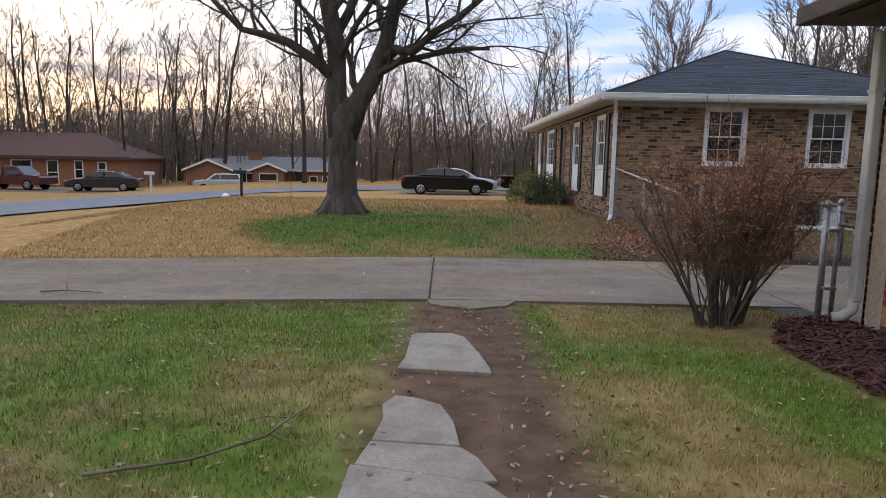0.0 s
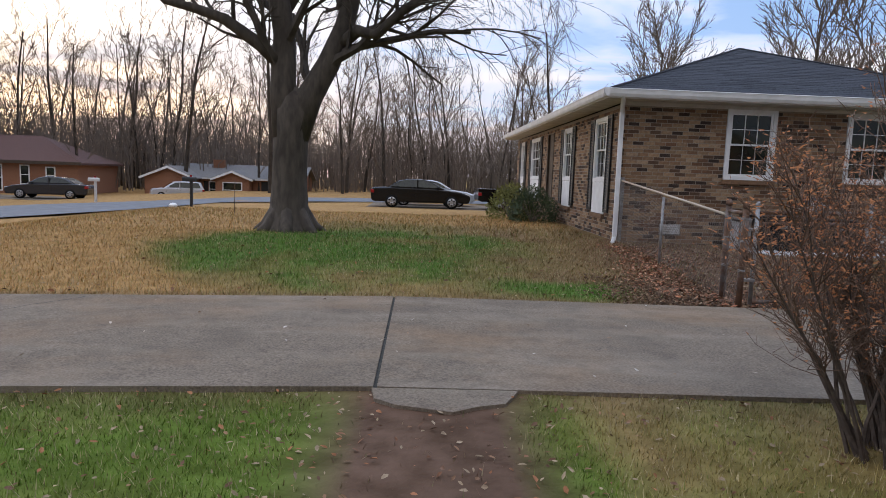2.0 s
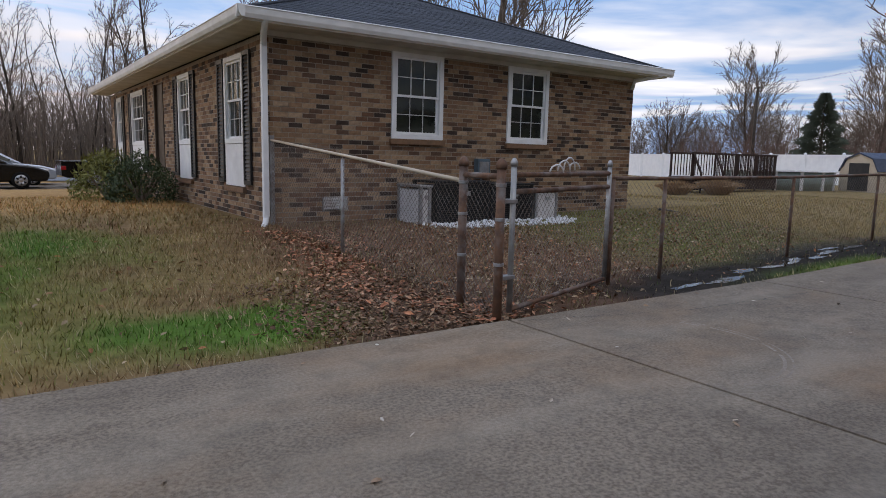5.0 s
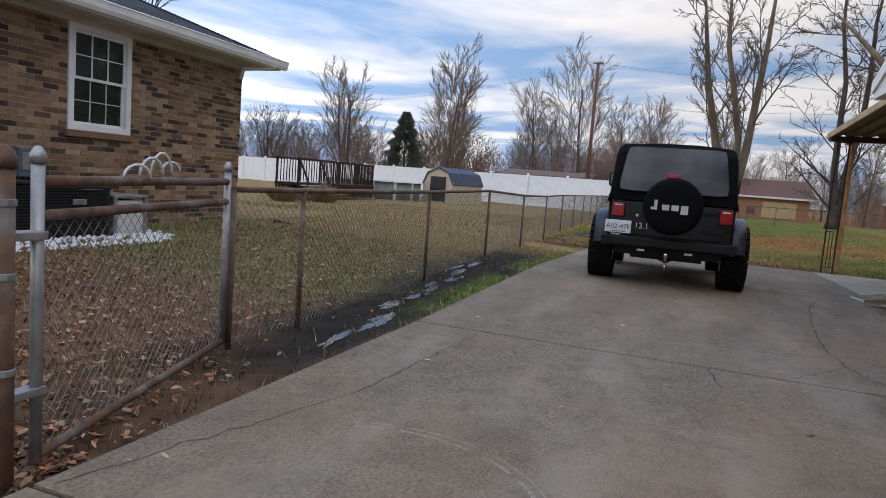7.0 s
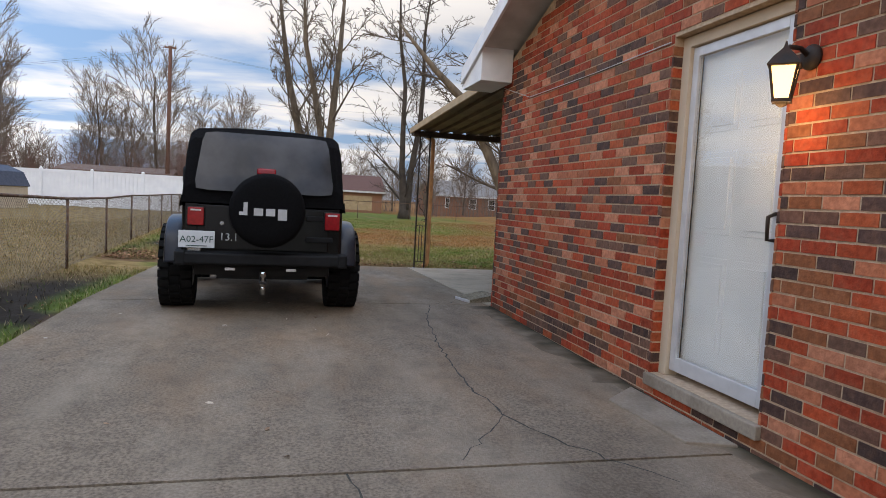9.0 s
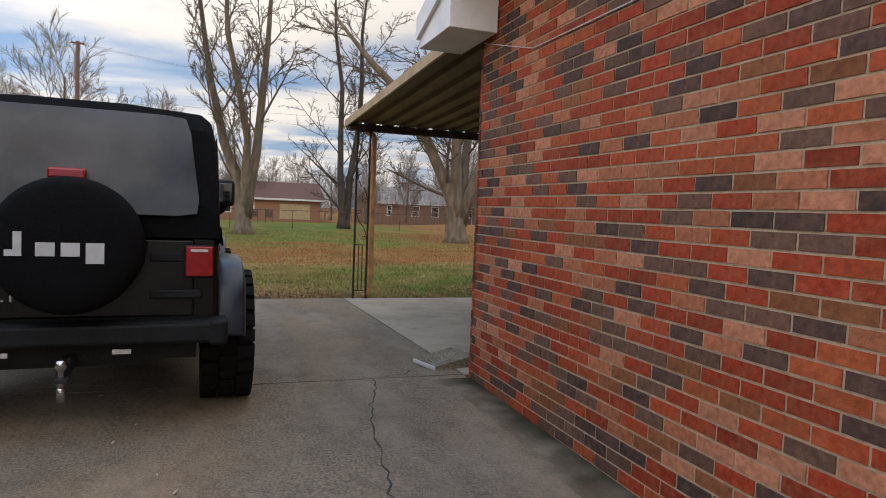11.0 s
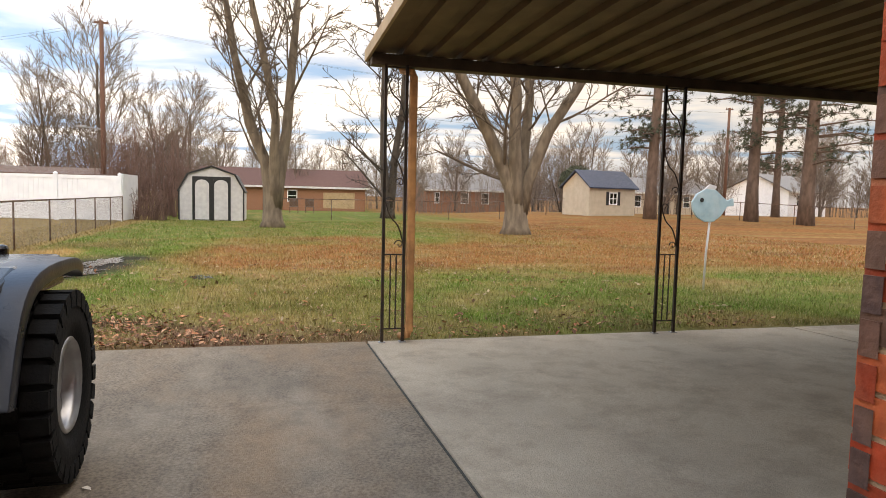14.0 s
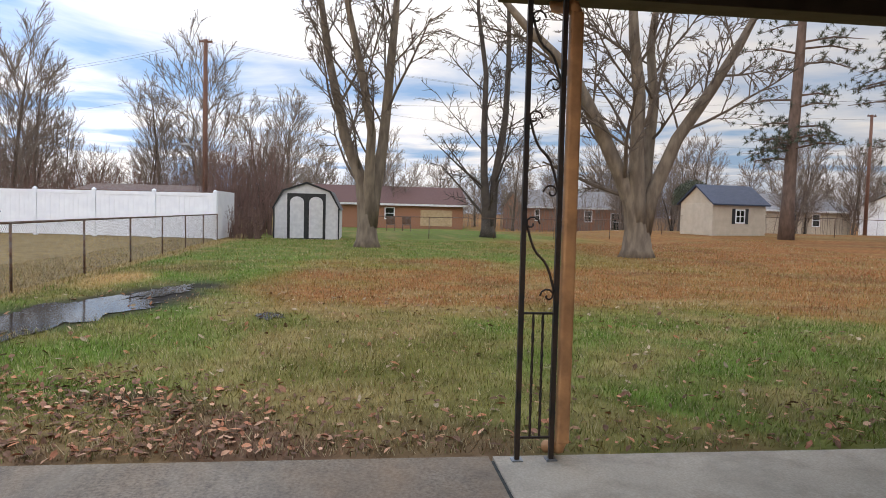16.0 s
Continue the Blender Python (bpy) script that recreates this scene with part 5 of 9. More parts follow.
# the big maple on the neighbour's front lawn
trunk, crown = Shape(), Shape()
trunk.tube([(0, 0, -0.15), (0, 0, 0.1), (0.0, 0, 0.35), (0.0, 0, 0.9), (0.02, 0, 1.7), (0.06, 0, 2.2), (0.09, 0, 2.45), (0.12, 0, 2.65)], [0.62, 0.47, 0.37, 0.325, 0.315, 0.34, 0.26, 0.05], 16)
for a in range(7):
    w = a * 0.9 + 0.3
    trunk.tube([(0.75 * math.cos(w), 0.75 * math.sin(w), -0.12), (0.45 * math.cos(w), 0.45 * math.sin(w), 0.06), (0.22 * math.cos(w), 0.22 * math.sin(w), 0.45)], [0.07, 0.13, 0.12], 8)
mrng = random.Random(9)


def shoot(start, way, length, r, level, spread=34, droop=0.10):
    n = 6 if level < 2 else 4
    pts, rad = [start.copy()], [r]
    w, p = way.normalized(), start.copy()
    for i in range(n):
        w = (w + Vector((mrng.gauss(0, 0.15), mrng.gauss(0, 0.15), mrng.gauss(0.02, 0.13) - (droop if level >= 3 else -0.03)))).normalized()
        p = p + w * length / n
        pts.append(p.copy())
        rad.append(lerp(r, max(0.0025, r * (0.42 if level < 4 else 0.2)), (i + 1) / n))
    crown.tube(pts, rad, 9 if level == 0 else 7 if level == 1 else 5 if level == 2 else 3, level < 2)
    if level >= 5:
        return
    for c in range((5, 5, 5, 5, 4)[level]):
        t = lerp(0.28, 0.99, (c + mrng.random() * 0.8) / 5)
        f = t * n
        i = min(int(f), n - 1)
        at = pts[i].lerp(pts[i + 1], f - i)
        ax = (pts[i + 1] - pts[i]).normalized()
        sd = ax.orthogonal().normalized()
        sd.rotate(Matrix.Rotation(mrng.random() * 6.283, 3, ax))
        a = radians(spread * mrng.uniform(0.6, 1.5))
        shoot(at, ax * math.cos(a) + sd * math.sin(a), length * mrng.uniform(0.42, 0.70), max(0.004, lerp(rad[i], rad[i + 1], f - i) * mrng.uniform(0.45, 0.7)), level + 1, spread, droop)


def big_limb(pts, rad):
    """A main limb along given bends, with shoots from its outer part."""
    trunk.tube(pts, rad, 10)
    n = len(pts)
    for c in range(8):
        f = lerp(1.2, n - 1.02, c / 7)
        i = min(int(f), n - 2)
        at = Vector(pts[i]).lerp(Vector(pts[i + 1]), f - i)
        ax = (Vector(pts[i + 1]) - Vector(pts[i])).normalized()
        sd = ax.orthogonal().normalized()
        sd.rotate(Matrix.Rotation(mrng.random() * 6.283, 3, ax))
        a = radians(mrng.uniform(35, 70))
        shoot(at, ax * math.cos(a) + sd * math.sin(a) + Vector((0, 0, 0.15)), mrng.uniform(1.3, 2.6), rad[i] * mrng.uniform(0.3, 0.5), 2)
    shoot(Vector(pts[-1]), Vector(pts[-1]) - Vector(pts[-2]), 2.2, rad[-1] * 0.9, 1)


big_limb([(-0.02, 0, 1.75), (-0.13, 0.0, 2.6), (-0.12, 0.05, 3.6), (-0.30, 0.1, 4.6), (-0.55, 0.2, 5.8), (-0.7, 0.3, 7.2)], [0.30, 0.24, 0.20, 0.19, 0.15, 0.11])
big_limb([(0.06, 0, 1.7), (0.36, 0, 2.5), (0.70, 0.0, 3.1), (0.98, 0.05, 3.8), (1.2, 0.1, 4.8), (1.4, 0.2, 6.2)], [0.28, 0.24, 0.21, 0.18, 0.15, 0.10])
big_limb([(-0.12, 0.0, 3.0), (-0.5, -0.2, 3.35), (-1.1, -0.3, 3.75), (-1.6, -0.35, 3.9), (-2.1, -0.4, 4.0), (-2.7, -0.5, 4.6)], [0.13, 0.12, 0.10, 0.085, 0.07, 0.05])
big_limb([(0.92, 0.0, 3.45), (1.25, -0.3, 3.65), (1.6, -0.5, 3.55), (2.05, -0.6, 3.95), (2.6, -0.8, 4.25), (3.2, -1.0, 4.7)], [0.12, 0.11, 0.09, 0.08, 0.07, 0.05])
big_limb([(-0.2, 0.1, 3.9), (0.1, 0.5, 4.6), (0.25, 1.0, 5.4), (0.3, 1.6, 6.3), (0.4, 2.2, 7.1)], [0.12, 0.11, 0.09, 0.075, 0.05])
big_limb([(0.9, 0.05, 4.1), (1.4, 0.3, 4.9), (2.1, 0.5, 5.5), (2.9, 0.6, 6.0), (3.8, 0.6, 6.4)], [0.11, 0.10, 0.085, 0.07, 0.05])
big_limb([(-0.3, 0.1, 4.8), (-0.9, 0.2, 5.5), (-1.6, 0.2, 6.0), (-2.5, 0.3, 6.3)], [0.10, 0.09, 0.07, 0.05])
MX, MY = -2.34, 14.75
maple = thing("maple_tree", "large bare forked maple with flaring grey trunk on the lawn", "tree", at=Matrix.Translation((MX, MY, ground_z(MX, MY))))
part("trunk", trunk, M["bark"], maple, smooth=True)
part("crown", crown, M["bark"], maple, "bare drooping twigs")

# back-yard trees
a = tree("yard_tree", "slender grey tree forking into several leaning stems", Matrix.Translation((36.0, 5.6, -0.12)),
         tree_shapes(31, 12, 0.20, fork=0.36, limbs=10, spread=40, levels=5, kids=(8, 8, 7, 6), reach=0.42, sides=10, twig=0.0095, up=0.25, droop=0.12, thin=0.6, wiggle=0.09, paths=[
             [(0, 0, -0.1, 0.55), (0, 0, 0.25, 0.40), (0, 0.02, 0.8, 0.33), (0, 0.08, 1.5, 0.29), (0.1, 0.25, 2.4, 0.22), (0.2, 0.85, 3.9, 0.19), (0.35, 1.1, 5.1, 0.165), (0.5, 1.4, 6.4, 0.14), (0.6, 1.7, 8.3, 0.11), (0.7, 2.2, 12, 0.03)],
             [(0, -0.02, 0.6, 0.30), (-0.1, -0.05, 1.6, 0.24), (-0.3, -0.05, 2.8, 0.18), (-0.4, -0.1, 4.0, 0.155), (-0.5, 0.28, 6.0, 0.13), (-0.6, 0.8, 8.3, 0.10), (-0.9, 1.0, 12, 0.03)],
             [(0, -0.05, 0.7, 0.31), (0.1, -0.2, 1.7, 0.25), (0.2, -0.5, 3.6, 0.19), (0.3, -0.62, 5.0, 0.17), (0.3, -0.72, 6.4, 0.155), (0.4, -0.88, 8.3, 0.12), (0.5, -1.1, 13, 0.03)]]), M["bark_pale"], M["yard_twig"])
tree("yard_tree", "broad tree with several pale spreading trunks", Matrix.Translation((33.0, -3.1, -0.12)),
     tree_shapes(42, 12, 0.26, fork=0.36, limbs=9, spread=42, levels=5, kids=(8, 8, 7, 6), reach=0.42, sides=10, twig=0.0095, up=0.2, droop=0.1, thin=0.6, wiggle=0.09, paths=[
         [(0, 0, -0.1, 0.66), (0, 0, 0.25, 0.5), (0, 0.03, 0.9, 0.40), (0, 0.2, 1.7, 0.31), (0.1, 0.6, 2.6, 0.25), (0.2, 1.4, 4.25, 0.22), (0.3, 2.3, 5.9, 0.19), (0.4, 3.75, 7.2, 0.14), (0.5, 5.6, 9.2, 0.03)],
         [(0, 0.02, 0.7, 0.38), (-0.1, 0.1, 1.8, 0.28), (-0.2, 0.22, 3.4, 0.23), (-0.3, 0.25, 5.1, 0.20), (-0.3, 0.5, 6.9, 0.17), (-0.5, 0.9, 11, 0.03)],
         [(0, -0.05, 0.7, 0.38), (0.2, -0.2, 1.8, 0.27), (0.4, -0.4, 3.2, 0.2), (0.5, -0.6, 5.1, 0.17), (0.5, -0.4, 6.8, 0.14), (0.6, -0.9, 11, 0.03)],
         [(0, -0.1, 0.8, 0.36), (0, -0.4, 1.9, 0.25), (-0.2, -1.1, 3.8, 0.2), (-0.4, -2.1, 5.4, 0.17), (-0.5, -2.9, 6.8, 0.14), (-0.6, -4.5, 10, 0.03)]]), M["bark_pale"], M["yard_twig"])
tree("yard_tree", "tall dark slim tree with upright bare branches", Matrix.Translation((47.5, -0.9, -0.12)),
     tree_shapes(53, 15, 0.20, fork=0.2, limbs=14, spread=52, levels=5, kids=(8, 7, 6, 5), reach=0.42, sides=8, twig=0.011, up=0.3, thin=0.6, wiggle=0.08, paths=[
         [(0, 0, -0.1, 0.5), (0, 0, 0.5, 0.38), (0, 0.1, 1.4, 0.27), (0, 0.3, 3.4, 0.2), (0, 0.35, 6, 0.17), (0.2, 0.3, 8.8, 0.14), (0.2, 0.8, 12, 0.10), (0.2, 1.0, 17, 0.02)],
         [(0, -0.05, 0.5, 0.35), (0, -0.2, 1.4, 0.26), (0.1, -0.35, 3.4, 0.2), (0.1, -0.8, 6.4, 0.17), (0.1, -0.9, 9.2, 0.14), (0, -0.8, 12.2, 0.1), (0, -1.3, 17, 0.02)]]), M["bark_wood"], M["bark_wood"])
prng = random.Random(44)
pt, pc = Shape(), Shape()
pt.tube([(0, 0, -0.2), (0, 0, 0.6), (0.05, 0, 2.4), (0.0, 0, 3.6)], [0.5, 0.36, 0.30, 0.27], 10)
for a, ln, up in ((0.2, 1.5, 2.9), (1.5, 0.9, 3.6), (2.9, 1.6, 2.7), (4.0, 1.0, 3.4), (5.2, 1.3, 3.0)):
    tip = Vector((ln * math.cos(a), ln * math.sin(a), 3.4 + up))
    knee = Vector((ln * 0.75 * math.cos(a), ln * 0.75 * math.sin(a), 3.4 + up * 0.4))
    pt.tube([(0, 0, 3.3), knee, knee.lerp(tip, 0.6), tip], [0.22, 0.18, 0.17, 0.19], 8)
    for side in (-1, 1):
        b = a + side * 0.9
        stub = knee + Vector((0.7 * math.cos(b), 0.7 * math.sin(b), 1.1))
        pt.tube([knee, knee.lerp(stub, 0.6) + Vector((0, 0, -0.1)), stub], [0.13, 0.11, 0.12], 7)
        for end in (tip, stub):
            for k in range(7):
                d = Vector((prng.gauss(0, 0.35), prng.gauss(0, 0.35), 1)) * prng.uniform(0.8, 2.2)
                pc.tube([end - Vector((0, 0, 0.1)), end + d * 0.5 + Vector((prng.gauss(0, 0.08), prng.gauss(0, 0.08), 0)), end + d], [0.02, 0.014, 0.005], 3, False)
tree("pollarded_tree", "pollarded tree with chopped dark stubs behind the tan house", Matrix.Translation((20.4, 32.0, -0.2)), (pt, pc), M["bark"], M["twig"])
FARTREE = []
for i in range(4):
    sh = tree_shapes(60 + i, 13, 0.17, fork=0.17, limbs=20, spread=33, levels=5, kids=(8, 8, 7, 4), reach=0.54, sides=6, twig=0.0115, up=0.42, wiggle=0.06, thin=0.75, stems=(1, 2, 1, 1)[i])
    FARTREE.append(tree("bare_tree", "bare rounded tree beyond the back yards", Matrix.Translation(((66, 31, 0), (70, 46, 0), (74, 24, 0), (62, 17, 0))[i]), sh, M["yard_twig"], M["twig"], "trees beyond the yards"))
rng = random.Random(12)
LOWTREE = []
for i in range(4):
    sh = tree_shapes(160 + i, 12, 0.14, fork=0.12, limbs=24, spread=36, levels=4, kids=(9, 9, 7), reach=0.5, sides=5, twig=0.017, up=0.42, wiggle=0.08, thin=0.7, stems=(1, 2, 1, 3)[i])
    LOWTREE.append(tree("bare_tree", "hazy bare tree far behind the houses", Matrix.Translation(((92, 40, 0), (96, 26, 0), (94, 4, 0), (90, -24, 0))[i]), sh, M["bark_wood"], M["twig"], "trees beyond the yards"))
for i in range(84):
    ang = radians(lerp(-52, 56, (i + rng.random()) / 84))
    dist = rng.uniform(66, 112)
    x, y = 8 + dist * math.cos(ang), 6 + dist * math.sin(ang)
    stand(rng.choice(LOWTREE), x, y, rng.uniform(0, 360), rng.uniform(0.5, 0.85), -0.1)
for x, y, k, sz in ((58, -26, 1, 0.6), (62, -34, 2, 0.62), (55, -38, 0, 0.6), (68, -22, 3, 0.62), (60, -44, 1, 0.65), (72, -12, 0, 0.6), (64, -6, 2, 0.6), (66, -16, 1, 0.55), (58, 28.5, 0, 0.98), (14, 40, 1, 0.85), (24, 42, 2, 0.8), (14, 22, 3, 0.9), (17, 31, 0, 0.9), (52, 10.5, 3, 0.58), (55, 12, 1, 0.62), (30, 44, 3, 0.8)):
    stand(FARTREE[k], x, y, 40 * k + x, sz, -0.1)


# ---- the black soft-top off-roader on the drive ----
JM = {
    "paint": mat("black car paint", (0.003, 0.003, 0.0035), (0.005, 0.005, 0.005), 3, 0.22, bump=0.0, coat=0.1, spec=0.3, stain=(0.018, 0.016, 0.013), stain_scale=2.5, stain_amount=0.3),
    "canvas": mat("black soft-top canvas", (0.0035, 0.0035, 0.004), (0.006, 0.006, 0.0065), 40, 0.9, bump=0.35, fine=220, spec=0.1),
    "vinyl": mat("smoky clear vinyl", (0.035, 0.036, 0.039), (0.065, 0.065, 0.069), 3.0, 0.2, bump=0.6, fine=5, stain=(0.07, 0.07, 0.074), stain_scale=1.6, stain_amount=0.45),
    "dark_vinyl": mat("dark creased vinyl", (0.010, 0.011, 0.012), (0.022, 0.023, 0.025), 3.0, 0.16, bump=0.9, fine=6, stretch=(1, 1, 0.5)),
    "plastic": mat("grey-black plastic", (0.006, 0.0065, 0.007), (0.011, 0.0115, 0.0125), 12, 0.6, bump=0.2, fine=150, spec=0.2),
    "flare": mat("scuffed blue-grey plastic", (0.008, 0.011, 0.019), (0.014, 0.018, 0.028), 7, 0.3, bump=0.1, spec=0.35, stain=(0.024, 0.03, 0.042), stain_scale=3, stain_amount=0.4),
    "tyre": mat("tyre rubber", (0.005, 0.005, 0.005), (0.009, 0.0088, 0.0085), 18, 0.9, bump=0.4, fine=80, spec=0.2),
    "rim": mat("brushed alloy", (0.42, 0.42, 0.43), (0.30, 0.30, 0.31), 9, 0.35, metal=0.8, bump=0.05),
    "lens": mat("red lens", (0.30, 0.008, 0.012), (0.22, 0.006, 0.009), 30, 0.15, bump=0.1, coat=0.5),
    "clear": mat("pale lens", (0.55, 0.52, 0.5), (0.45, 0.42, 0.4), 30, 0.2, bump=0.1),
    "plate": mat("white number plate", (0.62, 0.64, 0.64), (0.54, 0.56, 0.57), 8, 0.4, bump=0.03),
    "print": mat("grey-white print", (0.48, 0.48, 0.48), (0.40, 0.40, 0.40), 12, 0.6, bump=0.05),
    "ink": mat("dark green ink", (0.03, 0.07, 0.06), None, 8, 0.6, bump=0),
    "chrome": mat("bright steel", (0.5, 0.5, 0.5), (0.4, 0.4, 0.4), 10, 0.2, metal=1.0, bump=0),
    "mirror": mat("mirror glass", (0.42, 0.43, 0.44), (0.40, 0.41, 0.42), 1, 0.03, metal=1.0, bump=0),
    "under": mat("dirty underbody", (0.012, 0.012, 0.012), (0.02, 0.018, 0.016), 8, 0.8, bump=0.3),
}


def text_part(words, size, m, material, parent, name, extrude=0.0015, width=0):
    cu = bpy.data.curves.new(name, "FONT")
    cu.body, cu.size, cu.extrude, cu.align_x, cu.align_y = words, size, extrude, "CENTER", "CENTER"
    cu.resolution_u = 2
    tmp = new("tmp", cu)
    me = bpy.data.meshes.new_from_object(tmp.evaluated_get(bpy.context.evaluated_depsgraph_get()))
    bpy.data.objects.remove(tmp)
    me.materials.clear()
    me.materials.append(material)
    ob = new(name, me)
    ob.parent = parent
    ob.matrix_basis = m
    return ob


jeep = thing("off_road_car", "black soft-top off-road car with spare wheel, parked on the drive", "car", at=Matrix.Translation((11.10, 7.44, drive_z(11.1) - 0.004)) @ pose(0, 0, 0, 0, 0.35, 2.0))
s = Shape()
s.prism([(-0.60, 0.60), (-0.60, 1.13), (0.55, 1.13), (0.62, 1.08), (1.50, 1.08), (1.62, 1.14), (1.74, 1.12), (1.74, 0.58), (0.55, 0.50), (-0.25, 0.55)], -0.73, 0.73, "y")
body = part("body", s, JM["paint"], jeep, "glossy black tub", 0.03)
s = Shape().add([(1.70, -0.66, 0.62), (1.70, 0.66, 0.62), (2.86, 0.50, 0.62), (2.86, -0.50, 0.62), (1.70, -0.66, 1.13), (1.70, 0.66, 1.13), (2.86, 0.50, 1.05), (2.86, -0.50, 1.05)],
                [(0, 1, 2, 3), (4, 7, 6, 5), (0, 4, 5, 1), (1, 5, 6, 2), (2, 6, 7, 3), (3, 7, 4, 0)])
part("hood", s, JM["paint"], jeep, "black hood", 0.04)
part("grille", Shape().box(2.84, 2.90, -0.56, 0.56, 0.60, 1.04), JM["paint"], jeep, bevel=0.02)
part("underbody", Shape().box(-0.5, 2.8, -0.42, 0.42, 0.40, 0.60).box(-0.55, -0.3, -0.62, 0.62, 0.44, 0.62), JM["under"], jeep)
part("axle", Shape().tube([(0, -0.7, 0.41), (0, 0.7, 0.41)], 0.05, 10), JM["under"], jeep)
part("axle", Shape().tube([(2.37, -0.7, 0.41), (2.37, 0.7, 0.41)], 0.05, 10), JM["under"], jeep)
part("differential", Shape().turned([(0.02, -0.16), (0.12, -0.10), (0.15, 0.0), (0.12, 0.1), (0.02, 0.16)], 12, "x", (-0.02, 0.0, 0.41)), JM["under"], jeep, smooth=True)
part("tailgate", Shape().box(-0.625, -0.595, -0.60, 0.60, 0.68, 1.10), JM["paint"], jeep, "black tailgate", 0.012)
for z in (0.98, 0.78):
    part("hinge", Shape().box(-0.645, -0.60, -0.64, -0.38, z, z + 0.05), JM["plastic"], jeep, bevel=0.008)
bump = Shape().prism([(-0.70, 0.545), (-0.735, 0.56), (-0.735, 0.655), (-0.70, 0.668), (-0.58, 0.668), (-0.58, 0.545)], -0.775, 0.775, "y")
bump = part("rear_bumper", bump, JM["plastic"], jeep, "grey-black plastic bumper", 0.012)
for y in (-0.775, 0.68):
    part("end_cap", Shape().box(-0.742, -0.56, y, y + 0.095, 0.54, 0.675), JM["plastic"], bump, bevel=0.018)
for y in (0.25, -0.30):
    part("reflector", Shape().box(-0.70, -0.68, y, y + 0.09, 0.500, 0.525), JM["clear"], jeep, "small pale lamp", 0.004)
hitch = part("tow_hitch", Shape().box(-0.78, -0.5, -0.03, 0.03, 0.42, 0.48).box(-0.86, -0.76, -0.035, 0.035, 0.40, 0.42), JM["under"], jeep, bevel=0.004)
part("tow_ball", Shape().turned([(0.014, -0.06), (0.016, 0.0), (0.012, 0.03), (0.024, 0.045), (0.030, 0.065), (0.024, 0.085), (0.006, 0.095)], 14, "z", (-0.82, 0, 0.42)), JM["chrome"], hitch, "chrome ball", smooth=True)
part("tow_ball_shank", Shape().turned([(0.02, 0), (0.022, 0.06), (0.012, 0.08)], 10, "z", (-0.82, 0, 0.30)), JM["chrome"], hitch, smooth=True)

# spare wheel in its cover
prof = [(0.02, -0.205), (0.20, -0.205), (0.295, -0.195), (0.328, -0.17), (0.340, -0.12), (0.340, 0.0), (0.325, 0.03), (0.20, 0.04), (0.02, 0.04)]
spare = part("spare_wheel_cover", Shape().turned(prof, 40, "x", (-0.675, -0.02, 1.065)), JM["canvas"], jeep, "dull black vinyl wheel cover", smooth=True)
# plain pale shapes stand for the maker's mark
xm = -0.8825
for y0, y1, z0, z1 in ((0.165, 0.185, 1.015, 1.13), (0.02, 0.10, 1.02, 1.085), (-0.085, -0.005, 1.02, 1.085), (-0.19, -0.11, 0.985, 1.085)):
    part("mark", Shape().box(xm - 0.001, xm + 0.006, y0, y1, z0, z1) if y0 < 0.15 else Shape().box(xm - 0.001, xm + 0.006, 0.155, 0.19, 1.02, 1.135).box(xm - 0.0005, xm + 0.006, 0.19, 0.225, 1.02, 1.05),
         JM["print"], spare, "pale printed block")
part("spare_bracket", Shape().box(-0.66, -0.60, -0.1, 0.1, 0.95, 1.2), JM["under"], jeep)
st = part("brake_lamp", Shape().box(-0.72, -0.60, -0.085, 0.085, 1.395, 1.45), JM["lens"], jeep, "dark red high brake lamp", 0.012)
part("lamp_base", Shape().box(-0.71, -0.60, -0.08, 0.08, 1.34, 1.394), JM["plastic"], st)
for y in (-0.625, 0.605):
    lamp = part("tail_lamp", Shape().box(-0.655, -0.60, y - 0.078, y + 0.078, 0.895, 1.075), JM["plastic"], jeep, "red tail lamp in black housing", 0.012)
    part("lens", Shape().box(-0.668, -0.654, y - 0.070, y + 0.070, 0.903, 1.067), JM["lens"], lamp, "red lens", 0.008)
    part("reverse_lens", Shape().box(-0.671, -0.667, y - 0.045, y + 0.045, 1.035, 1.050), JM["clear"], lamp, "pale reversing lens", 0.002)
plate = part("number_plate", Shape().box(-0.690, -0.684, 0.435, 0.745, 0.70, 0.855), JM["plate"], jeep, "white number plate", 0.004)
back = Matrix(((0, 0, -1, -0.692), (-1, 0, 0, 0.59), (0, 1, 0, 0.775), (0, 0, 0, 1)))
text_part("A02-47F", 0.083, back, JM["ink"], plate, "plate_letters")
part("plate_bar", Shape().box(-0.6925, -0.690, 0.50, 0.68, 0.714, 0.722), JM["ink"], plate)
part("plate_holder", Shape().box(-0.684, -0.60, 0.45, 0.73, 0.70, 0.84), JM["plastic"], jeep)
text_part("13.1", 0.10, Matrix(((0, 0, -1, -0.627), (-1, 0, 0, 0.315), (0, 1, 0, 0.80), (0, 0, 0, 1))), JM["print"], jeep, "sticker_numbers")
part("fuel_lock", Shape().turned([(0.018, -0.005), (0.018, 0.0)], 12, "x", (-0.627, 0.38, 0.93)), JM["chrome"], jeep)
part("badge", Shape().box(-0.628, -0.624, 0.56, 0.67, 0.665, 0.69), JM["chrome"], jeep)

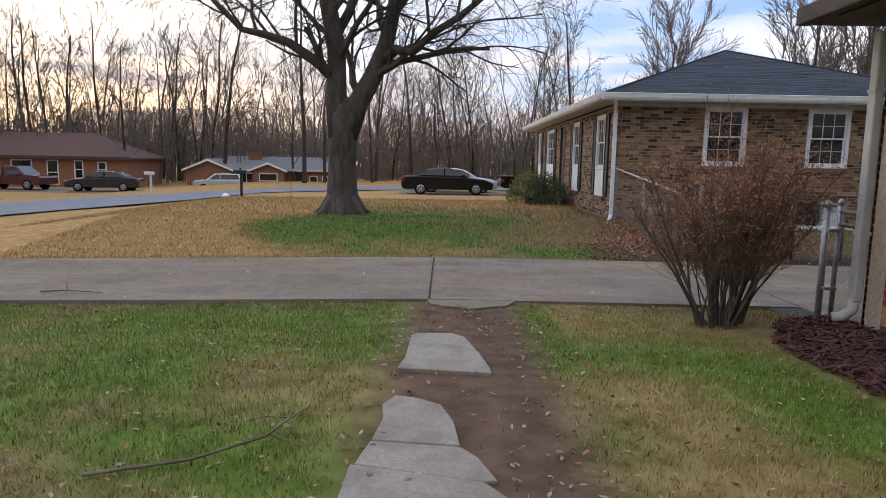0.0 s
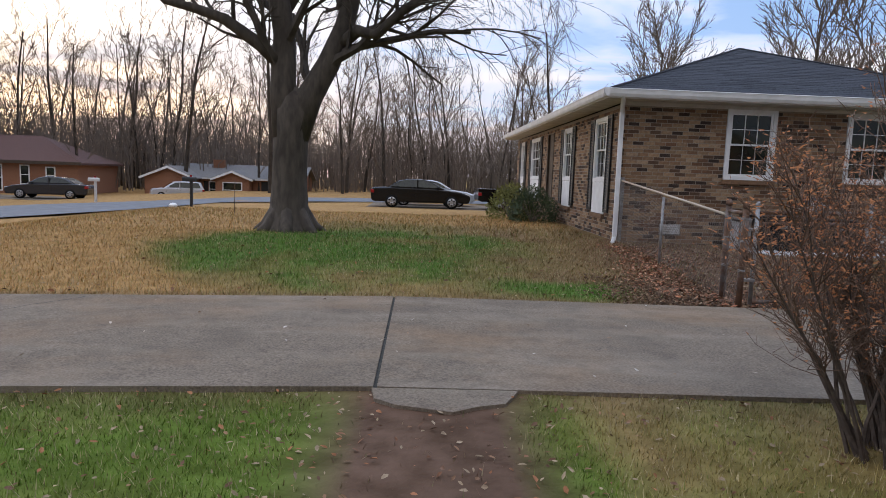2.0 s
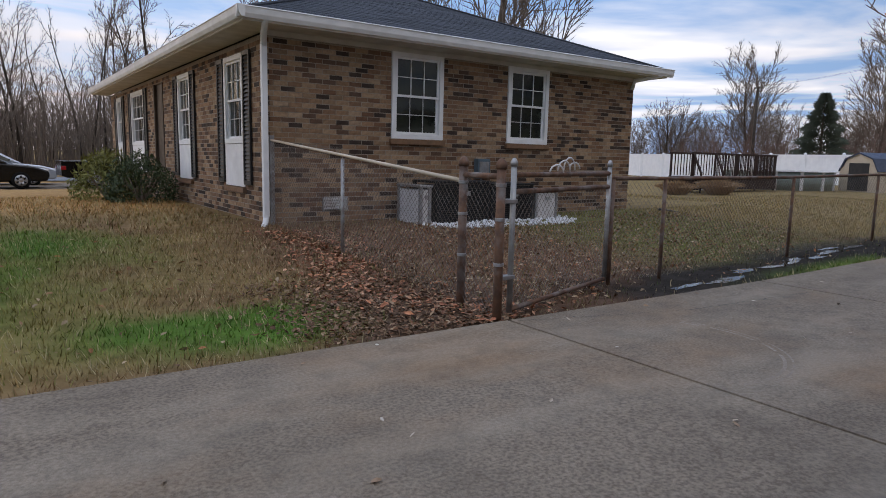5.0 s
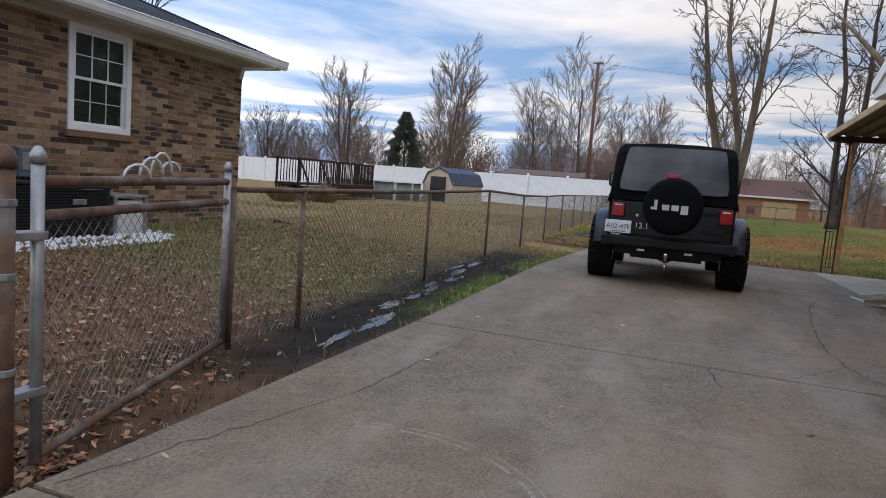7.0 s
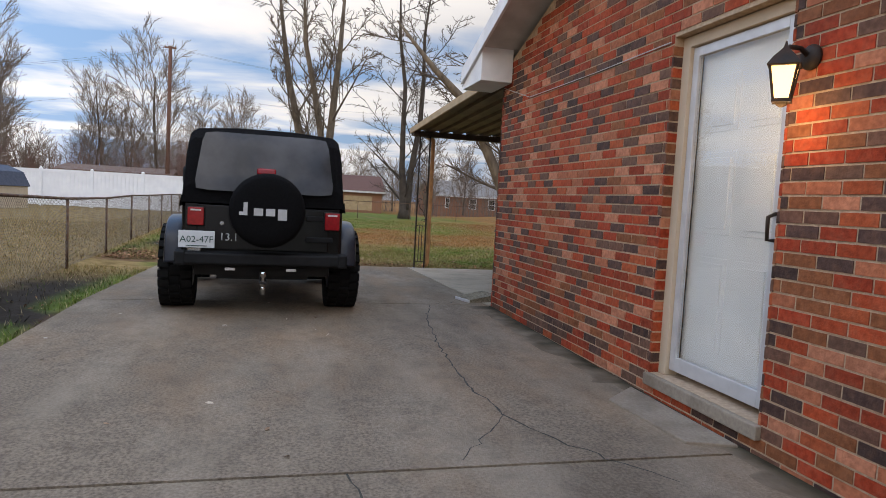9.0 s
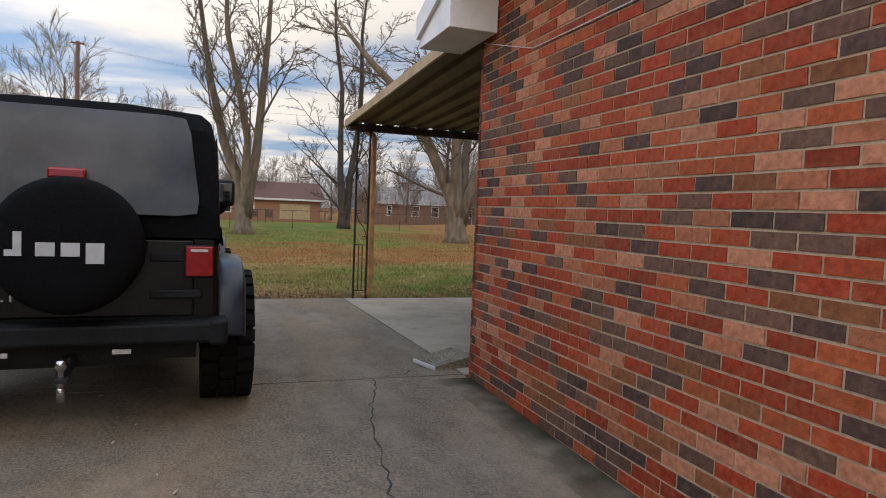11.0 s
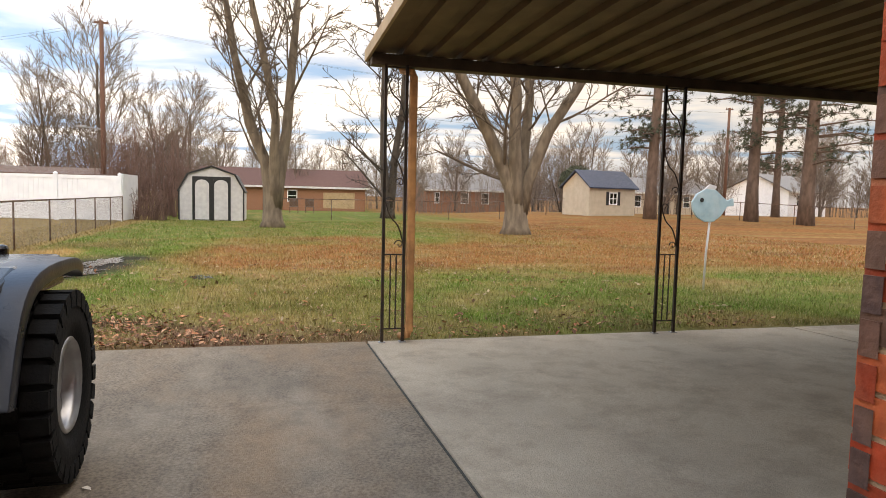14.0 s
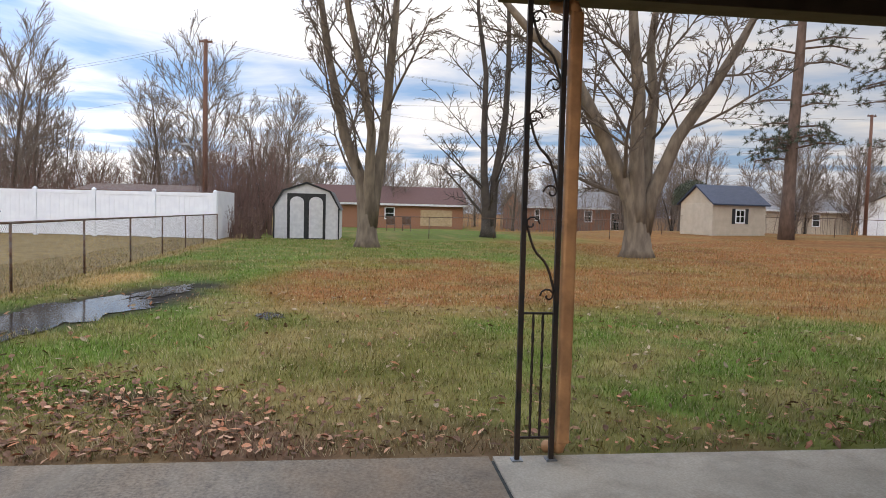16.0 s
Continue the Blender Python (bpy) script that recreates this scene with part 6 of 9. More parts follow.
# soft top: a canvas shell with bowed roof
s = Shape()
rows = []
for x, half, base, top, lean in ((-0.645, 0.735, 1.11, 1.30, 0.0), (-0.60, 0.735, 1.11, 1.50, 0.02), (-0.52, 0.735, 1.11, 1.72, 0.03), (-0.43, 0.735, 1.11, 1.815, 0.05), (0.0, 0.735, 1.12, 1.835, 0.06),
                                 (0.55, 0.735, 1.13, 1.84, 0.06), (0.70, 0.72, 1.62, 1.84, 0.06), (1.18, 0.70, 1.66, 1.81, 0.05), (1.30, 0.66, 1.70, 1.77, 0.03)):
    h = top - base
    ring = [(x, -half, base), (x, -half + 0.01, base + h * 0.35), (x, -half + 0.02 + lean * 0.2, base + h * 0.75), (x, -half + 0.035 + lean * 0.4, top - min(0.06, h * 0.3)),
            (x, -half + 0.08 + lean * 0.6, top - 0.015), (x, -0.25, top + 0.012), (x, 0.25, top + 0.012), (x, half - 0.08 - lean * 0.6, top - 0.015),
            (x, half - 0.035 - lean * 0.4, top - min(0.06, h * 0.3)), (x, half - 0.02 - lean * 0.2, base + h * 0.75), (x, half - 0.01, base + h * 0.35), (x, half, base)]
    rows.append(ring)
m = 12
s.v = [p for r in rows for p in r]
for i in range(len(rows) - 1):
    s.f += [(i * m + j, i * m + j + 1, (i + 1) * m + j + 1, (i + 1) * m + j) for j in range(m - 1)]
s.f += [tuple(range(m))]
s.f += [tuple((len(rows) - 1) * m + j for j in reversed(range(m)))]
top = part("soft_top", s, JM["canvas"], jeep, "black canvas soft top", smooth=False)
sub = top.modifiers.new("round", "BEVEL")
sub.width, sub.segments, sub.limit_method, sub.angle_limit = 0.02, 2, "ANGLE", radians(25)


def pane_on(name, quad, off, label, parent, material):
    """A slightly puckered sheet over four corners, lifted along its normal."""
    a, b, c, d = map(Vector, quad)
    nrm = (b - a).cross(d - a).normalized() * off
    s = Shape()
    nx, ny = 10, 6
    for j in range(ny + 1):
        for i in range(nx + 1):
            u, v = i / nx, j / ny
            e = min(u, 1 - u, v, 1 - v)
            uu = u
            if e < 0.02 and (u < 0.02 or u > 0.98) and (v < 0.02 or v > 0.98):
                u, v = lerp(u, 0.5, 0.03), lerp(v, 0.5, 0.05)
            p = a.lerp(b, u).lerp(d.lerp(c, u), v)
            p += nrm * (1 + 1.2 * min(1, e * 8) + 0.9 * noise.noise(Vector((uu * 5, v * 4, off * 9))))
            s.v.append(tuple(p))
    s.f = [(j * (nx + 1) + i, j * (nx + 1) + i + 1, (j + 1) * (nx + 1) + i + 1, (j + 1) * (nx + 1) + i) for j in range(ny) for i in range(nx)]
    return part(name, s, material, parent, label, smooth=True)


pane_on("rear_window", [(-0.660, 0.63, 1.225), (-0.660, -0.63, 1.225), (-0.545, -0.56, 1.765), (-0.545, 0.56, 1.765)], 0.014, "hazy clear vinyl rear window", top, JM["vinyl"])
for sg in (-1, 1):
    q = [(-0.36, sg * 0.732, 1.26), (0.42, sg * 0.732, 1.26), (0.36, sg * 0.712, 1.70), (-0.28, sg * 0.712, 1.70)]
    pane_on("side_window", q if sg < 0 else [q[1], q[0], q[3], q[2]], 0.005, "smoky clear vinyl side window", top, JM["dark_vinyl"])
    fl = part("curtain_flap", Shape().add([(-0.66, sg * 0.748, 1.07), (0.56, sg * 0.748, 1.10), (0.56, sg * 0.735, 1.17), (-0.66, sg * 0.735, 1.17), (-0.66, sg * 0.738, 1.07), (0.56, sg * 0.738, 1.10)],
              [(0, 1, 2, 3), (4, 5, 1, 0), (4, 3, 2, 5)]), JM["canvas"], top)
    # half door with its framed window
    dr = part("car_door", Shape().prism([(0.60, 0.66), (0.60, 1.10), (0.63, 1.12), (1.50, 1.12), (1.54, 1.06), (1.54, 0.66), (1.40, 0.56), (0.74, 0.56)], sg * 0.728, sg * 0.752, "y"), JM["paint"], jeep, "black door", 0.008)
    part("door_handle", Shape().box(0.66, 0.80, min(sg * 0.75, sg * 0.785), max(sg * 0.75, sg * 0.785), 0.96, 1.00), JM["plastic"], dr, bevel=0.01)
    fq = Shape()
    fr = [(0.62, 1.13), (0.72, 1.66), (1.18, 1.70), (1.50, 1.13)]
    yy = lambda z: sg * lerp(0.745, 0.69, (z - 1.13) / 0.57)
    fq.tube([(x, yy(z), z) for x, z in fr + fr[:1]], 0.022, 8)
    part("window_frame", fq, JM["plastic"], dr, smooth=True)
    gp = Shape().add([(x, yy(z), z) for x, z in fr] + [(x, yy(z) - sg * 0.006, z) for x, z in fr], [(0, 1, 2, 3), (7, 6, 5, 4), (0, 4, 5, 1), (1, 5, 6, 2), (2, 6, 7, 3), (3, 7, 4, 0)])
    part("window_pane", gp, mat("tinted car glass", (0.02, 0.024, 0.026), (0.03, 0.033, 0.036), 2, 0.05, bump=0, spec=0.8), dr, "dark tinted glass")
    mi = part("wing_mirror", Shape().box(1.22, 1.32, min(sg * 0.745, sg * 0.915), max(sg * 0.745, sg * 0.915), 1.29, 1.51), JM["plastic"], jeep, "black wing mirror", 0.035)
    part("mirror_glass", Shape().prism([(1.2195, 1.325), (1.2170, 1.325), (1.1850, 1.475), (1.2195, 1.475)], sg * 0.772, sg * 0.888, "y"), JM["mirror"], mi, "mirror glass", 0.003)
    part("mirror_arm", Shape().box(1.28, 1.42, min(sg * 0.735, sg * 0.80), max(sg * 0.735, sg * 0.80), 1.13, 1.235).tube([(1.33, sg * 0.78, 1.23), (1.29, sg * 0.82, 1.26), (1.28, sg * 0.84, 1.30)], 0.026, 8), JM["plastic"], mi, smooth=True)
    # fender flares
    for cx, front in ((0.0, False), (2.37, True)):
        s = Shape()
        arc = [(-0.56, 0.55), (-0.53, 0.78), (-0.43, 0.915), (-0.2, 0.975), (0.2, 0.975), (0.36, 0.93), (0.50, 0.78), (0.60, 0.58)]
        if front:
            arc = [(-0.62, 0.55), (-0.52, 0.78), (-0.40, 0.93), (-0.2, 1.0), (0.3, 1.0), (0.46, 0.97), (0.50, 0.93)]
        arc = [tuple(lerp(lerp(a[q], b[q], t), lerp(b[q], c[q], t), t) for q in (0, 1)) for a, b, c in
               [((arc[max(k - 1, 0)][0] * 0.5 + arc[k][0] * 0.5, arc[max(k - 1, 0)][1] * 0.5 + arc[k][1] * 0.5), arc[k],
                 (arc[min(k + 1, len(arc) - 1)][0] * 0.5 + arc[k][0] * 0.5, arc[min(k + 1, len(arc) - 1)][1] * 0.5 + arc[k][1] * 0.5)) for k in range(len(arc))] for t in (0.0, 0.33, 0.67)] + [arc[-1]]
        ii, oo, lip = sg * 0.72, sg * (0.875 if not front else 0.885), sg * 0.89
        k = len(arc)
        for x, z in arc:
            n2 = Vector((x, 0, z - 0.45)).normalized()
            s.v += [(cx + x, ii, z + 0.012), (cx + x, oo, z), (cx + x - n2.x * 0.065, lip, z - n2.z * 0.065), (cx + x - n2.x * 0.065, ii, z - n2.z * 0.05)]
        for i in range(k - 1):
            for j in range(4):
                s.f.append((4 * i + j, 4 * i + (j + 1) % 4, 4 * i + 4 + (j + 1) % 4, 4 * i + 4 + j))
        s.f += [(0, 1, 2, 3), (4 * k - 1, 4 * k - 2, 4 * k - 3, 4 * k - 4)]
        part("fender_flare", s, JM["flare"], jeep, "scuffed blue-grey wheel flare", 0.014).data.polygons.foreach_set("use_smooth", [len(f) == 4 for f in s.f])
        if front:
            part("fender", Shape().prism([(cx - 0.62, 0.58), (cx - 0.40, 0.95), (cx - 0.2, 1.0), (cx + 0.45, 1.0), (cx + 0.5, 0.9), (cx + 0.5, 0.85), (cx - 0.35, 0.85), (cx - 0.55, 0.58)], sg * 0.45, sg * 0.80, "y"), JM["paint"], jeep, "black front wing", 0.02)
    part("side_step", Shape().tube([(0.50, sg * 0.80, 0.47), (1.80, sg * 0.80, 0.47)], 0.04, 10), JM["plastic"], jeep, smooth=True)
part("windscreen_frame", Shape().add([(1.62, -0.70, 1.12), (1.62, 0.70, 1.12), (1.30, 0.64, 1.74), (1.30, -0.64, 1.74), (1.66, -0.70, 1.12), (1.66, 0.70, 1.12), (1.34, 0.64, 1.76), (1.34, -0.64, 1.76)],
     [(0, 1, 2, 3), (7, 6, 5, 4), (0, 4, 5, 1), (1, 5, 6, 2), (2, 6, 7, 3), (3, 7, 4, 0)]), mat("windscreen", (0.02, 0.022, 0.024), (0.03, 0.03, 0.033), 2, 0.06, bump=0), jeep, "dark windscreen")
R_T, W_T = 0.405, 0.29


def wheel(cx, cy, sg):
    o = part("wheel", Shape().turned([(0.10, -0.03), (0.19, -0.03), (0.19, 0.02), (0.10, 0.02)], 24, "y", (cx, cy, R_T)), JM["under"], jeep)
    h = W_T / 2
    prof = [(0.205, -h + 0.02), (0.27, -h), (0.34, -h), (0.376, -h + 0.02), (0.385, -h + 0.05), (0.385, h - 0.05), (0.376, h - 0.02), (0.34, h), (0.27, h), (0.205, h - 0.02)]
    ty = part("tyre", Shape().turned(prof, 44, "y", (cx, cy, R_T), True), JM["tyre"], o, "black mud tyre", smooth=True)
    tb = Shape()
    n = 26
    for i in range(n):
        for row, (y0, y1, ph) in enumerate(((-h - 0.004, -0.055, 0.0), (-0.045, 0.045, 0.5), (0.055, h + 0.004, 0.0))):
            a = (i + ph) * 2 * math.pi / n
            w = 0.068 if row != 1 else 0.052
            m = Matrix.Translation((cx, cy, R_T)) @ Matrix.Rotation(a, 4, "Y")
            tb.box(-w / 2, w / 2, y0, y1, 0.372, R_T + 0.001, m)
            if row != 1:
                ys = (-h - 0.006, -h + 0.03) if row == 0 else (h - 0.03, h + 0.006)
                tb.box(-w / 2, w / 2, ys[0], ys[1], 0.335, 0.385, m)
    part("tread", tb, JM["tyre"], ty)["kind"] = "stuff"
    rp = [(0.208, -sg * 0.13), (0.208, sg * 0.125), (0.195, sg * 0.135), (0.18, sg * 0.10), (0.165, sg * 0.045), (0.09, sg * 0.035), (0.06, sg * 0.05), (0.05, sg * 0.085), (0.02, sg * 0.09)]
    ri = part("rim", Shape().turned(rp, 32, "y", (cx, cy, R_T)), JM["rim"], o, "bare alloy rim", smooth=True)
    for i in range(5):
        a = i * 2 * math.pi / 5
        m = Matrix.Translation((cx, cy, R_T)) @ Matrix.Rotation(a, 4, "Y")
        part("spoke", Shape().box(-0.032, 0.032, min(sg * 0.03, sg * 0.07), max(sg * 0.03, sg * 0.07), 0.05, 0.185, m), JM["rim"], ri, bevel=0.008)


for cx in (0.0, 2.37):
    for sg in (-1, 1):
        wheel(cx, sg * 0.80, sg)


# the body sits low on its springs
for ob in jeep.children:
    if ob.name.split(".")[0] not in ("wheel", "axle", "differential"):
        ob.matrix_basis = Matrix.Translation((0, 0, -0.068)) @ ob.matrix_basis


# ---- the other parked cars ----
def sedan(name, label, at, paint, length=5.05, pickup=False, suv=False):
    """A road car seen from afar: shaped body, glasshouse, wheels and lamps; x runs towards its nose."""
    o = thing(name, label, "car", "parked cars", at=at)
    L, h = length, length / 2
    if pickup:
        low = [(-h, 0.5), (-h, 1.08), (0.05 * L, 1.08), (0.05 * L, 1.10), (0.30 * L, 1.10), (h - 0.1, 1.02), (h, 0.9), (h, 0.45), (h - 0.3, 0.38), (-h + 0.2, 0.42)]
        cab = [(-0.06 * L, 1.06), (-0.045 * L, 1.66), (0.0, 1.72), (0.14 * L, 1.70), (0.27 * L, 1.08)]
    elif suv:
        low = [(-h, 0.5), (-h, 0.95), (0.25 * L, 0.98), (h - 0.15, 0.88), (h, 0.7), (h, 0.35), (-h + 0.1, 0.35)]
        cab = [(-h + 0.06, 0.93), (-h + 0.25, 1.45), (-0.1 * L, 1.52), (0.08 * L, 1.46), (0.27 * L, 0.95)]
    else:
        low = [(-h + 0.02, 0.40), (-h, 0.75), (-h + 0.08, 0.98), (-0.30 * L, 1.03), (0.17 * L, 0.99), (0.40 * L, 0.86), (h - 0.04, 0.70), (h, 0.5), (h - 0.1, 0.30), (-h + 0.15, 0.30)]
        cab = [(-0.34 * L, 1.00), (-0.22 * L, 1.36), (-0.13 * L, 1.45), (0.02 * L, 1.46), (0.10 * L, 1.38), (0.24 * L, 0.97)]
    w = 0.90
    part("body", Shape().prism(low, -w, w, "y"), paint, o, bevel=0.06)
    inset = Shape()
    n = len(cab)
    inset.add([(x, -w + 0.06 + (z - 1.0) * 0.32, z) for x, z in cab] + [(x, w - 0.06 - (z - 1.0) * 0.32, z) for x, z in cab],
              [(i, (i + 1) % n, n + (i + 1) % n, n + i) for i in range(n)] + [tuple(reversed(range(n))), tuple(range(n, 2 * n))])
    cabin = part("cabin", inset, paint, o, bevel=0.05)
    gl = M["pane"]
    for sg in (-1, 1):
        c = Vector((sum(p[0] for p in cab) / n, 0, 1.2))
        q = [((x - c.x) * 0.84 + c.x, sg * (w - 0.045 - (z - 1.0) * 0.32), (z - 1.2) * 0.74 + 1.22) for x, z in cab]
        half = len(q)
        part("side_window", Shape().add(q + [(x, y - sg * 0.03, z) for x, y, z in q], [tuple(range(half)), tuple(reversed(range(half, 2 * half)))] + [(i, (i + 1) % half, half + (i + 1) % half, half + i) for i in range(half)]), gl, cabin)
        part("door_pillar", Shape().box(-0.04 * L, -0.04 * L + 0.06, min(sg * (w - 0.1), sg * (w - 0.02)), max(sg * (w - 0.1), sg * (w - 0.02)), 1.0, 1.42), paint, cabin)
    (xa, za), (xb, zb) = cab[-1], cab[-2]
    part("windscreen", Shape().add([(xa + 0.01, -0.76, za + 0.02), (xa + 0.01, 0.76, za + 0.02), (xb + 0.03, 0.66, zb), (xb + 0.03, -0.66, zb)], [(0, 1, 2, 3)]), gl, cabin)
    (xa, za), (xb, zb) = cab[0], cab[1]
    part("rear_window", Shape().add([(xa - 0.02, -0.76, za + 0.04), (xa - 0.02, 0.76, za + 0.04), (xb - 0.04, 0.66, zb), (xb - 0.04, -0.66, zb)], [(0, 1, 2, 3)]), gl, cabin)
    r = 0.38 if pickup else 0.33
    for x in (-0.29 * L, 0.31 * L):
        for sg in (-1, 1):
            wh = part("wheel", Shape().turned([(0.2, -0.1), (r - 0.02, -0.11), (r, -0.08), (r, 0.08), (r - 0.02, 0.11), (0.2, 0.1)], 24, "y", (x, sg * (w - 0.09), r)), JM["tyre"], o, smooth=True)
            ri = part("rim", Shape().turned([(r * 0.66, 0), (r * 0.64, sg * 0.02), (r * 0.3, sg * -0.01), (0.05, sg * 0.015)], 20, "y", (x, sg * (w + 0.012), r)), JM["rim"], wh, smooth=True)
            for k in range(6):
                m = Matrix.Translation((x, sg * (w + 0.025), r)) @ Matrix.Rotation(k * math.pi / 3, 4, "Y")
                part("spoke_gap", Shape().box(-0.03, 0.03, -0.004, 0.004, r * 0.28, r * 0.56, m), JM["under"], ri)
    for sg in (-1, 1):
        part("headlight", Shape().box(h - 0.22, h - 0.02, min(sg * 0.55, sg * 0.86), max(sg * 0.55, sg * 0.86), 0.62, 0.76), JM["clear"], o, "clear headlight", 0.03)
        part("tail_lamp", Shape().box(-h - 0.01, -h + 0.18, min(sg * 0.58, sg * 0.91), max(sg * 0.58, sg * 0.91), 0.72, 0.90), JM["lens"], o, "red tail lamp", 0.03)
        part("door_seam", Shape().box(-0.05 * L, -0.05 * L + 0.012, min(sg * w, sg * (w + 0.004)), max(sg * w, sg * (w + 0.004)), 0.42, 0.96), JM["under"], o)
        part("wing_mirror", Shape().box(0.16 * L, 0.16 * L + 0.1, min(sg * 0.92, sg * 1.08), max(sg * 0.92, sg * 1.08), 0.98, 1.12), paint, o, bevel=0.03)
    return o


black = JM["paint"]
maroon = mat("dark red car paint", (0.075, 0.008, 0.014), (0.06, 0.006, 0.012), 3, 0.25, bump=0, coat=0.7)
silver = mat("silver car paint", (0.5, 0.52, 0.55), (0.44, 0.46, 0.5), 3, 0.3, metal=0.3, bump=0, coat=0.6)
navy = mat("very dark blue car paint", (0.012, 0.015, 0.024), (0.009, 0.011, 0.018), 3, 0.22, bump=0, coat=0.7)
sedan("sedan_car", "black saloon car parked on the far driveway", Matrix.Translation((0.12, 36.2, ground_z(0.45, 36.2) + 0.03)) @ pose(0, 0, 0, 0, 0, 2), black)
sedan("sedan_car", "silver car parked behind the black saloon", Matrix.Translation((0.6, 39.2, ground_z(0.6, 39.2) + 0.03)) @ pose(0, 0, 0, 0, 0, 4), silver)
sedan("pickup_truck", "black pickup truck parked beside the tan house", Matrix.Translation((5.75, 36.6, ground_z(5.75, 36.6) + 0.03)) @ pose(0, 0, 0, 0, 0, 2), black, 5.4, pickup=True)
sedan("sedan_car", "dark blue saloon car parked across the road", Matrix.Translation((-24.3, 46.5, -1.2)) @ pose(0, 0, 0, 0, 0, 187), navy)
sedan("pickup_truck", "dark red pickup truck parked before a brick house", Matrix.Translation((-31.2, 47.0, -1.2)) @ pose(0, 0, 0, 0, 0, -8), maroon, 5.6, pickup=True)
sedan("family_car", "silver family car parked at a small brick house", Matrix.Translation((-19.6, 56.0, -1.5)) @ pose(0, 0, 0, 0, 0, 205), silver, 4.0, suv=True)
structure("far_drive", Shape().box(-2.6, 9.5, 34.6, 40.8, -0.75, ground_z(0.4, 36.2) + 0.03), M["concrete"], "concrete drive with parked cars", "driveway")
structure("far_drive_west", Shape().box(-36, -20, 44.5, 49.5, -1.5, -1.2), M["concrete"], "concrete drive across the road", "driveway")


# ---- houses and sheds further off ----
def ranch(name, label, at, w, d, wall_h, ridge_h, wall_mat, roof_mat, openings=(), hip=False, gables=(), base=0.0, over=0.4, chimney=None):
    """A low house: x along its front, y = 0 at the front wall, which looks towards -y."""
    o = thing(name, label, "house", "houses of the neighbourhood", at=at)
    part("wall", Shape().box(0, w, 0, d, -0.6, wall_h) if hip else
         Shape().box(0, w, 0, d, -0.6, wall_h).prism([(0, wall_h), (d, wall_h), (d / 2, ridge_h - 0.1)], 0.02, w - 0.02, "x"), wall_mat, o)
    e = wall_h
    r = Shape()
    if hip:
        k = d / 2
        a, b, c, q = (-over, -over, e), (w + over, -over, e), (w + over, d + over, e), (-over, d + over, e)
        p, s2 = (k, d / 2, ridge_h), (w - k, d / 2, ridge_h)
        r.add([a, b, c, q, p, s2, *[(x, y, z - 0.16) for x, y, z in (a, b, c, q)]], [(0, 1, 5, 4), (1, 2, 5), (2, 3, 4, 5), (3, 0, 4), (0, 6, 7, 1), (1, 7, 8, 2), (2, 8, 9, 3), (3, 9, 6, 0), (6, 9, 8, 7)])
    else:
        t = 0.14
        sl = (ridge_h - e) / (d / 2)
        z0 = e - over * sl
        r.prism([(-over, z0), (d / 2, ridge_h), (d + over, z0), (d + over, z0 + t), (d / 2, ridge_h + t), (-over, z0 + t)], -over, w + over, "x")
    roof = part("roof", r, roof_mat, o)
    part("fascia", Shape().box(-over, w + over, -over - 0.03, -over, e - (0.18 if hip else over * (ridge_h - e) / (d / 2)), e + 0.06 if hip else e + 0.02), M["soffit"] if not hip else M["brown_metal"], o)
    for gx0, gx1, depth in gables:
        m2 = 0.5 * (gx0 + gx1)
        gh = wall_h + 0.38 * (gx1 - gx0) / 2 * 1.1
        part("gable_wall", Shape().prism([(gx0, -0.6), (gx1, -0.6), (gx1, wall_h), (m2, gh - 0.1), (gx0, wall_h)], -depth, 0.0, "y"), wall_mat, o)
        part("gable_roof", Shape().prism([(gx0 - 0.35, wall_h - 0.14), (m2, gh), (gx1 + 0.35, wall_h - 0.14), (gx1 + 0.35, wall_h - 0.02), (m2, gh + 0.13), (gx0 - 0.35, wall_h - 0.02)], -depth - 0.3, d / 2, "y"), roof_mat, o)
        part("gable_trim", Shape().prism([(gx0 - 0.36, wall_h - 0.22), (m2, gh - 0.1), (gx1 + 0.36, wall_h - 0.22), (gx1 + 0.36, wall_h - 0.04), (m2, gh + 0.1), (gx0 - 0.36, wall_h - 0.04)], -depth - 0.34, -depth - 0.30, "y"), M["white"], o, "white gable boards")
    for x0, x1, z0, z1, kind, dep in openings:
        y = -dep
        if kind == "door":
            part("door", Shape().box(x0, x1, y - 0.04, y + 0.05, z0, z1), M["shutter"], o, "dark door")
            continue
        if kind == "boards":
            part("boarded_opening", Shape().box(x0, x1, y - 0.04, y + 0.05, z0, z1), M["tan_fascia"], o, "tan boarded opening")
            continue
        win = part("window", Shape().box(x0, x1, y - 0.03, y + 0.04, z0, z0 + 0.09).box(x0, x1, y - 0.03, y + 0.04, z1 - 0.09, z1).box(x0, x0 + 0.09, y - 0.03, y + 0.04, z0 + 0.09, z1 - 0.09)
                   .box(x1 - 0.09, x1, y - 0.03, y + 0.04, z0 + 0.09, z1 - 0.09).box(x0 + 0.09, x1 - 0.09, y - 0.025, y + 0.04, (z0 + z1) / 2 - 0.03, (z0 + z1) / 2 + 0.03), M["white"], o, "white window frame")
        part("pane", Shape().box(x0 + 0.09, x1 - 0.09, y - 0.01, y + 0.03, z0 + 0.09, z1 - 0.09), M["pane"], win)
        if kind == "shuttered":
            for q in (x0 - 0.42, x1 + 0.04):
                part("shutter", Shape().box(q, q + 0.38, y - 0.035, y + 0.03, z0, z1), M["shutter"], o, "black shutter")
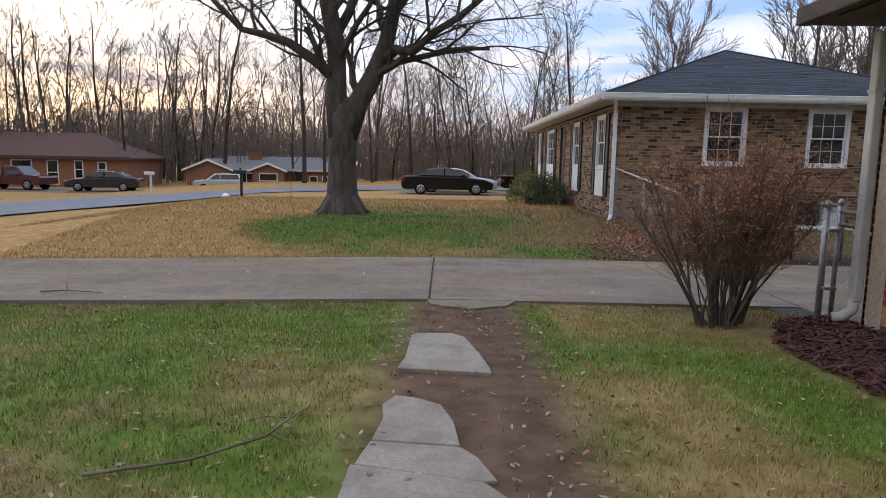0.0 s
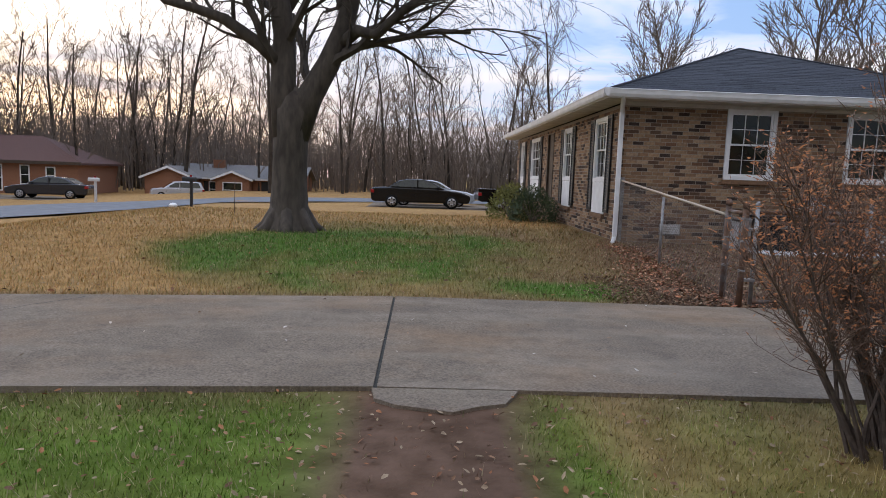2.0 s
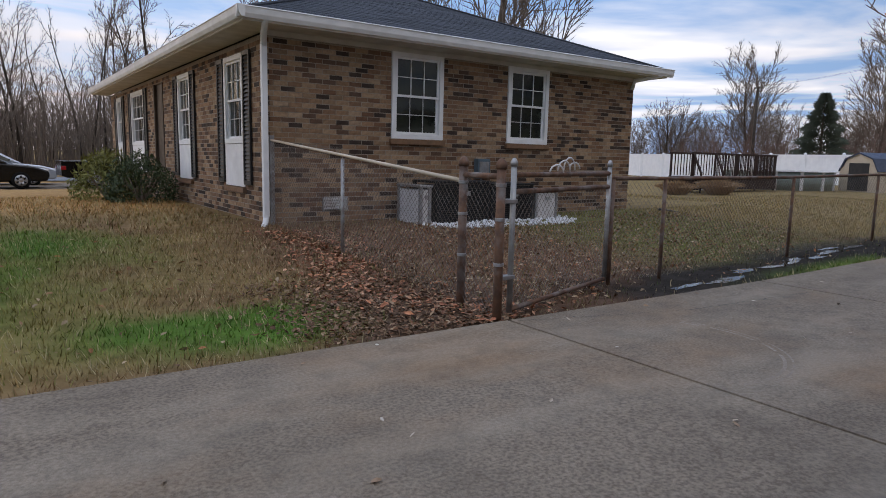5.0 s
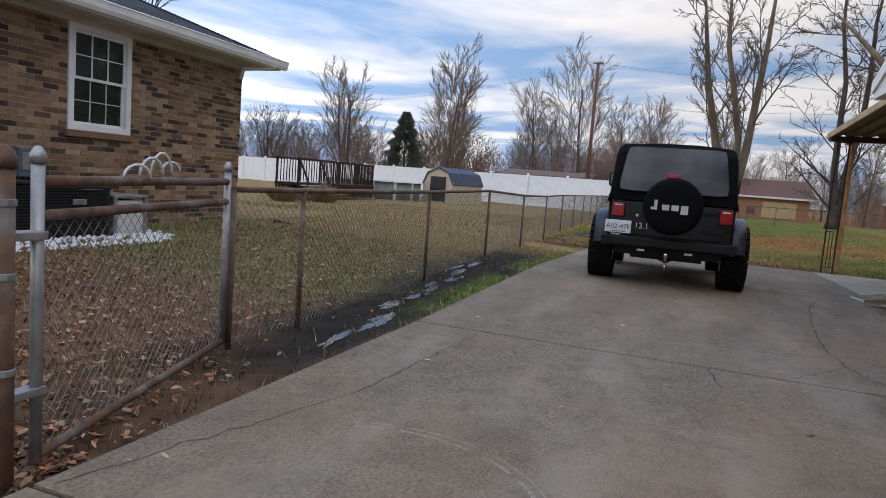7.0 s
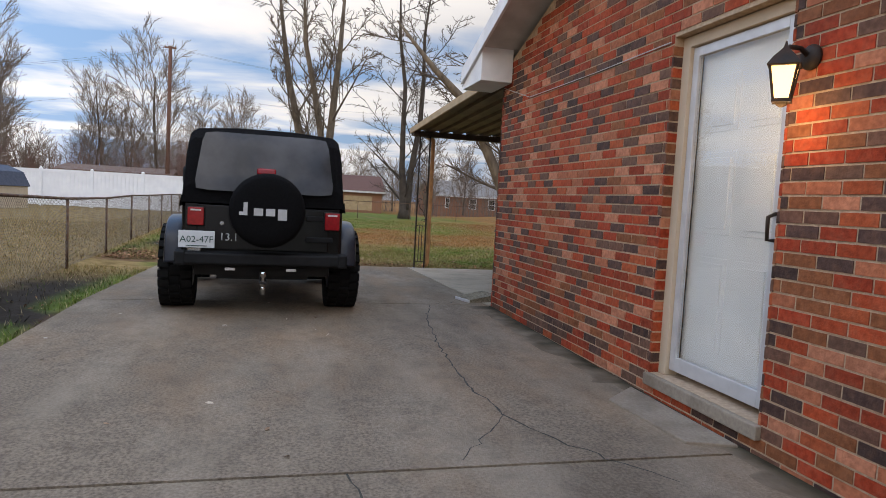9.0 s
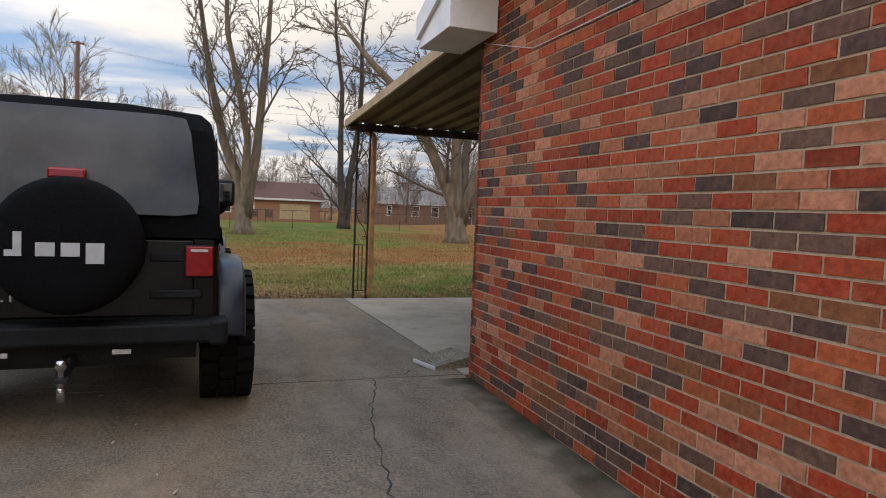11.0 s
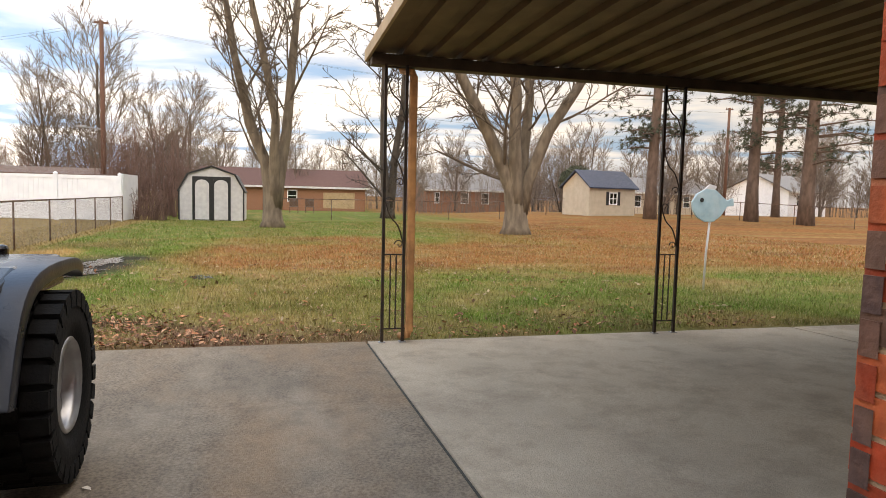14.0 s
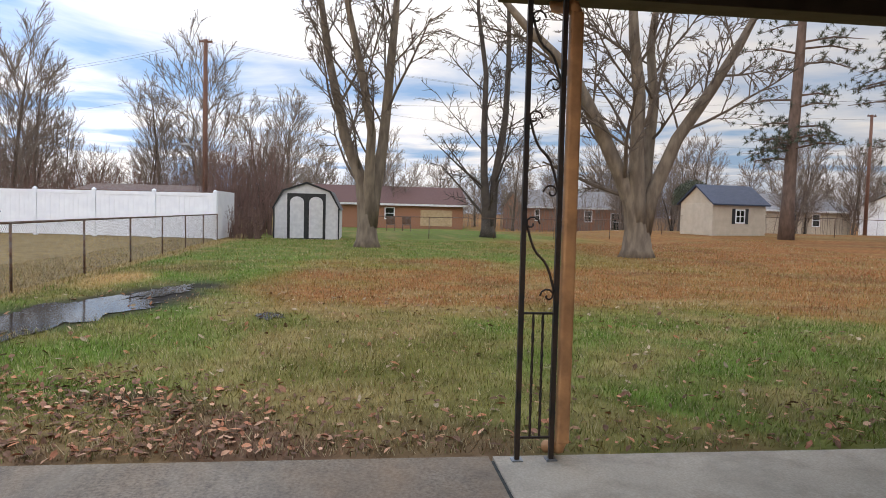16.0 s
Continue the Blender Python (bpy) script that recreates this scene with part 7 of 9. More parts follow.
    if chimney:
        cx, cy = chimney
        part("chimney", Shape().box(cx - 0.5, cx + 0.5, cy - 0.4, cy + 0.4, wall_h, ridge_h + 0.55), wall_mat, o, "brick chimney")
    return o


db = M["dull_brick"]
ranch("brick_house", "low red brick house with brown hip roof across the road", Matrix.Translation((-43.2, 51.0, -1.15)) @ pose(0, 0, 0, 0, 0, 6), 17.5, 8.5, 2.35, 4.4, db, M["shingle_brown"],
      [(8.6, 10.2, 0.6, 2.1, "window", 0), (11.3, 12.2, 0.1, 2.1, "window", 0), (13.4, 14.1, 0.6, 2.1, "window", 0), (15.2, 15.9, 0.7, 2.0, "window", 0)], hip=True)
ranch("brick_house", "small brick house with grey roof and white gables", Matrix.Translation((-23.1, 61.0, -1.7)) @ pose(0, 0, 0, 0, 0, 2), 12.5, 7.5, 2.0, 3.1, db, M["shingle_grey"],
      [(4.4, 5.2, 0.3, 1.7, "shuttered", 0), (5.9, 7.6, 0.3, 1.7, "window", 1.2), (9.0, 9.8, 0.0, 1.8, "door", 0), (10.3, 11.1, 0.3, 1.5, "window", 0), (11.5, 12.1, 0.3, 1.5, "window", 0)],
      gables=((-0.4, 3.6, 2.0), (5.3, 8.2, 1.2)), chimney=(4.6, 3.0))
ranch("brick_house", "tan brick house beyond the bushes", Matrix.Translation((7.2, 41.0, -0.6)), 8, 7, 2.3, 3.6, M["tan_joined"], M["shingle"], hip=False)
east = lambda x, y, z, turn=0: Matrix.Translation((x, y, z)) @ pose(0, 0, 0, 0, 0, -90 + turn)
ranch("brick_house", "long brick ranch house with dark red roof beyond the yards", east(78, 12.5, -0.55), 16.5, 8, 2.45, 4.2, db, M["shingle_brown"],
      [(1.2, 2.2, 0.9, 2.1, "window", 0), (6.3, 7.3, 0.8, 2.2, "window", 0), (8.6, 9.6, 0.9, 2.1, "window", 0), (12.2, 15.4, 0.3, 1.9, "boards", 0)])
ranch("brick_house", "brick house with grey roof beyond the yards", east(82, -11.5, -0.45, 6), 13, 8, 2.5, 4.3, db, M["shingle_grey"],
      [(1.0, 1.6, 0.9, 2.2, "window", 0), (4.2, 5.2, 0.9, 2.2, "window", 0), (6.8, 7.8, 0.9, 2.2, "window", 0), (10.0, 12.5, 0.0, 2.0, "window", 0)])
ranch("white_house", "pale sided house with grey roof past the pines", east(72, -30, -0.2, 10), 14, 8, 2.4, 4.0, M["siding_tan"], M["shingle_grey"],
      [(2, 3, 0.8, 2.1, "window", 0), (6, 7, 0, 2, "door", 0), (9, 10, 0.8, 2.1, "window", 0)])
ranch("white_house", "white sided house past the pines", east(66, -46, 0.2, 25), 10, 7, 2.5, 4.2, M["white"], M["shingle_grey"], [(2, 3, 0.9, 2.1, "window", 0), (6, 7, 0.9, 2.1, "window", 0)])
ranch("long_shed", "low grey outbuilding with rusty roof behind the white fence", east(49.5, 20.6, -0.1), 6.2, 4.5, 1.95, 2.3, mat("grey block", (0.24, 0.24, 0.25), (0.18, 0.18, 0.19), 4, 0.9), M["rust"])


def barn_shed(name, label, at, w, d, h, boards, trim, roof_mat, door_mat, arched):
    """A gambrel-roofed garden shed; the doors are in the wall at y = 0, which looks towards -y."""
    o = thing(name, label, "shed", at=at)
    e, k = h * 0.56, h * 0.86
    sec = [(0, -0.05), (w, -0.05), (w, e), (w * 0.86, k), (w / 2, h), (w * 0.14, k), (0, e)]
    nb = 14
    part("wall", Shape().prism(sec, 0, d, "y"), boards, o)
    gr = Shape()
    for i in range(1, nb):
        gr.box(w * i / nb - 0.006, w * i / nb + 0.006, -0.006, 0.0, 0.0, e)
    part("board_batten", gr, boards, o)["kind"] = "stuff"
    outer = [(-0.06, e - 0.05), (w * 0.13, k + 0.03), (w / 2, h + 0.06), (w * 0.87, k + 0.03), (w + 0.06, e - 0.05), (w + 0.01, e - 0.07), (w * 0.845, k - 0.02), (w / 2, h), (w * 0.155, k - 0.02), (-0.01, e - 0.07)]
    part("roof", Shape().prism(outer, -0.08, d + 0.08, "y"), roof_mat, o)
    tr = Shape()
    for a, b in zip(sec[2:], sec[3:] ):
        tr.tube([(a[0], -0.02, a[1]), (b[0], -0.02, b[1])], 0.04, 4)
    tr.box(-0.01, 0.05, -0.03, 0.0, -0.02, e).box(w - 0.05, w + 0.01, -0.03, 0.0, -0.02, e)
    part("trim", tr, trim, o, "dark trim")
    x0, x1, hd = w * 0.24, w * 0.76, h * 0.78
    if arched:
        part("door_frame", Shape().box(x0 - 0.09, x0, -0.035, 0, 0, hd + 0.09).box(x1, x1 + 0.09, -0.035, 0, 0, hd + 0.09).box(x0, x1, -0.035, 0, hd, hd + 0.09).box((x0 + x1) / 2 - 0.08, (x0 + x1) / 2 + 0.08, -0.035, 0, 0, hd), trim, o, "dark door frame")
        for a, b in ((x0, (x0 + x1) / 2 - 0.08), ((x0 + x1) / 2 + 0.08, x1)):
            lf = part("door", Shape().box(a, b, -0.02, 0, 0.02, hd), trim, o, "arched double door")
            r = (b - a) / 2 - 0.03
            arch = [(a + 0.03, 0.05), (b - 0.03, 0.05)] + [((a + b) / 2 + r * math.cos(t), hd - 0.12 - r * 0.55 + r * 0.8 * math.sin(t)) for t in [i * math.pi / 8 for i in range(9)]]
            part("panel", Shape().prism(arch, -0.032, -0.02, "y"), boards, lf, "pale arched panel")
    else:
        part("door", Shape().box(x0, x1, -0.03, 0, 0.02, hd * 0.96), door_mat, o, "dark door")
    return o


barn_shed("barn_shed", "pale grey barn shed with black-trimmed arched doors", east(41.5, 9.62, -0.14), 2.8, 3.4, 2.42, M["siding_grey"], M["shutter"], M["shutter"], M["shutter"], True)
blue_roof = mat("dark blue roofing", (0.05, 0.06, 0.09), (0.035, 0.045, 0.07), 8, 0.6, bump=0.3)
barn_shed("garden_shed", "tan barn shed with dark blue roof and dark door", Matrix.Translation((34.6, 20.75, -0.1)) @ pose(0, 0, 0, 0, 0, -108), 2.0, 2.6, 1.75, M["siding_tan"], M["siding_tan"], blue_roof, M["shutter"], False)
gs = thing("garden_shed", "tan sided garden shed with dark blue roof and window", "shed", at=Matrix.Translation((46.0, -12.9, 0.2)) @ pose(0, 0, 0, 0, 0, -78))
part("wall", Shape().box(0, 3.6, 0, 2.6, -0.3, 1.85).prism([(0, 1.85), (2.6, 1.85), (1.3, 2.75)], 0.0, 3.6, "x"), M["siding_tan"], gs)
sd = Shape()
for i in range(16):
    z = 0.0 + i * 0.115
    sd.add([(-0.01, -0.018, z), (3.61, -0.018, z), (3.61, -0.002, z + 0.11), (-0.01, -0.002, z + 0.11), (-0.01, -0.002, z), (3.61, -0.002, z)], [(0, 1, 2, 3), (4, 5, 1, 0)])
    sd.add([(-0.018, 0, z), (-0.018, 2.6, z), (-0.002, 2.6, z + 0.11), (-0.002, 0, z + 0.11)], [(0, 3, 2, 1)])
part("siding", sd, M["siding_tan"], gs)["kind"] = "stuff"
part("roof", Shape().prism([(-0.2, 1.72), (1.3, 2.78), (2.8, 1.72), (2.8, 1.8), (1.3, 2.88), (-0.2, 1.8)], -0.15, 3.75, "x"), blue_roof, gs, "dark blue roof")
wn = part("window", Shape().box(1.5, 2.15, -0.05, 0.0, 0.75, 0.82).box(1.5, 2.15, -0.05, 0, 1.45, 1.52).box(1.5, 1.56, -0.05, 0, 0.82, 1.45).box(2.09, 2.15, -0.05, 0, 0.82, 1.45).box(1.80, 1.84, -0.05, 0, 0.82, 1.45).box(1.56, 2.09, -0.045, 0, 1.11, 1.15), M["white"], gs, "white window frame")
part("pane", Shape().box(1.56, 2.09, -0.025, -0.018, 0.82, 1.45), M["pane"], wn)
for x in (1.28, 2.17):
    part("shutter", Shape().box(x, x + 0.2, -0.045, -0.001, 0.72, 1.55), M["shutter"], gs, "black shutter")

# the pool deck
deck = thing("pool_deck", "dark stained wooden pool deck with railings and stairs", "deck", at=Matrix.Translation((23.4, 21.3, -0.1)) @ Matrix.Diagonal((1.0, 0.3, 1.04, 1)))
part("floor", Shape().box(0, 6.4, 0, 3.4, 0.50, 0.60), M["dark_wood"], deck)
part("skirt", Shape().box(0, 6.4, -0.02, 0, 0.08, 0.60), M["dark_wood"], deck)
part("back_screen", Shape().box(0.2, 6.3, 3.30, 3.34, 0.05, 0.5), M["dark_wood"], deck, "dark boarding under the deck")
for i in range(30):
    part("baluster", Shape().box(0.15 + i * 0.2, 0.2 + i * 0.2, 3.36, 3.40, 0.62, 1.46), M["dark_wood"], deck)
for i in range(5):
    x = 0.05 + i * 1.55
    for y in (0.05, 3.3):
        part("post", Shape().box(x, x + 0.1, y, y + 0.1, 0, 1.5), M["dark_wood"], deck)
for y in (0.04, 3.36):
    part("handrail", Shape().box(0, 6.4, y - 0.03, y + 0.09, 1.46, 1.52), M["dark_wood"], deck)
for i in range(43):
    x = 1.75 + i * 0.106
    part("baluster", Shape().box(x, x + 0.045, 0.02, 0.06, 0.62, 1.46), M["dark_wood"], deck)
for i in range(22):
    y = 0.2 + i * 0.145
    part("baluster", Shape().box(6.34, 6.38, y, y + 0.045, 0.62, 1.46), M["dark_wood"], deck)
part("handrail", Shape().box(6.3, 6.42, 0.0, 3.4, 1.46, 1.52), M["dark_wood"], deck)
for sx in (0.1, 1.6):
    st = Shape().add([(sx, -1.3, 0.75), (sx + 0.09, -1.3, 0.75), (sx + 0.09, 0.05, 1.52), (sx, 0.05, 1.52), (sx, -1.3, 0.65), (sx + 0.09, -1.3, 0.65), (sx + 0.09, 0.05, 1.42), (sx, 0.05, 1.42)],
                     [(0, 1, 2, 3), (4, 7, 6, 5), (0, 4, 5, 1), (1, 5, 6, 2), (2, 6, 7, 3), (3, 7, 4, 0)])
    part("stair_rail", st, M["dark_wood"], deck)
    part("stair_post", Shape().box(sx, sx + 0.09, -1.32, -1.23, 0, 0.78), M["dark_wood"], deck)
for i in range(4):
    part("tread", Shape().box(0.2, 1.6, -1.25 + i * 0.31, -0.95 + i * 0.31, 0.10 + i * 0.13, 0.14 + i * 0.13), M["siding_grey"], deck, "pale worn tread")
pool = thing("swimming_pool", "pale green above-ground pool with white rim", "pool", at=Matrix.Translation((32.4, 22.6, -0.1)) @ Matrix.Diagonal((1, 1, 0.85, 1)))
part("wall", Shape().turned([(2.4, 0), (2.4, 1.0), (2.35, 1.0), (2.35, 0.0)], 40, "z", (0, 0, 0), True), mat("pale green pool wall", (0.22, 0.26, 0.23), (0.17, 0.20, 0.18), 4, 0.5), pool, smooth=True)
part("rim", Shape().turned([(2.30, 1.0), (2.30, 1.06), (2.5, 1.06), (2.5, 1.0)], 40, "z", (0, 0, 0), True), M["white"], pool, "white rim")
for i in range(14):
    a = i * 2 * math.pi / 14
    part("stave", Shape().box(2.395, 2.46, -0.07, 0.07, 0, 1.0, Matrix.Rotation(a, 4, "Z")), M["siding_grey"], pool)

# ornamental grass clumps, cut to tan mounds
for gxp, gyp, w, h in ((23.55, 20.15, 0.85, 0.75), (22.0, 20.9, 0.7, 0.62)):
    rng = random.Random(int(gxp * 10))
    s = Shape()
    for i in range(900):
        a, r = rng.uniform(0, 6.283), math.sqrt(rng.random()) * 0.35
        o_ = Vector((r * math.cos(a), r * math.sin(a), 0))
        e = o_ * (1 + 2.2 * w) + Vector((0, 0, h * (1.05 - 0.5 * r / 0.35) * rng.uniform(0.7, 1.05)))
        mid = o_.lerp(e, 0.6) + Vector((0, 0, h * 0.2))
        s.tube([o_, mid, e], [0.008, 0.007, 0.001], 3, False)
    o = thing("grass_clump", "dry tan ornamental grass mound by the pool deck", "grass clump", at=Matrix.Translation((gxp, gyp, ground_z(gxp, gyp))))
    part("stalk", s, mat("dry tan stalks", (0.40, 0.27, 0.15), (0.30, 0.19, 0.10), 6, 0.8, bump=0), o)["kind"] = "stuff"
fw = thing("garden_pipe", "black corrugated drain pipe lying on the lawn", "pipe")
part("pipe", Shape().tube([(11.6, 13.9, 0.1), (12.0, 13.4, 0.0), (12.6, 13.1, -0.02), (13.4, 12.9, -0.03), (14.6, 12.9, -0.03)], 0.06, 10), M["shutter"], fw, smooth=True)

# air conditioners on white gravel
ac_body = mat("dark metal louvres", (0.010, 0.010, 0.011), (0.016, 0.016, 0.016), 20, 0.55, metal=0.0, bump=0.2)
def air_con(x, w, h, pale, label):
    o = thing("air_conditioner", label, "air conditioner", "air conditioners", at=Matrix.Translation((x, 13.55, 0.02)))
    mt = M["galv"] if pale else ac_body
    part("cabinet", Shape().box(0.02, w - 0.02, 0.02, 0.62, 0, h - 0.03), M["shutter"] if not pale else M["siding_grey"], o)
    for px in (0.0, w - 0.05):
        for py in (0.0, 0.59):
            part("corner_post", Shape().box(px, px + 0.05, py, py + 0.05, 0, h), mt, o, bevel=0.006)
    if not pale:
        n = int(h / 0.032)
        for k in range(n):
            z = 0.02 + k * 0.032
            part("louvre", Shape().box(0.05, w - 0.05, 0.0, 0.02, z, z + 0.018), ac_body, o)
    part("top", Shape().box(-0.01, w + 0.01, -0.01, 0.65, h, h + 0.035), mt, o, bevel=0.008)
    part("badge", Shape().box(w * 0.42, w * 0.62, -0.012, 0.0, h * 0.72, h * 0.82), M["galv"], o, "silver badge", 0.004)
air_con(5.72, 0.2, 0.60, True, "pale grey electrical cabinet beside the house wall")
air_con(6.0, 1.0, 0.66, False, "black louvred air conditioner on white gravel")
air_con(7.04, 0.86, 0.62, False, "black louvred air conditioner on white gravel")
air_con(7.96, 0.5, 0.52, True, "pale grey utility cabinet beside the house wall")
rng = random.Random(3)
s = Shape()
for i in range(1500):
    x, y = rng.uniform(5.7, 9.2), rng.uniform(12.95, 14.25)
    if abs((x - 7.2) / 1.5) ** 3 + abs((y - 13.6) / 0.66) ** 3 > 1.0 + rng.uniform(-0.2, 0.1):
        continue
    r = rng.uniform(0.015, 0.035)
    z = ground_z(x, y) + r * 0.5
    s.add([(x - r, y, z), (x, y - r, z), (x + r, y, z), (x, y + r, z), (x, y, z + r * 0.8), (x, y, z - r)], [(0, 1, 4), (1, 2, 4), (2, 3, 4), (3, 0, 4), (1, 0, 5), (2, 1, 5), (3, 2, 5), (0, 3, 5)])
tagged(part("gravel", s, mat("white gravel", (0.62, 0.62, 0.62), (0.48, 0.48, 0.48), 20, 0.8, bump=0.2)), "bed of white gravel under the air conditioners", "gravel", "", "stuff")
meter = thing("meter_box", "blue-grey utility meter box on the brick wall", "meter box")
part("box", Shape().box(7.32, 7.58, NY0 - 0.12, NY0 - 0.006, 0.72, 1.05), mat("blue-grey enamel", (0.10, 0.14, 0.165), (0.08, 0.11, 0.13), 8, 0.5), meter, bevel=0.01)
part("conduit", Shape().tube([(7.45, NY0 - 0.05, 0.72), (7.45, NY0 - 0.05, 0.1)], 0.018, 8), M["galv"], meter, smooth=True)
part("lid", Shape().box(7.35, 7.55, NY0 - 0.13, NY0 - 0.12, 0.8, 1.0), M["galv"], meter, bevel=0.003)

# bushes by the tan house
def leafy_bush(x, y, rx, h, mt, label, seed):
    rng = random.Random(seed)
    s = Shape()
    for i in range(2600):
        a, b = rng.uniform(0, 6.283), math.acos(rng.uniform(0.0, 1.0))
        k = rng.uniform(0.72, 1.0) * (1 + 0.16 * noise.noise(Vector((math.cos(a) * 2, math.sin(a) * 2, b * 2))))
        p = Vector((rx * k * math.sin(b) * math.cos(a), rx * k * math.sin(b) * math.sin(a), h * k * math.cos(b) + 0.03))
        d = Vector((rng.gauss(0, 1), rng.gauss(0, 1), rng.gauss(0.6, 1))).normalized() * rng.uniform(0.05, 0.12)
        e = d.orthogonal().normalized() * 0.016
        s.add([tuple(p - e), tuple(p + e), tuple(p + d)], [(0, 1, 2)])
    o = thing("evergreen_bush", label, "bush", at=Matrix.Translation((x, y, ground_z(x, y))))
    part("foliage", s, mt, o)["kind"] = "stuff"
    st = Shape()
    for i in range(9):
        a = i * 0.7
        st.tube([(0, 0, -0.05), (rx * 0.6 * math.cos(a), rx * 0.6 * math.sin(a), h * 0.6)], [0.025, 0.01], 5)
    part("stems", st, M["twig"], o)
leafy_bush(3.08, 19.3, 0.66, 0.92, mat("dark green leaves", (0.055, 0.075, 0.024), (0.035, 0.05, 0.016), 3, 0.7, bump=0, vary=0.3, islands=True), "dark green rounded bush by the tan house", 2)
leafy_bush(2.66, 20.3, 0.72, 1.0, mat("yellow-green leaves", (0.20, 0.19, 0.04), (0.13, 0.13, 0.03), 3, 0.7, bump=0, vary=0.3, islands=True), "yellow-green rounded bush by the tan house", 3)

# the bare brown bush on the front lawn
rng = random.Random(21)
stems, twigs, buds = Shape(), Shape(), Shape()
bx, by = 2.47, 5.40
for i in range(54):
    a = rng.uniform(0, 6.283)
    r = rng.uniform(0.02, 0.18)
    p = Vector((r * math.cos(a), r * math.sin(a), -0.06))
    lean = rng.uniform(0.04, 0.58)
    d = Vector((lean * math.cos(a), lean * math.sin(a), 1)).normalized()
    L3 = rng.uniform(1.0, 1.75) * (1.1 - 0.25 * lean)
    pts, rad = [p.copy()], [rng.uniform(0.008, 0.016)]
    for k in range(6):
        d = (d + Vector((rng.gauss(0, 0.10), rng.gauss(0, 0.10), rng.gauss(0.03, 0.06)))).normalized()
        p = p + d * L3 / 6
        pts.append(p.copy())
        rad.append(rad[0] * (1 - (k + 1) / 7.5))
    stems.tube(pts, rad, 5, False)
    for k in range(36):
        f = rng.uniform(2.0, 5.95)
        j = int(f)
        q = pts[j].lerp(pts[min(j + 1, 6)], f - j)
        t = (d + Vector((rng.gauss(0, 0.75), rng.gauss(0, 0.75), rng.gauss(0.25, 0.4)))).normalized()
        ln = rng.uniform(0.12, 0.34)
        mid = q + t * ln * 0.5 + Vector((rng.gauss(0, 0.015), rng.gauss(0, 0.015), rng.gauss(0, 0.015)))
        e = q + t * ln + Vector((0, 0, 0.02))
        twigs.tube([q, mid, e], [0.003, 0.0022, 0.0009], 3, False)
        for c in range(7):
            o_ = q.lerp(e, rng.uniform(0.3, 1.0))
            w = Vector((rng.gauss(0, 1), rng.gauss(0, 1), rng.gauss(0.5, 0.8))).normalized() * rng.uniform(0.03, 0.09)
            twigs.tube([o_, o_ + w], [0.0016, 0.0006], 3, False)
            if rng.random() < step(0.3, 1.2, o_.z):
                n_ = w.orthogonal().normalized() * 0.0055
                u_ = w.normalized() * 0.026
                g_ = o_ + w
                buds.add([tuple(g_ - n_), tuple(g_ + n_), tuple(g_ + u_)], [(0, 1, 2)])
bush = thing("bare_bush", "bare twiggy brown bush with rust-coloured tips on the lawn", "bush", at=Matrix.Translation((bx, by, ground_z(bx, by))))
part("stem_mass", stems, mat("bush stems", (0.12, 0.09, 0.07), (0.07, 0.05, 0.04), 20, 0.9, bump=0.2), bush)
part("twig_mass", twigs, mat("bush twigs", (0.17, 0.105, 0.07), (0.11, 0.065, 0.045), 5, 0.9, bump=0), bush)["kind"] = "stuff"
part("bud_mass", buds, mat("rust-coloured bush tips", (0.42, 0.165, 0.06), (0.30, 0.115, 0.045), 3, 0.85, bump=0), bush)["kind"] = "stuff"

# mulch bed and downspout at the red brick corner
m_ = Shape()
outline = [(2.56, 3.0), (2.57, 3.5), (2.575, 4.1), (2.61, 4.75), (2.85, 5.1), (3.34, 5.15), (3.34, -3.0), (2.6, -3.0)]
m_.add([(x, y, ground_z(x, y) + 0.012) for x, y in outline] + [(2.9, 4.0, ground_z(2.9, 4.0) + 0.05)], [(i, (i + 1) % 8, 8) for i in range(8)])
structure("mulch_bed", m_, M["mulch"], "bed of dark red bark mulch along the house", "mulch bed")
rng = random.Random(31)
chips = Shape()
for i in range(2600):
    x, y = rng.uniform(2.5, 3.34), rng.uniform(2.4, 5.15)
    if x < 2.5 + 0.5 * max(0, y - 4.5):
        continue
    z = ground_z(x, y) + rng.uniform(0.02, 0.06)
    a, l, w = rng.uniform(0, 6.283), rng.uniform(0.015, 0.045), rng.uniform(0.004, 0.012)
    chips.box(-l, l, -w, w, -0.004, 0.004, Matrix.Translation((x, y, z)) @ Euler((rng.uniform(-0.5, 0.5), rng.uniform(-0.5, 0.5), a)).to_matrix().to_4x4())
tagged(part("mulch_chips", chips, mat("red-brown bark chips", (0.11, 0.042, 0.032), (0.06, 0.025, 0.02), 9, 0.9, bump=0.2, vary=0.4, islands=True)), "loose red-brown bark chips in the bed", "mulch", "", "stuff")
cd = thing("downspout", "cream downspout at the red brick corner", "downspout", "downspouts")
cream = mat("cream paint", (0.52, 0.47, 0.40), (0.42, 0.38, 0.32), 5, 0.6, bump=0.1, stain=(0.2, 0.16, 0.12), stain_scale=3, stain_amount=0.4)
part("pipe", Shape().box(3.285, 3.36, 4.86, 4.95, 0.26, 2.36), cream, cd, bevel=0.014)
part("foot", Shape().tube([(3.32, 4.905, 0.28), (3.31, 4.91, 0.19), (3.24, 4.93, 0.13), (3.18, 4.95, 0.12)], 0.042, 8), cream, cd, smooth=True)
for z in (0.8, 1.9):
    part("strap", Shape().box(3.28, 3.366, 4.855, 4.955, z, z + 0.03), cream, cd)

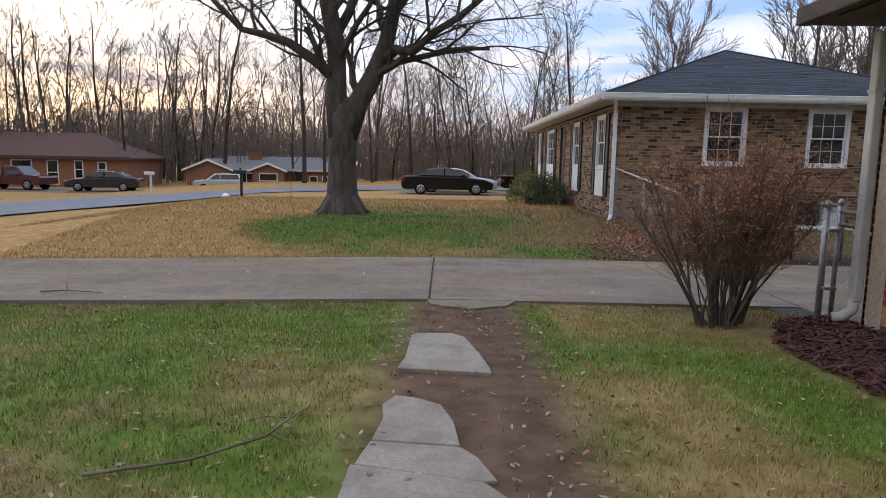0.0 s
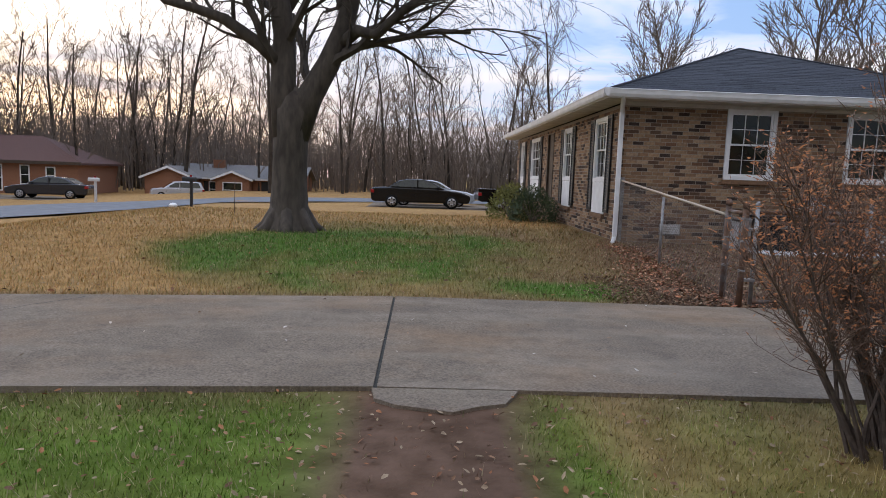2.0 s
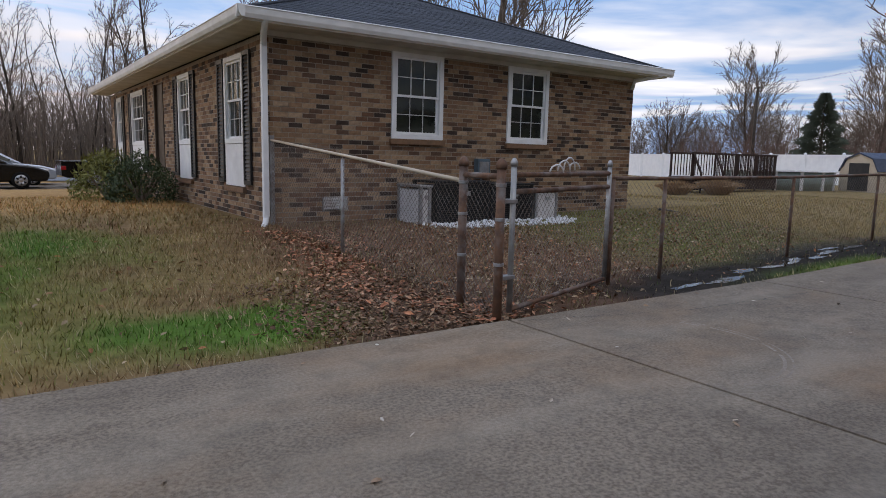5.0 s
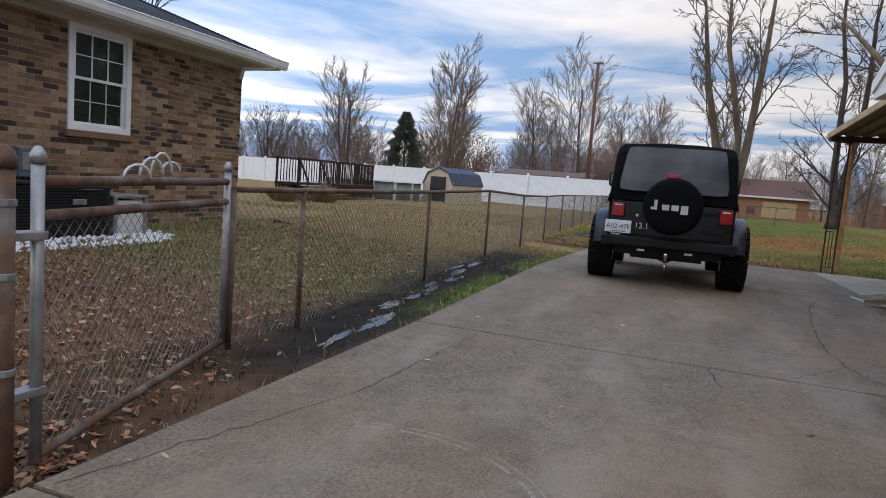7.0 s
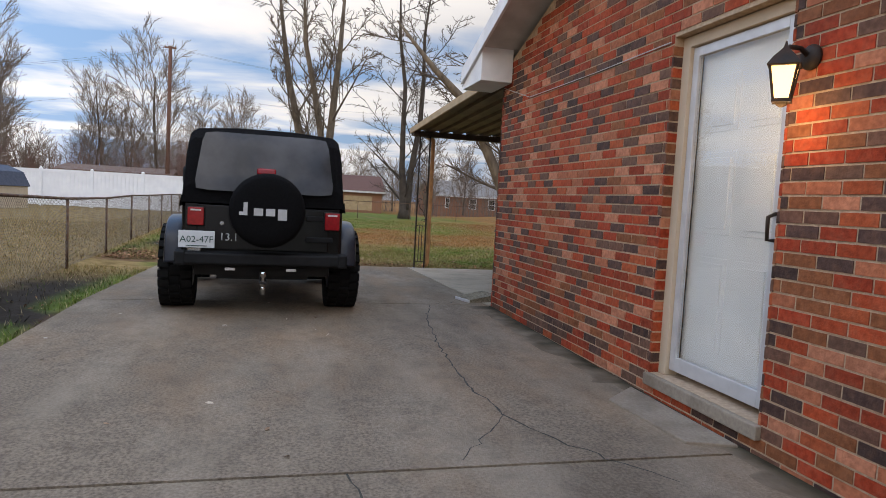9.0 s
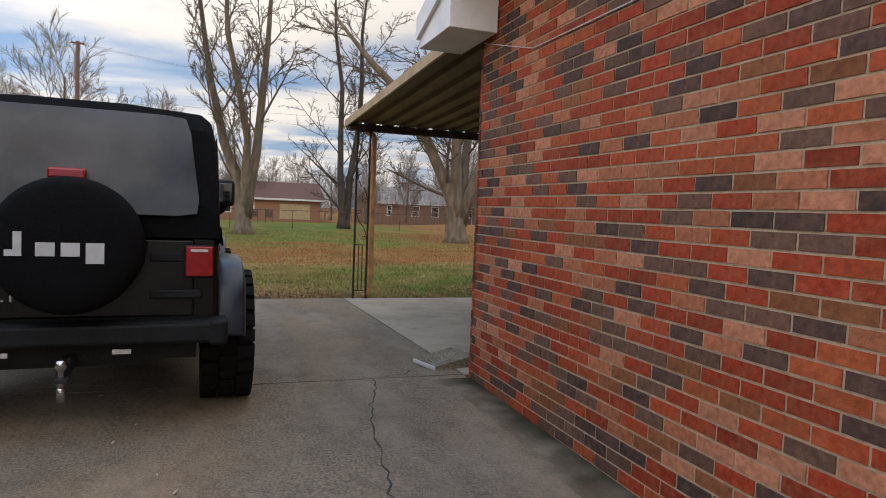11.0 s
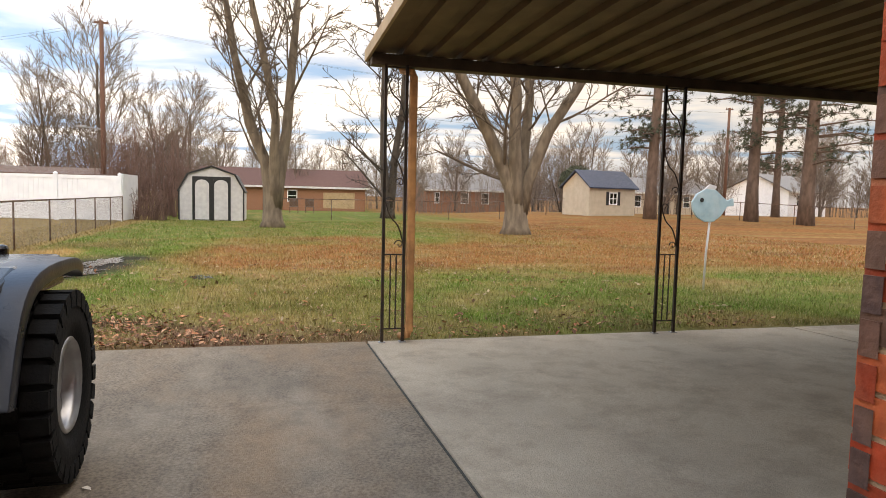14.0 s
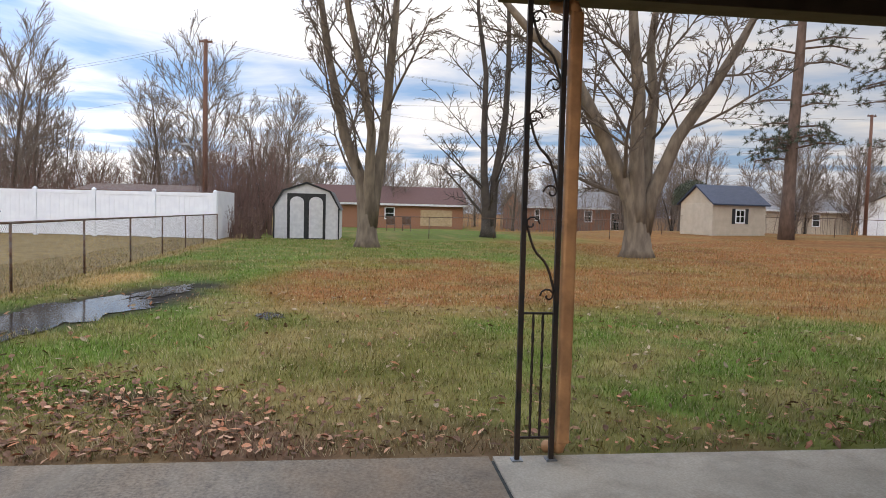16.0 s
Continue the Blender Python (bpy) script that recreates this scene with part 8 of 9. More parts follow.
# lantern by the side door
ln = thing("wall_lantern", "lit black wall lantern with amber glass on brick", "lantern")
lx, lz = 6.775, 1.88
part("back_plate", Shape().turned([(0.06, 0), (0.06, 0.012), (0.045, 0.03), (0.01, 0.035)], 20, "y", (lx, RY, lz)), M["black_iron"], ln, smooth=True)
part("arm", Shape().tube([(lx, RY + 0.02, lz), (lx, RY + 0.07, lz + 0.035), (lx, RY + 0.13, lz + 0.035), (lx, RY + 0.15, lz + 0.01)], 0.012, 8), M["black_iron"], ln, smooth=True)
cxl, cyl = lx, RY + 0.15
part("hood", Shape().turned([(0.095, -0.06), (0.10, -0.055), (0.065, -0.015), (0.03, 0.015), (0.014, 0.03), (0.004, 0.06)], 4, "z", (cxl, cyl, lz + 0.0)), M["black_iron"], ln)
glow = mat("amber lantern glass", (0.8, 0.6, 0.35), None, 3, 0.3, bump=0, emit=((1.0, 0.62, 0.26), 3.2))
part("glass", Shape().turned([(0.048, -0.21), (0.078, -0.062)], 4, "z", (cxl, cyl, lz)), glow, ln, "lit amber glass")
for k in range(4):
    a = k * math.pi / 2
    part("bar", Shape().tube([(cxl + 0.05 * math.cos(a), cyl + 0.05 * math.sin(a), lz - 0.21), (cxl + 0.081 * math.cos(a), cyl + 0.081 * math.sin(a), lz - 0.06)], 0.006, 4), M["black_iron"], ln)
part("base", Shape().turned([(0.058, -0.225), (0.058, -0.208), (0.03, -0.235), (0.01, -0.245)], 4, "z", (cxl, cyl, lz)), M["black_iron"], ln)
part("bulb", Shape().turned([(0.012, -0.19), (0.028, -0.15), (0.024, -0.11), (0.01, -0.09)], 12, "z", (cxl, cyl, lz)), mat("bulb", (1, 0.85, 0.6), None, 3, 0.5, bump=0, emit=((1.0, 0.75, 0.42), 22)), ln, "glowing bulb", smooth=True)
lamp = new("lantern_light", bpy.data.lights.new("lantern_light", "POINT"))
lamp.data.energy, lamp.data.color, lamp.data.shadow_soft_size = 4.0, (1.0, 0.62, 0.28), 0.1
lamp.location = (cxl, cyl + 0.02, lz - 0.30)
wr = thing("wall_cable", "thin pale cable tacked along the brick wall", "cable")
part("cable", Shape().tube([(7.95, RY + 0.006, 2.21), (9.0, RY + 0.008, 2.20), (10.4, RY + 0.007, 2.21), (11.2, RY + 0.007, 2.42)], 0.004, 5), M["siding_grey"], wr)

# splash block at the corner
sp = thing("splash_block", "rough pale concrete splash block lying at the brick corner", "splash block", at=Matrix.Translation((11.66, 4.93, drive_z(11.6) + 0.002)) @ pose(0, 0, 0, 0, 0, 106))
srough = mat("rough splash block concrete", (0.30, 0.26, 0.19), (0.13, 0.11, 0.08), 55, 0.95, bump=1.0, fine=70, stain=(0.10, 0.085, 0.06), stain_scale=9, stain_amount=0.6, spec=0.15)
block = Shape()
for i in range(13):
    for k in range(9):
        u, v = -0.19 + 0.38 * i / 12, -0.17 + 0.34 * k / 8
        block.v.append((u, v * (1 - 0.12 * (u + 0.19)), 0.085 - 0.055 * (u + 0.19) / 0.38 + (0.022 * abs(v) / 0.17 if i > 1 else 0.022) - 0.018 + 0.004 * noise.noise(Vector((u * 30, v * 30, 2)))))
block.f = [(i * 9 + k, (i + 1) * 9 + k, (i + 1) * 9 + k + 1, i * 9 + k + 1) for i in range(12) for k in range(8)]
rim = [i * 9 for i in range(13)] + [12 * 9 + k for k in range(1, 9)] + [i * 9 + 8 for i in range(11, -1, -1)] + [k for k in range(7, 0, -1)]
base = len(block.v)
block.v += [(block.v[q][0], block.v[q][1], 0.0) for q in rim]
block.f += [(rim[q], base + q, base + (q + 1) % len(rim), rim[(q + 1) % len(rim)]) for q in range(len(rim))]
part("block", block, srough, sp)
part("lip", Shape().box(0.19, 0.208, -0.155, 0.16, 0.0, 0.034), M["siding_grey"], sp, "whiter worn front lip", 0.007)

# fish-shaped board on a post
fish = thing("fish_sign", "pale blue fish-shaped board on a thin post", "garden ornament", at=Matrix.Translation((18.9, -0.62, ground_z(18.9, -0.62))))
pb = mat("faded pale blue paint", (0.36, 0.50, 0.54), (0.28, 0.40, 0.45), 7, 0.6, bump=0.1, stain=(0.5, 0.55, 0.55), stain_scale=4, stain_amount=0.5)
part("post", Shape().tube([(0.0, -0.02, -0.1), (0.01, -0.04, 0.55), (0.0, -0.07, 1.05)], 0.016, 7), M["siding_grey"], fish, smooth=True)
outl = [(0.28, 1.33), (0.20, 1.45), (0.05, 1.53), (-0.12, 1.52), (-0.25, 1.42), (-0.33, 1.36), (-0.44, 1.40), (-0.46, 1.28), (-0.34, 1.27), (-0.24, 1.13), (-0.12, 1.04), (0.04, 1.03), (0.18, 1.10), (0.26, 1.20)]
part("board", Shape().prism(outl, -0.035, 0.0, "x"), pb, fish, "pale blue fish shape", 0.008)
part("eye", Shape().turned([(0.035, -0.012), (0.03, -0.018), (0.002, -0.02)], 12, "x", (-0.033, 0.12, 1.36)), M["shutter"], fish)
part("fin", Shape().prism([(0.10, 1.50), (-0.02, 1.60), (-0.14, 1.57), (-0.10, 1.50)], -0.03, -0.005, "x"), M["siding_grey"], fish)

# poles and wires
def pole(x, y, h, r, mt, label, arm=None, lean=0.0):
    o = thing("utility_pole", label, "utility pole", "utility poles")
    z = ground_z(x, y)
    part("shaft", Shape().tube([(x, y, z - 0.3), (x + lean, y + lean * 0.4, z + h)], [r, r * 0.7], 10), mt, o, smooth=True)
    if arm:
        part("lamp_arm", Shape().tube([(x, y, z + h * arm), (x, y + 0.9, z + h * arm + 0.1)], 0.035, 6), M["galv"], o)
        part("lamp_head", Shape().box(x - 0.1, x + 0.1, y + 0.8, y + 1.3, z + h * arm + 0.04, z + h * arm + 0.18), M["galv"], o, bevel=0.03)
    part("crossarm", Shape().box(x - 0.06, x + 0.06, y - 0.35, y + 0.35, z + h - 0.15, z + h - 0.06), mt, o)
    for k in (-0.3, 0.3):
        part("insulator", Shape().turned([(0.03, 0), (0.04, 0.05), (0.02, 0.11)], 8, "z", (x, y + k, z + h - 0.06)), M["galv"], o)
    return o
wood_pole = mat("red-brown pole wood", (0.17, 0.085, 0.055), (0.12, 0.06, 0.042), 5, 0.9, bump=0.4, stretch=(1, 1, 0.2))
pole(49.5, 14.38, 10.25, 0.15, wood_pole, "red-brown wooden utility pole with a street lamp", 0.44)
pole(56, 37.6, 7.9, 0.15, M["bark_wood"], "dark wooden utility pole behind the yards")
pole(60, -33.5, 9.5, 0.15, wood_pole, "red-brown wooden utility pole past the pines")
wires = thing("power_lines", "thin dark power lines between the poles", "power lines")
def wire(a, b, sag, r=0.006):
    a, b = Vector(a), Vector(b)
    part("wire", Shape().tube([a.lerp(b, t / 14) - Vector((0, 0, sag * 4 * (t / 14) * (1 - t / 14))) for t in range(15)], r, 4), M["shutter"], wires)
for z, dy in ((10.0, 0.3), (10.0, -0.3), (7.6, 0.0)):
    wire((49.5, 14.38 + dy, z), (60, -33.5 + dy, z - 0.8), 0.9)
    wire((49.5, 14.38 + dy, z), (56, 37.6 + dy, z - 2.3), 0.6)
wire((49.5, 14.4, 7.0), (34, -30, 7.2), 0.8)

# mailboxes by the road
def mailbox(x, y, mt, label):
    o = thing("mailbox", label, "mailbox", "roadside mailboxes", at=Matrix.Translation((x, y, ground_z(x, y))))
    part("post", Shape().box(-0.05, 0.05, -0.05, 0.05, -0.1, 1.05), mt, o)
    part("box", Shape().prism([(-0.08, 1.05), (0.08, 1.05), (0.08, 1.17), (0.055, 1.22), (0, 1.24), (-0.055, 1.22), (-0.08, 1.17)], -0.35, 0.2, "x"), mt, o, bevel=0.006)
    part("flag", Shape().box(-0.1, 0.0, 0.081, 0.088, 1.15, 1.32), JM["lens"], o, "red flag")
mailbox(-9.3, 29.6, M["shutter"], "black mailbox on a post by the road")
mailbox(-16.6, 36.6, M["siding_grey"], "grey mailbox on a post across the road")
stake = thing("marker_stake", "thin bare marker stake in the lawn", "stake")
part("rod", Shape().tube([(-4.4, 18.4, -0.1), (-4.38, 18.42, 0.95)], 0.008, 5), M["rust"], stake)
mbl = thing("paper_tube", "small white bag lying by the mailbox", "litter", at=Matrix.Translation((-9.9, 29.2, ground_z(-9.9, 29.2))))
part("bag", Shape().turned([(0.02, 0), (0.16, 0.02), (0.18, 0.1), (0.1, 0.18), (0.02, 0.2)], 9, "z"), M["white"], mbl)

# garden chairs and tubs by the far fence
for cx_, cy_ in ((57.5, 4.0), (57.6, 2.9)):
    ch = thing("garden_chair", "dark metal garden chair on the far lawn", "chair", "chairs on the far lawn", at=Matrix.Translation((cx_, cy_, ground_z(cx_, cy_))))
    for lx_ in (-0.25, 0.25):
        for ly_ in (-0.28, 0.28):
            part("leg", Shape().tube([(lx_, ly_, 0), (lx_, ly_, 0.45)], 0.02, 5), M["rust"], ch)
    part("seat", Shape().box(-0.28, 0.28, -0.3, 0.3, 0.42, 0.46), M["rust"], ch)
    part("backrest", Shape().box(0.24, 0.28, -0.3, 0.3, 0.46, 1.0), M["rust"], ch)

# pines at the south-east
for i, (x, y, r, lean) in enumerate(((42.8, -15.0, 0.30, 0.35), (42.0, -21.1, 0.32, 0.1), (39.9, -22.9, 0.36, 0.3), (50, -30, 0.24, 0.0))):
    rng = random.Random(70 + i)
    tr, br, nd = Shape(), Shape(), Shape()
    H = 17
    cl = [Vector((0.05 * math.sin(k), lean * (-k / 8), -0.2 + H * k / 8)) for k in range(9)]
    tr.tube(cl, [r * 1.35, r, r * 0.93, r * 0.86, r * 0.78, r * 0.66, r * 0.5, r * 0.33, 0.05], 12)
    for b in range(44):
        t = rng.uniform(0.2, 0.97)
        p = cl[int(t * 8)].lerp(cl[min(8, int(t * 8) + 1)], t * 8 - int(t * 8))
        a = rng.uniform(0, 6.283)
        ln_ = rng.uniform(1.6, 4.6) * (1.25 - t * 0.8)
        pts = [p, p + Vector((math.cos(a), math.sin(a), 0.12)) * ln_ * 0.5, p + Vector((math.cos(a), math.sin(a), -0.02)) * ln_]
        br.tube(pts, [0.06, 0.04, 0.012], 5)
        for c in range(14):
            q = pts[1].lerp(pts[2], rng.uniform(-0.5, 1)) + Vector((rng.gauss(0, 0.35), rng.gauss(0, 0.35), rng.gauss(0.05, 0.22)))
            br.tube([pts[1].lerp(pts[2], 0.3), q], [0.012, 0.005], 3, False)
            for n_ in range(30):
                d = Vector((rng.gauss(0, 1), rng.gauss(0, 1), rng.gauss(0.15, 0.8))).normalized() * rng.uniform(0.14, 0.30)
                e = d.orthogonal().normalized() * 0.014
                nd.add([tuple(q - e), tuple(q + e), tuple(q + d)], [(0, 1, 2)])
    o = thing("pine_tree", "tall pine with bare reddish trunk and sparse dark needles", "tree", "pines", at=Matrix.Translation((x, y, ground_z(x, y))))
    part("trunk", tr, M["pine_bark"], o, smooth=True)
    part("branch_mass", br, M["pine_bark"], o)["kind"] = "stuff"
    part("needles", nd, M["needles"], o)["kind"] = "stuff"

# the dark conifer behind the pool, and red-brown brush by the pole
rng = random.Random(90)
nd = Shape()
for i in range(15000):
    z = 6.2 * rng.random() ** 1.4 + 0.1
    rr = 2.3 * (1 - z / 6.5) ** 0.8 * rng.uniform(0.35, 1.0) * (1 + 0.18 * math.sin(z * 7))
    a = rng.uniform(0, 6.283)
    p = Vector((rr * math.cos(a), rr * math.sin(a), z))
    d = Vector((math.cos(a), math.sin(a), rng.gauss(0.1, 0.4))).normalized() * rng.uniform(0.15, 0.35)
    e = d.orthogonal().normalized() * 0.05
    nd.add([tuple(p - e), tuple(p + e), tuple(p + d)], [(0, 1, 2)])
cf = thing("conifer", "dark green conifer behind the white fence", "tree", at=Matrix.Translation((50.5, 29.3, -0.1)))
part("trunk", Shape().tube([(0, 0, -0.2), (0, 0, 6.2)], [0.16, 0.02], 8), M["pine_bark"], cf)
part("needles", nd, M["needles"], cf)["kind"] = "stuff"
nd = Shape()
for i in range(5000):
    a, b = rng.uniform(0, 6.283), math.acos(rng.uniform(-0.2, 1))
    k = rng.uniform(0.6, 1)
    p = Vector((1.5 * k * math.sin(b) * math.cos(a), 1.5 * k * math.sin(b) * math.sin(a), 2.6 + 1.6 * k * math.cos(b)))
    d = Vector((rng.gauss(0, 1), rng.gauss(0, 1), rng.gauss(0, 1))).normalized() * 0.22
    e = d.orthogonal().normalized() * 0.03
    nd.add([tuple(p - e), tuple(p + e), tuple(p + d)], [(0, 1, 2)])
cf = thing("conifer", "small dark evergreen tree beyond the back fence", "tree", at=Matrix.Translation((60, -19, -0.1)))
part("trunk", Shape().tube([(0, 0, -0.2), (0, 0, 3)], [0.14, 0.05], 8), M["pine_bark"], cf)
part("needles", nd, M["needles"], cf)["kind"] = "stuff"

def thicket(x0, x1, y0, y1, n, h0, h1, seed, label, mt):
    rng = random.Random(seed)
    s = Shape()
    for i in range(n):
        x, y = rng.uniform(x0, x1), rng.uniform(y0, y1)
        z = ground_z(x, y) - 0.05
        h = rng.uniform(h0, h1)
        ax, ay = rng.gauss(0, 0.10) * h, rng.gauss(0, 0.10) * h
        s.tube([(x, y, z), (x + ax * 0.4, y + ay * 0.4, z + h * 0.5), (x + ax, y + ay, z + h)], [0.022, 0.015, 0.004], 3, False)
        for k in range(9):
            t = rng.uniform(0.25, 0.95)
            p = Vector((x + ax * t, y + ay * t, z + h * t))
            d = Vector((rng.gauss(0, 1), rng.gauss(0, 1), abs(rng.gauss(0.9, 0.4)))).normalized() * h * rng.uniform(0.10, 0.24)
            s.tube([p, p + d], [0.009, 0.003], 3, False)
    return tagged(part("brush_thicket", s, mt), label, "brush", "", "stuff")
brown = mat("red-brown brush twigs", (0.20, 0.12, 0.095), (0.14, 0.085, 0.065), 2, 0.95, bump=0)
thicket(44, 49, 9.6, 13.6, 300, 1.6, 5.2, 4, "red-brown thicket by the end of the white fence", brown)
thicket(52, 70, 15, 45, 900, 1.5, 5.0, 6, "red-brown brush beyond the white fence", brown)
thicket(70, 84, -70, -8, 1000, 2.0, 6.0, 18, "grey-brown brush behind the pines", M["twig"])
thicket(84, 100, -45, 20, 900, 2.0, 6.5, 8, "grey-brown brush behind the far houses", M["twig"])
thicket(40.2, 41.0, 10.0, 11.3, 60, 0.6, 1.5, 9, "dead weeds at the corner of the white fence", brown)


# ---- puddles, mud, litter and grass ----
def puddle(name, cx, cy, rx, ry, seed, label, turn=0.0, lift=0.012):
    rng = random.Random(seed)
    n = 120
    s = Shape()
    z = ground_z(cx, cy) + lift
    ca, sa = math.cos(turn), math.sin(turn)
    ring = []
    for i in range(n):
        a = i * 2 * math.pi / n
        k = 1 + sum(q * noise.noise(Vector((math.cos(a) * o, math.sin(a) * o, seed))) for o, q in ((1.7, 0.55), (4.5, 0.45), (11, 0.3), (24, 0.2)))
        u, v = rx * k * math.cos(a), ry * k * math.sin(a)
        ring.append((cx + u * ca - v * sa, cy + u * sa + v * ca, z))
    rings = [[(lerp(cx, x, k), lerp(cy, y, k)) for x, y, _ in ring] for k in (1.0, 0.75, 0.5, 0.25)]
    s.v = [(x, y, ground_z(x, y) + lift) for r in rings for x, y in r] + [(cx, cy, ground_z(cx, cy) + lift)]
    for j in range(3):
        s.f += [(j * n + i, j * n + (i + 1) % n, (j + 1) * n + (i + 1) % n, (j + 1) * n + i) for i in range(n)]
    s.f += [(3 * n + i, 3 * n + (i + 1) % n, 4 * n) for i in range(n)]
    return structure(name, s, M["water"], label, "puddle")


puddle("puddle", 20.9, 9.15, 1.7, 0.5, 3, "shallow muddy puddle reflecting the sky", -0.22, 0.013)
puddle("puddle", 23.0, 8.6, 0.75, 0.26, 5, "shallow muddy puddle reflecting the sky", -0.15, 0.013)
puddle("puddle", 20.75, 6.75, 0.28, 0.14, 6, "small muddy puddle in the grass", 0.2, 0.013)
srng = random.Random(21)
for i in range(11):
    x = 6.2 + i * 0.44 + srng.uniform(-0.12, 0.12)
    puddle("puddle", x, 9.5 + 0.085 * (x - 6.5) + srng.gauss(0, 0.07), srng.uniform(0.16, 0.34), srng.uniform(0.03, 0.07), 30 + i, "small strip of standing water in the mud along the fence", srng.uniform(-0.1, 0.2), 0.007)

# cracks in the drive
cr = Shape()
def crack(pts, w, seed):
    rng = random.Random(seed)
    fine = []
    for (x0, y0), (x1, y1) in zip(pts, pts[1:]):
        k = max(2, int(math.hypot(x1 - x0, y1 - y0) / 0.07))
        for i in range(k):
            t = i / k
            fine.append((lerp(x0, x1, t) + rng.gauss(0, 0.012), lerp(y0, y1, t) + rng.gauss(0, 0.012)))
    for i in range(len(fine) - 1):
        (x0, y0), (x1, y1) = fine[i], fine[i + 1]
        d = Vector((x1 - x0, y1 - y0)).normalized() * w * rng.uniform(0.5, 1.2)
        z0, z1 = drive_z(x0) + 0.0015, drive_z(x1) + 0.0015
        cr.add([(x0 - d.y, y0 + d.x, z0), (x0 + d.y, y0 - d.x, z0), (x1 + d.y, y1 - d.x, z1), (x1 - d.y, y1 + d.x, z1)], [(0, 1, 2, 3)])
crack([(11.28, 5.6), (10.4, 5.82), (9.37, 5.97), (8.2, 6.05), (7.59, 6.0), (7.12, 5.81), (6.6, 5.45)], 0.006, 1)
crack([(7.59, 6.0), (7.2, 6.3), (6.94, 6.45)], 0.004, 2)
crack([(6.92, 6.95), (6.53, 6.91), (6.35, 6.88)], 0.005, 3)
crack([(3.68, 9.1), (5.2, 8.7), (6.9, 8.6)], 0.003, 4)
crack([(-5.6, 6.3), (-4.2, 7.6), (-3.2, 9.1)], 0.006, 5)
crack([(11.8, 5.0), (11.4, 5.35), (11.3, 5.6)], 0.004, 6)
arc = Shape()
for ring, wide in ((0.0, 0.010), (0.045, 0.006)):
    for i in range(46):
        if srng.random() < 0.22:
            continue
        q = []
        for t in (i / 46, (i + 0.85) / 46):
            a = lerp(2.0, -0.25, t)
            for d in (-wide, wide):
                x, y = 4.0 + (0.72 + ring + d) * 1.05 * math.sin(a), 8.2 - (0.72 + ring + d) * math.cos(a)
                q.append((x, y, drive_z(x) + 0.0012))
        arc.add(q, [(0, 1, 3, 2)])
tagged(part("scrape_mark", arc, M["concrete_pale"]), "faint pale curved scrape on the concrete drive", "scrape", "", "stuff")
tagged(part("drive_cracks", cr, M["joint"]), "thin dark cracks across the concrete", "cracks", "", "stuff")

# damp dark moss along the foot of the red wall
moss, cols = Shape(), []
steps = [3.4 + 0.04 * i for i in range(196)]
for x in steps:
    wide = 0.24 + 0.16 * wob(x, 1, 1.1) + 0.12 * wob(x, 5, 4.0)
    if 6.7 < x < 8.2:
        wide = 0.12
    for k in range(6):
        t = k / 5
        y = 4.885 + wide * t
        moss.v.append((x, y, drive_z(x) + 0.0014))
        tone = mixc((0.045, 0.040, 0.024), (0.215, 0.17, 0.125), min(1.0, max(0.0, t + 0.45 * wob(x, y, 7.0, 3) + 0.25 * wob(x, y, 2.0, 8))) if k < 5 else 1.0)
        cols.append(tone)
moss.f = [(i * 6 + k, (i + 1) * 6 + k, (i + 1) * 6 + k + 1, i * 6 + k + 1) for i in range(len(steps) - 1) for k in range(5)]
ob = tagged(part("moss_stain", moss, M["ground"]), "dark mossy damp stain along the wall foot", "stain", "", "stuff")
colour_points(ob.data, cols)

rng = np.random.default_rng(4)
memo = {}


def cover_at(x, y):
    k = (int(x * 9), int(y * 9))
    if k not in memo:
        memo[k] = (*cover((k[0] + 0.5) / 9, (k[1] + 0.5) / 9), ground_z((k[0] + 0.5) / 9, (k[1] + 0.5) / 9))
    return memo[k]


def on_paving(x, y):
    if (x < 3.35 and NEAR - 0.01 < y < FAR + 0.01) or (3.3 <= x < 16.32 and 4.8 < y < FAR + 0.01) or (11.2 < x < 16.32 and y < 6):
        return True
    if 3.2 < x < 11.3 and y < 5 or 3.8 < x < 11.3 and 14.35 < y < 28:
        return True
    if -0.1 < x < 0.72 and NEAR - 0.36 < y < NEAR + 0.1:
        return True
    if -0.26 < x < 0.33 and 3.68 < y < 4.58 or -0.32 < x < 0.12 and 2.58 < y < 3.2 or -0.40 < x < 0.30 and y < 2.58:
        return True
    if 2.45 < x < 3.3 and y < 5.15:
        return True
    if 5.9 < x < 9.1 and 13.0 < y:
        return True
    return math.hypot((x - 20.9) / 1.8, (y - 9.15 + 0.22 * (x - 20.9)) / 0.5) < 0.9


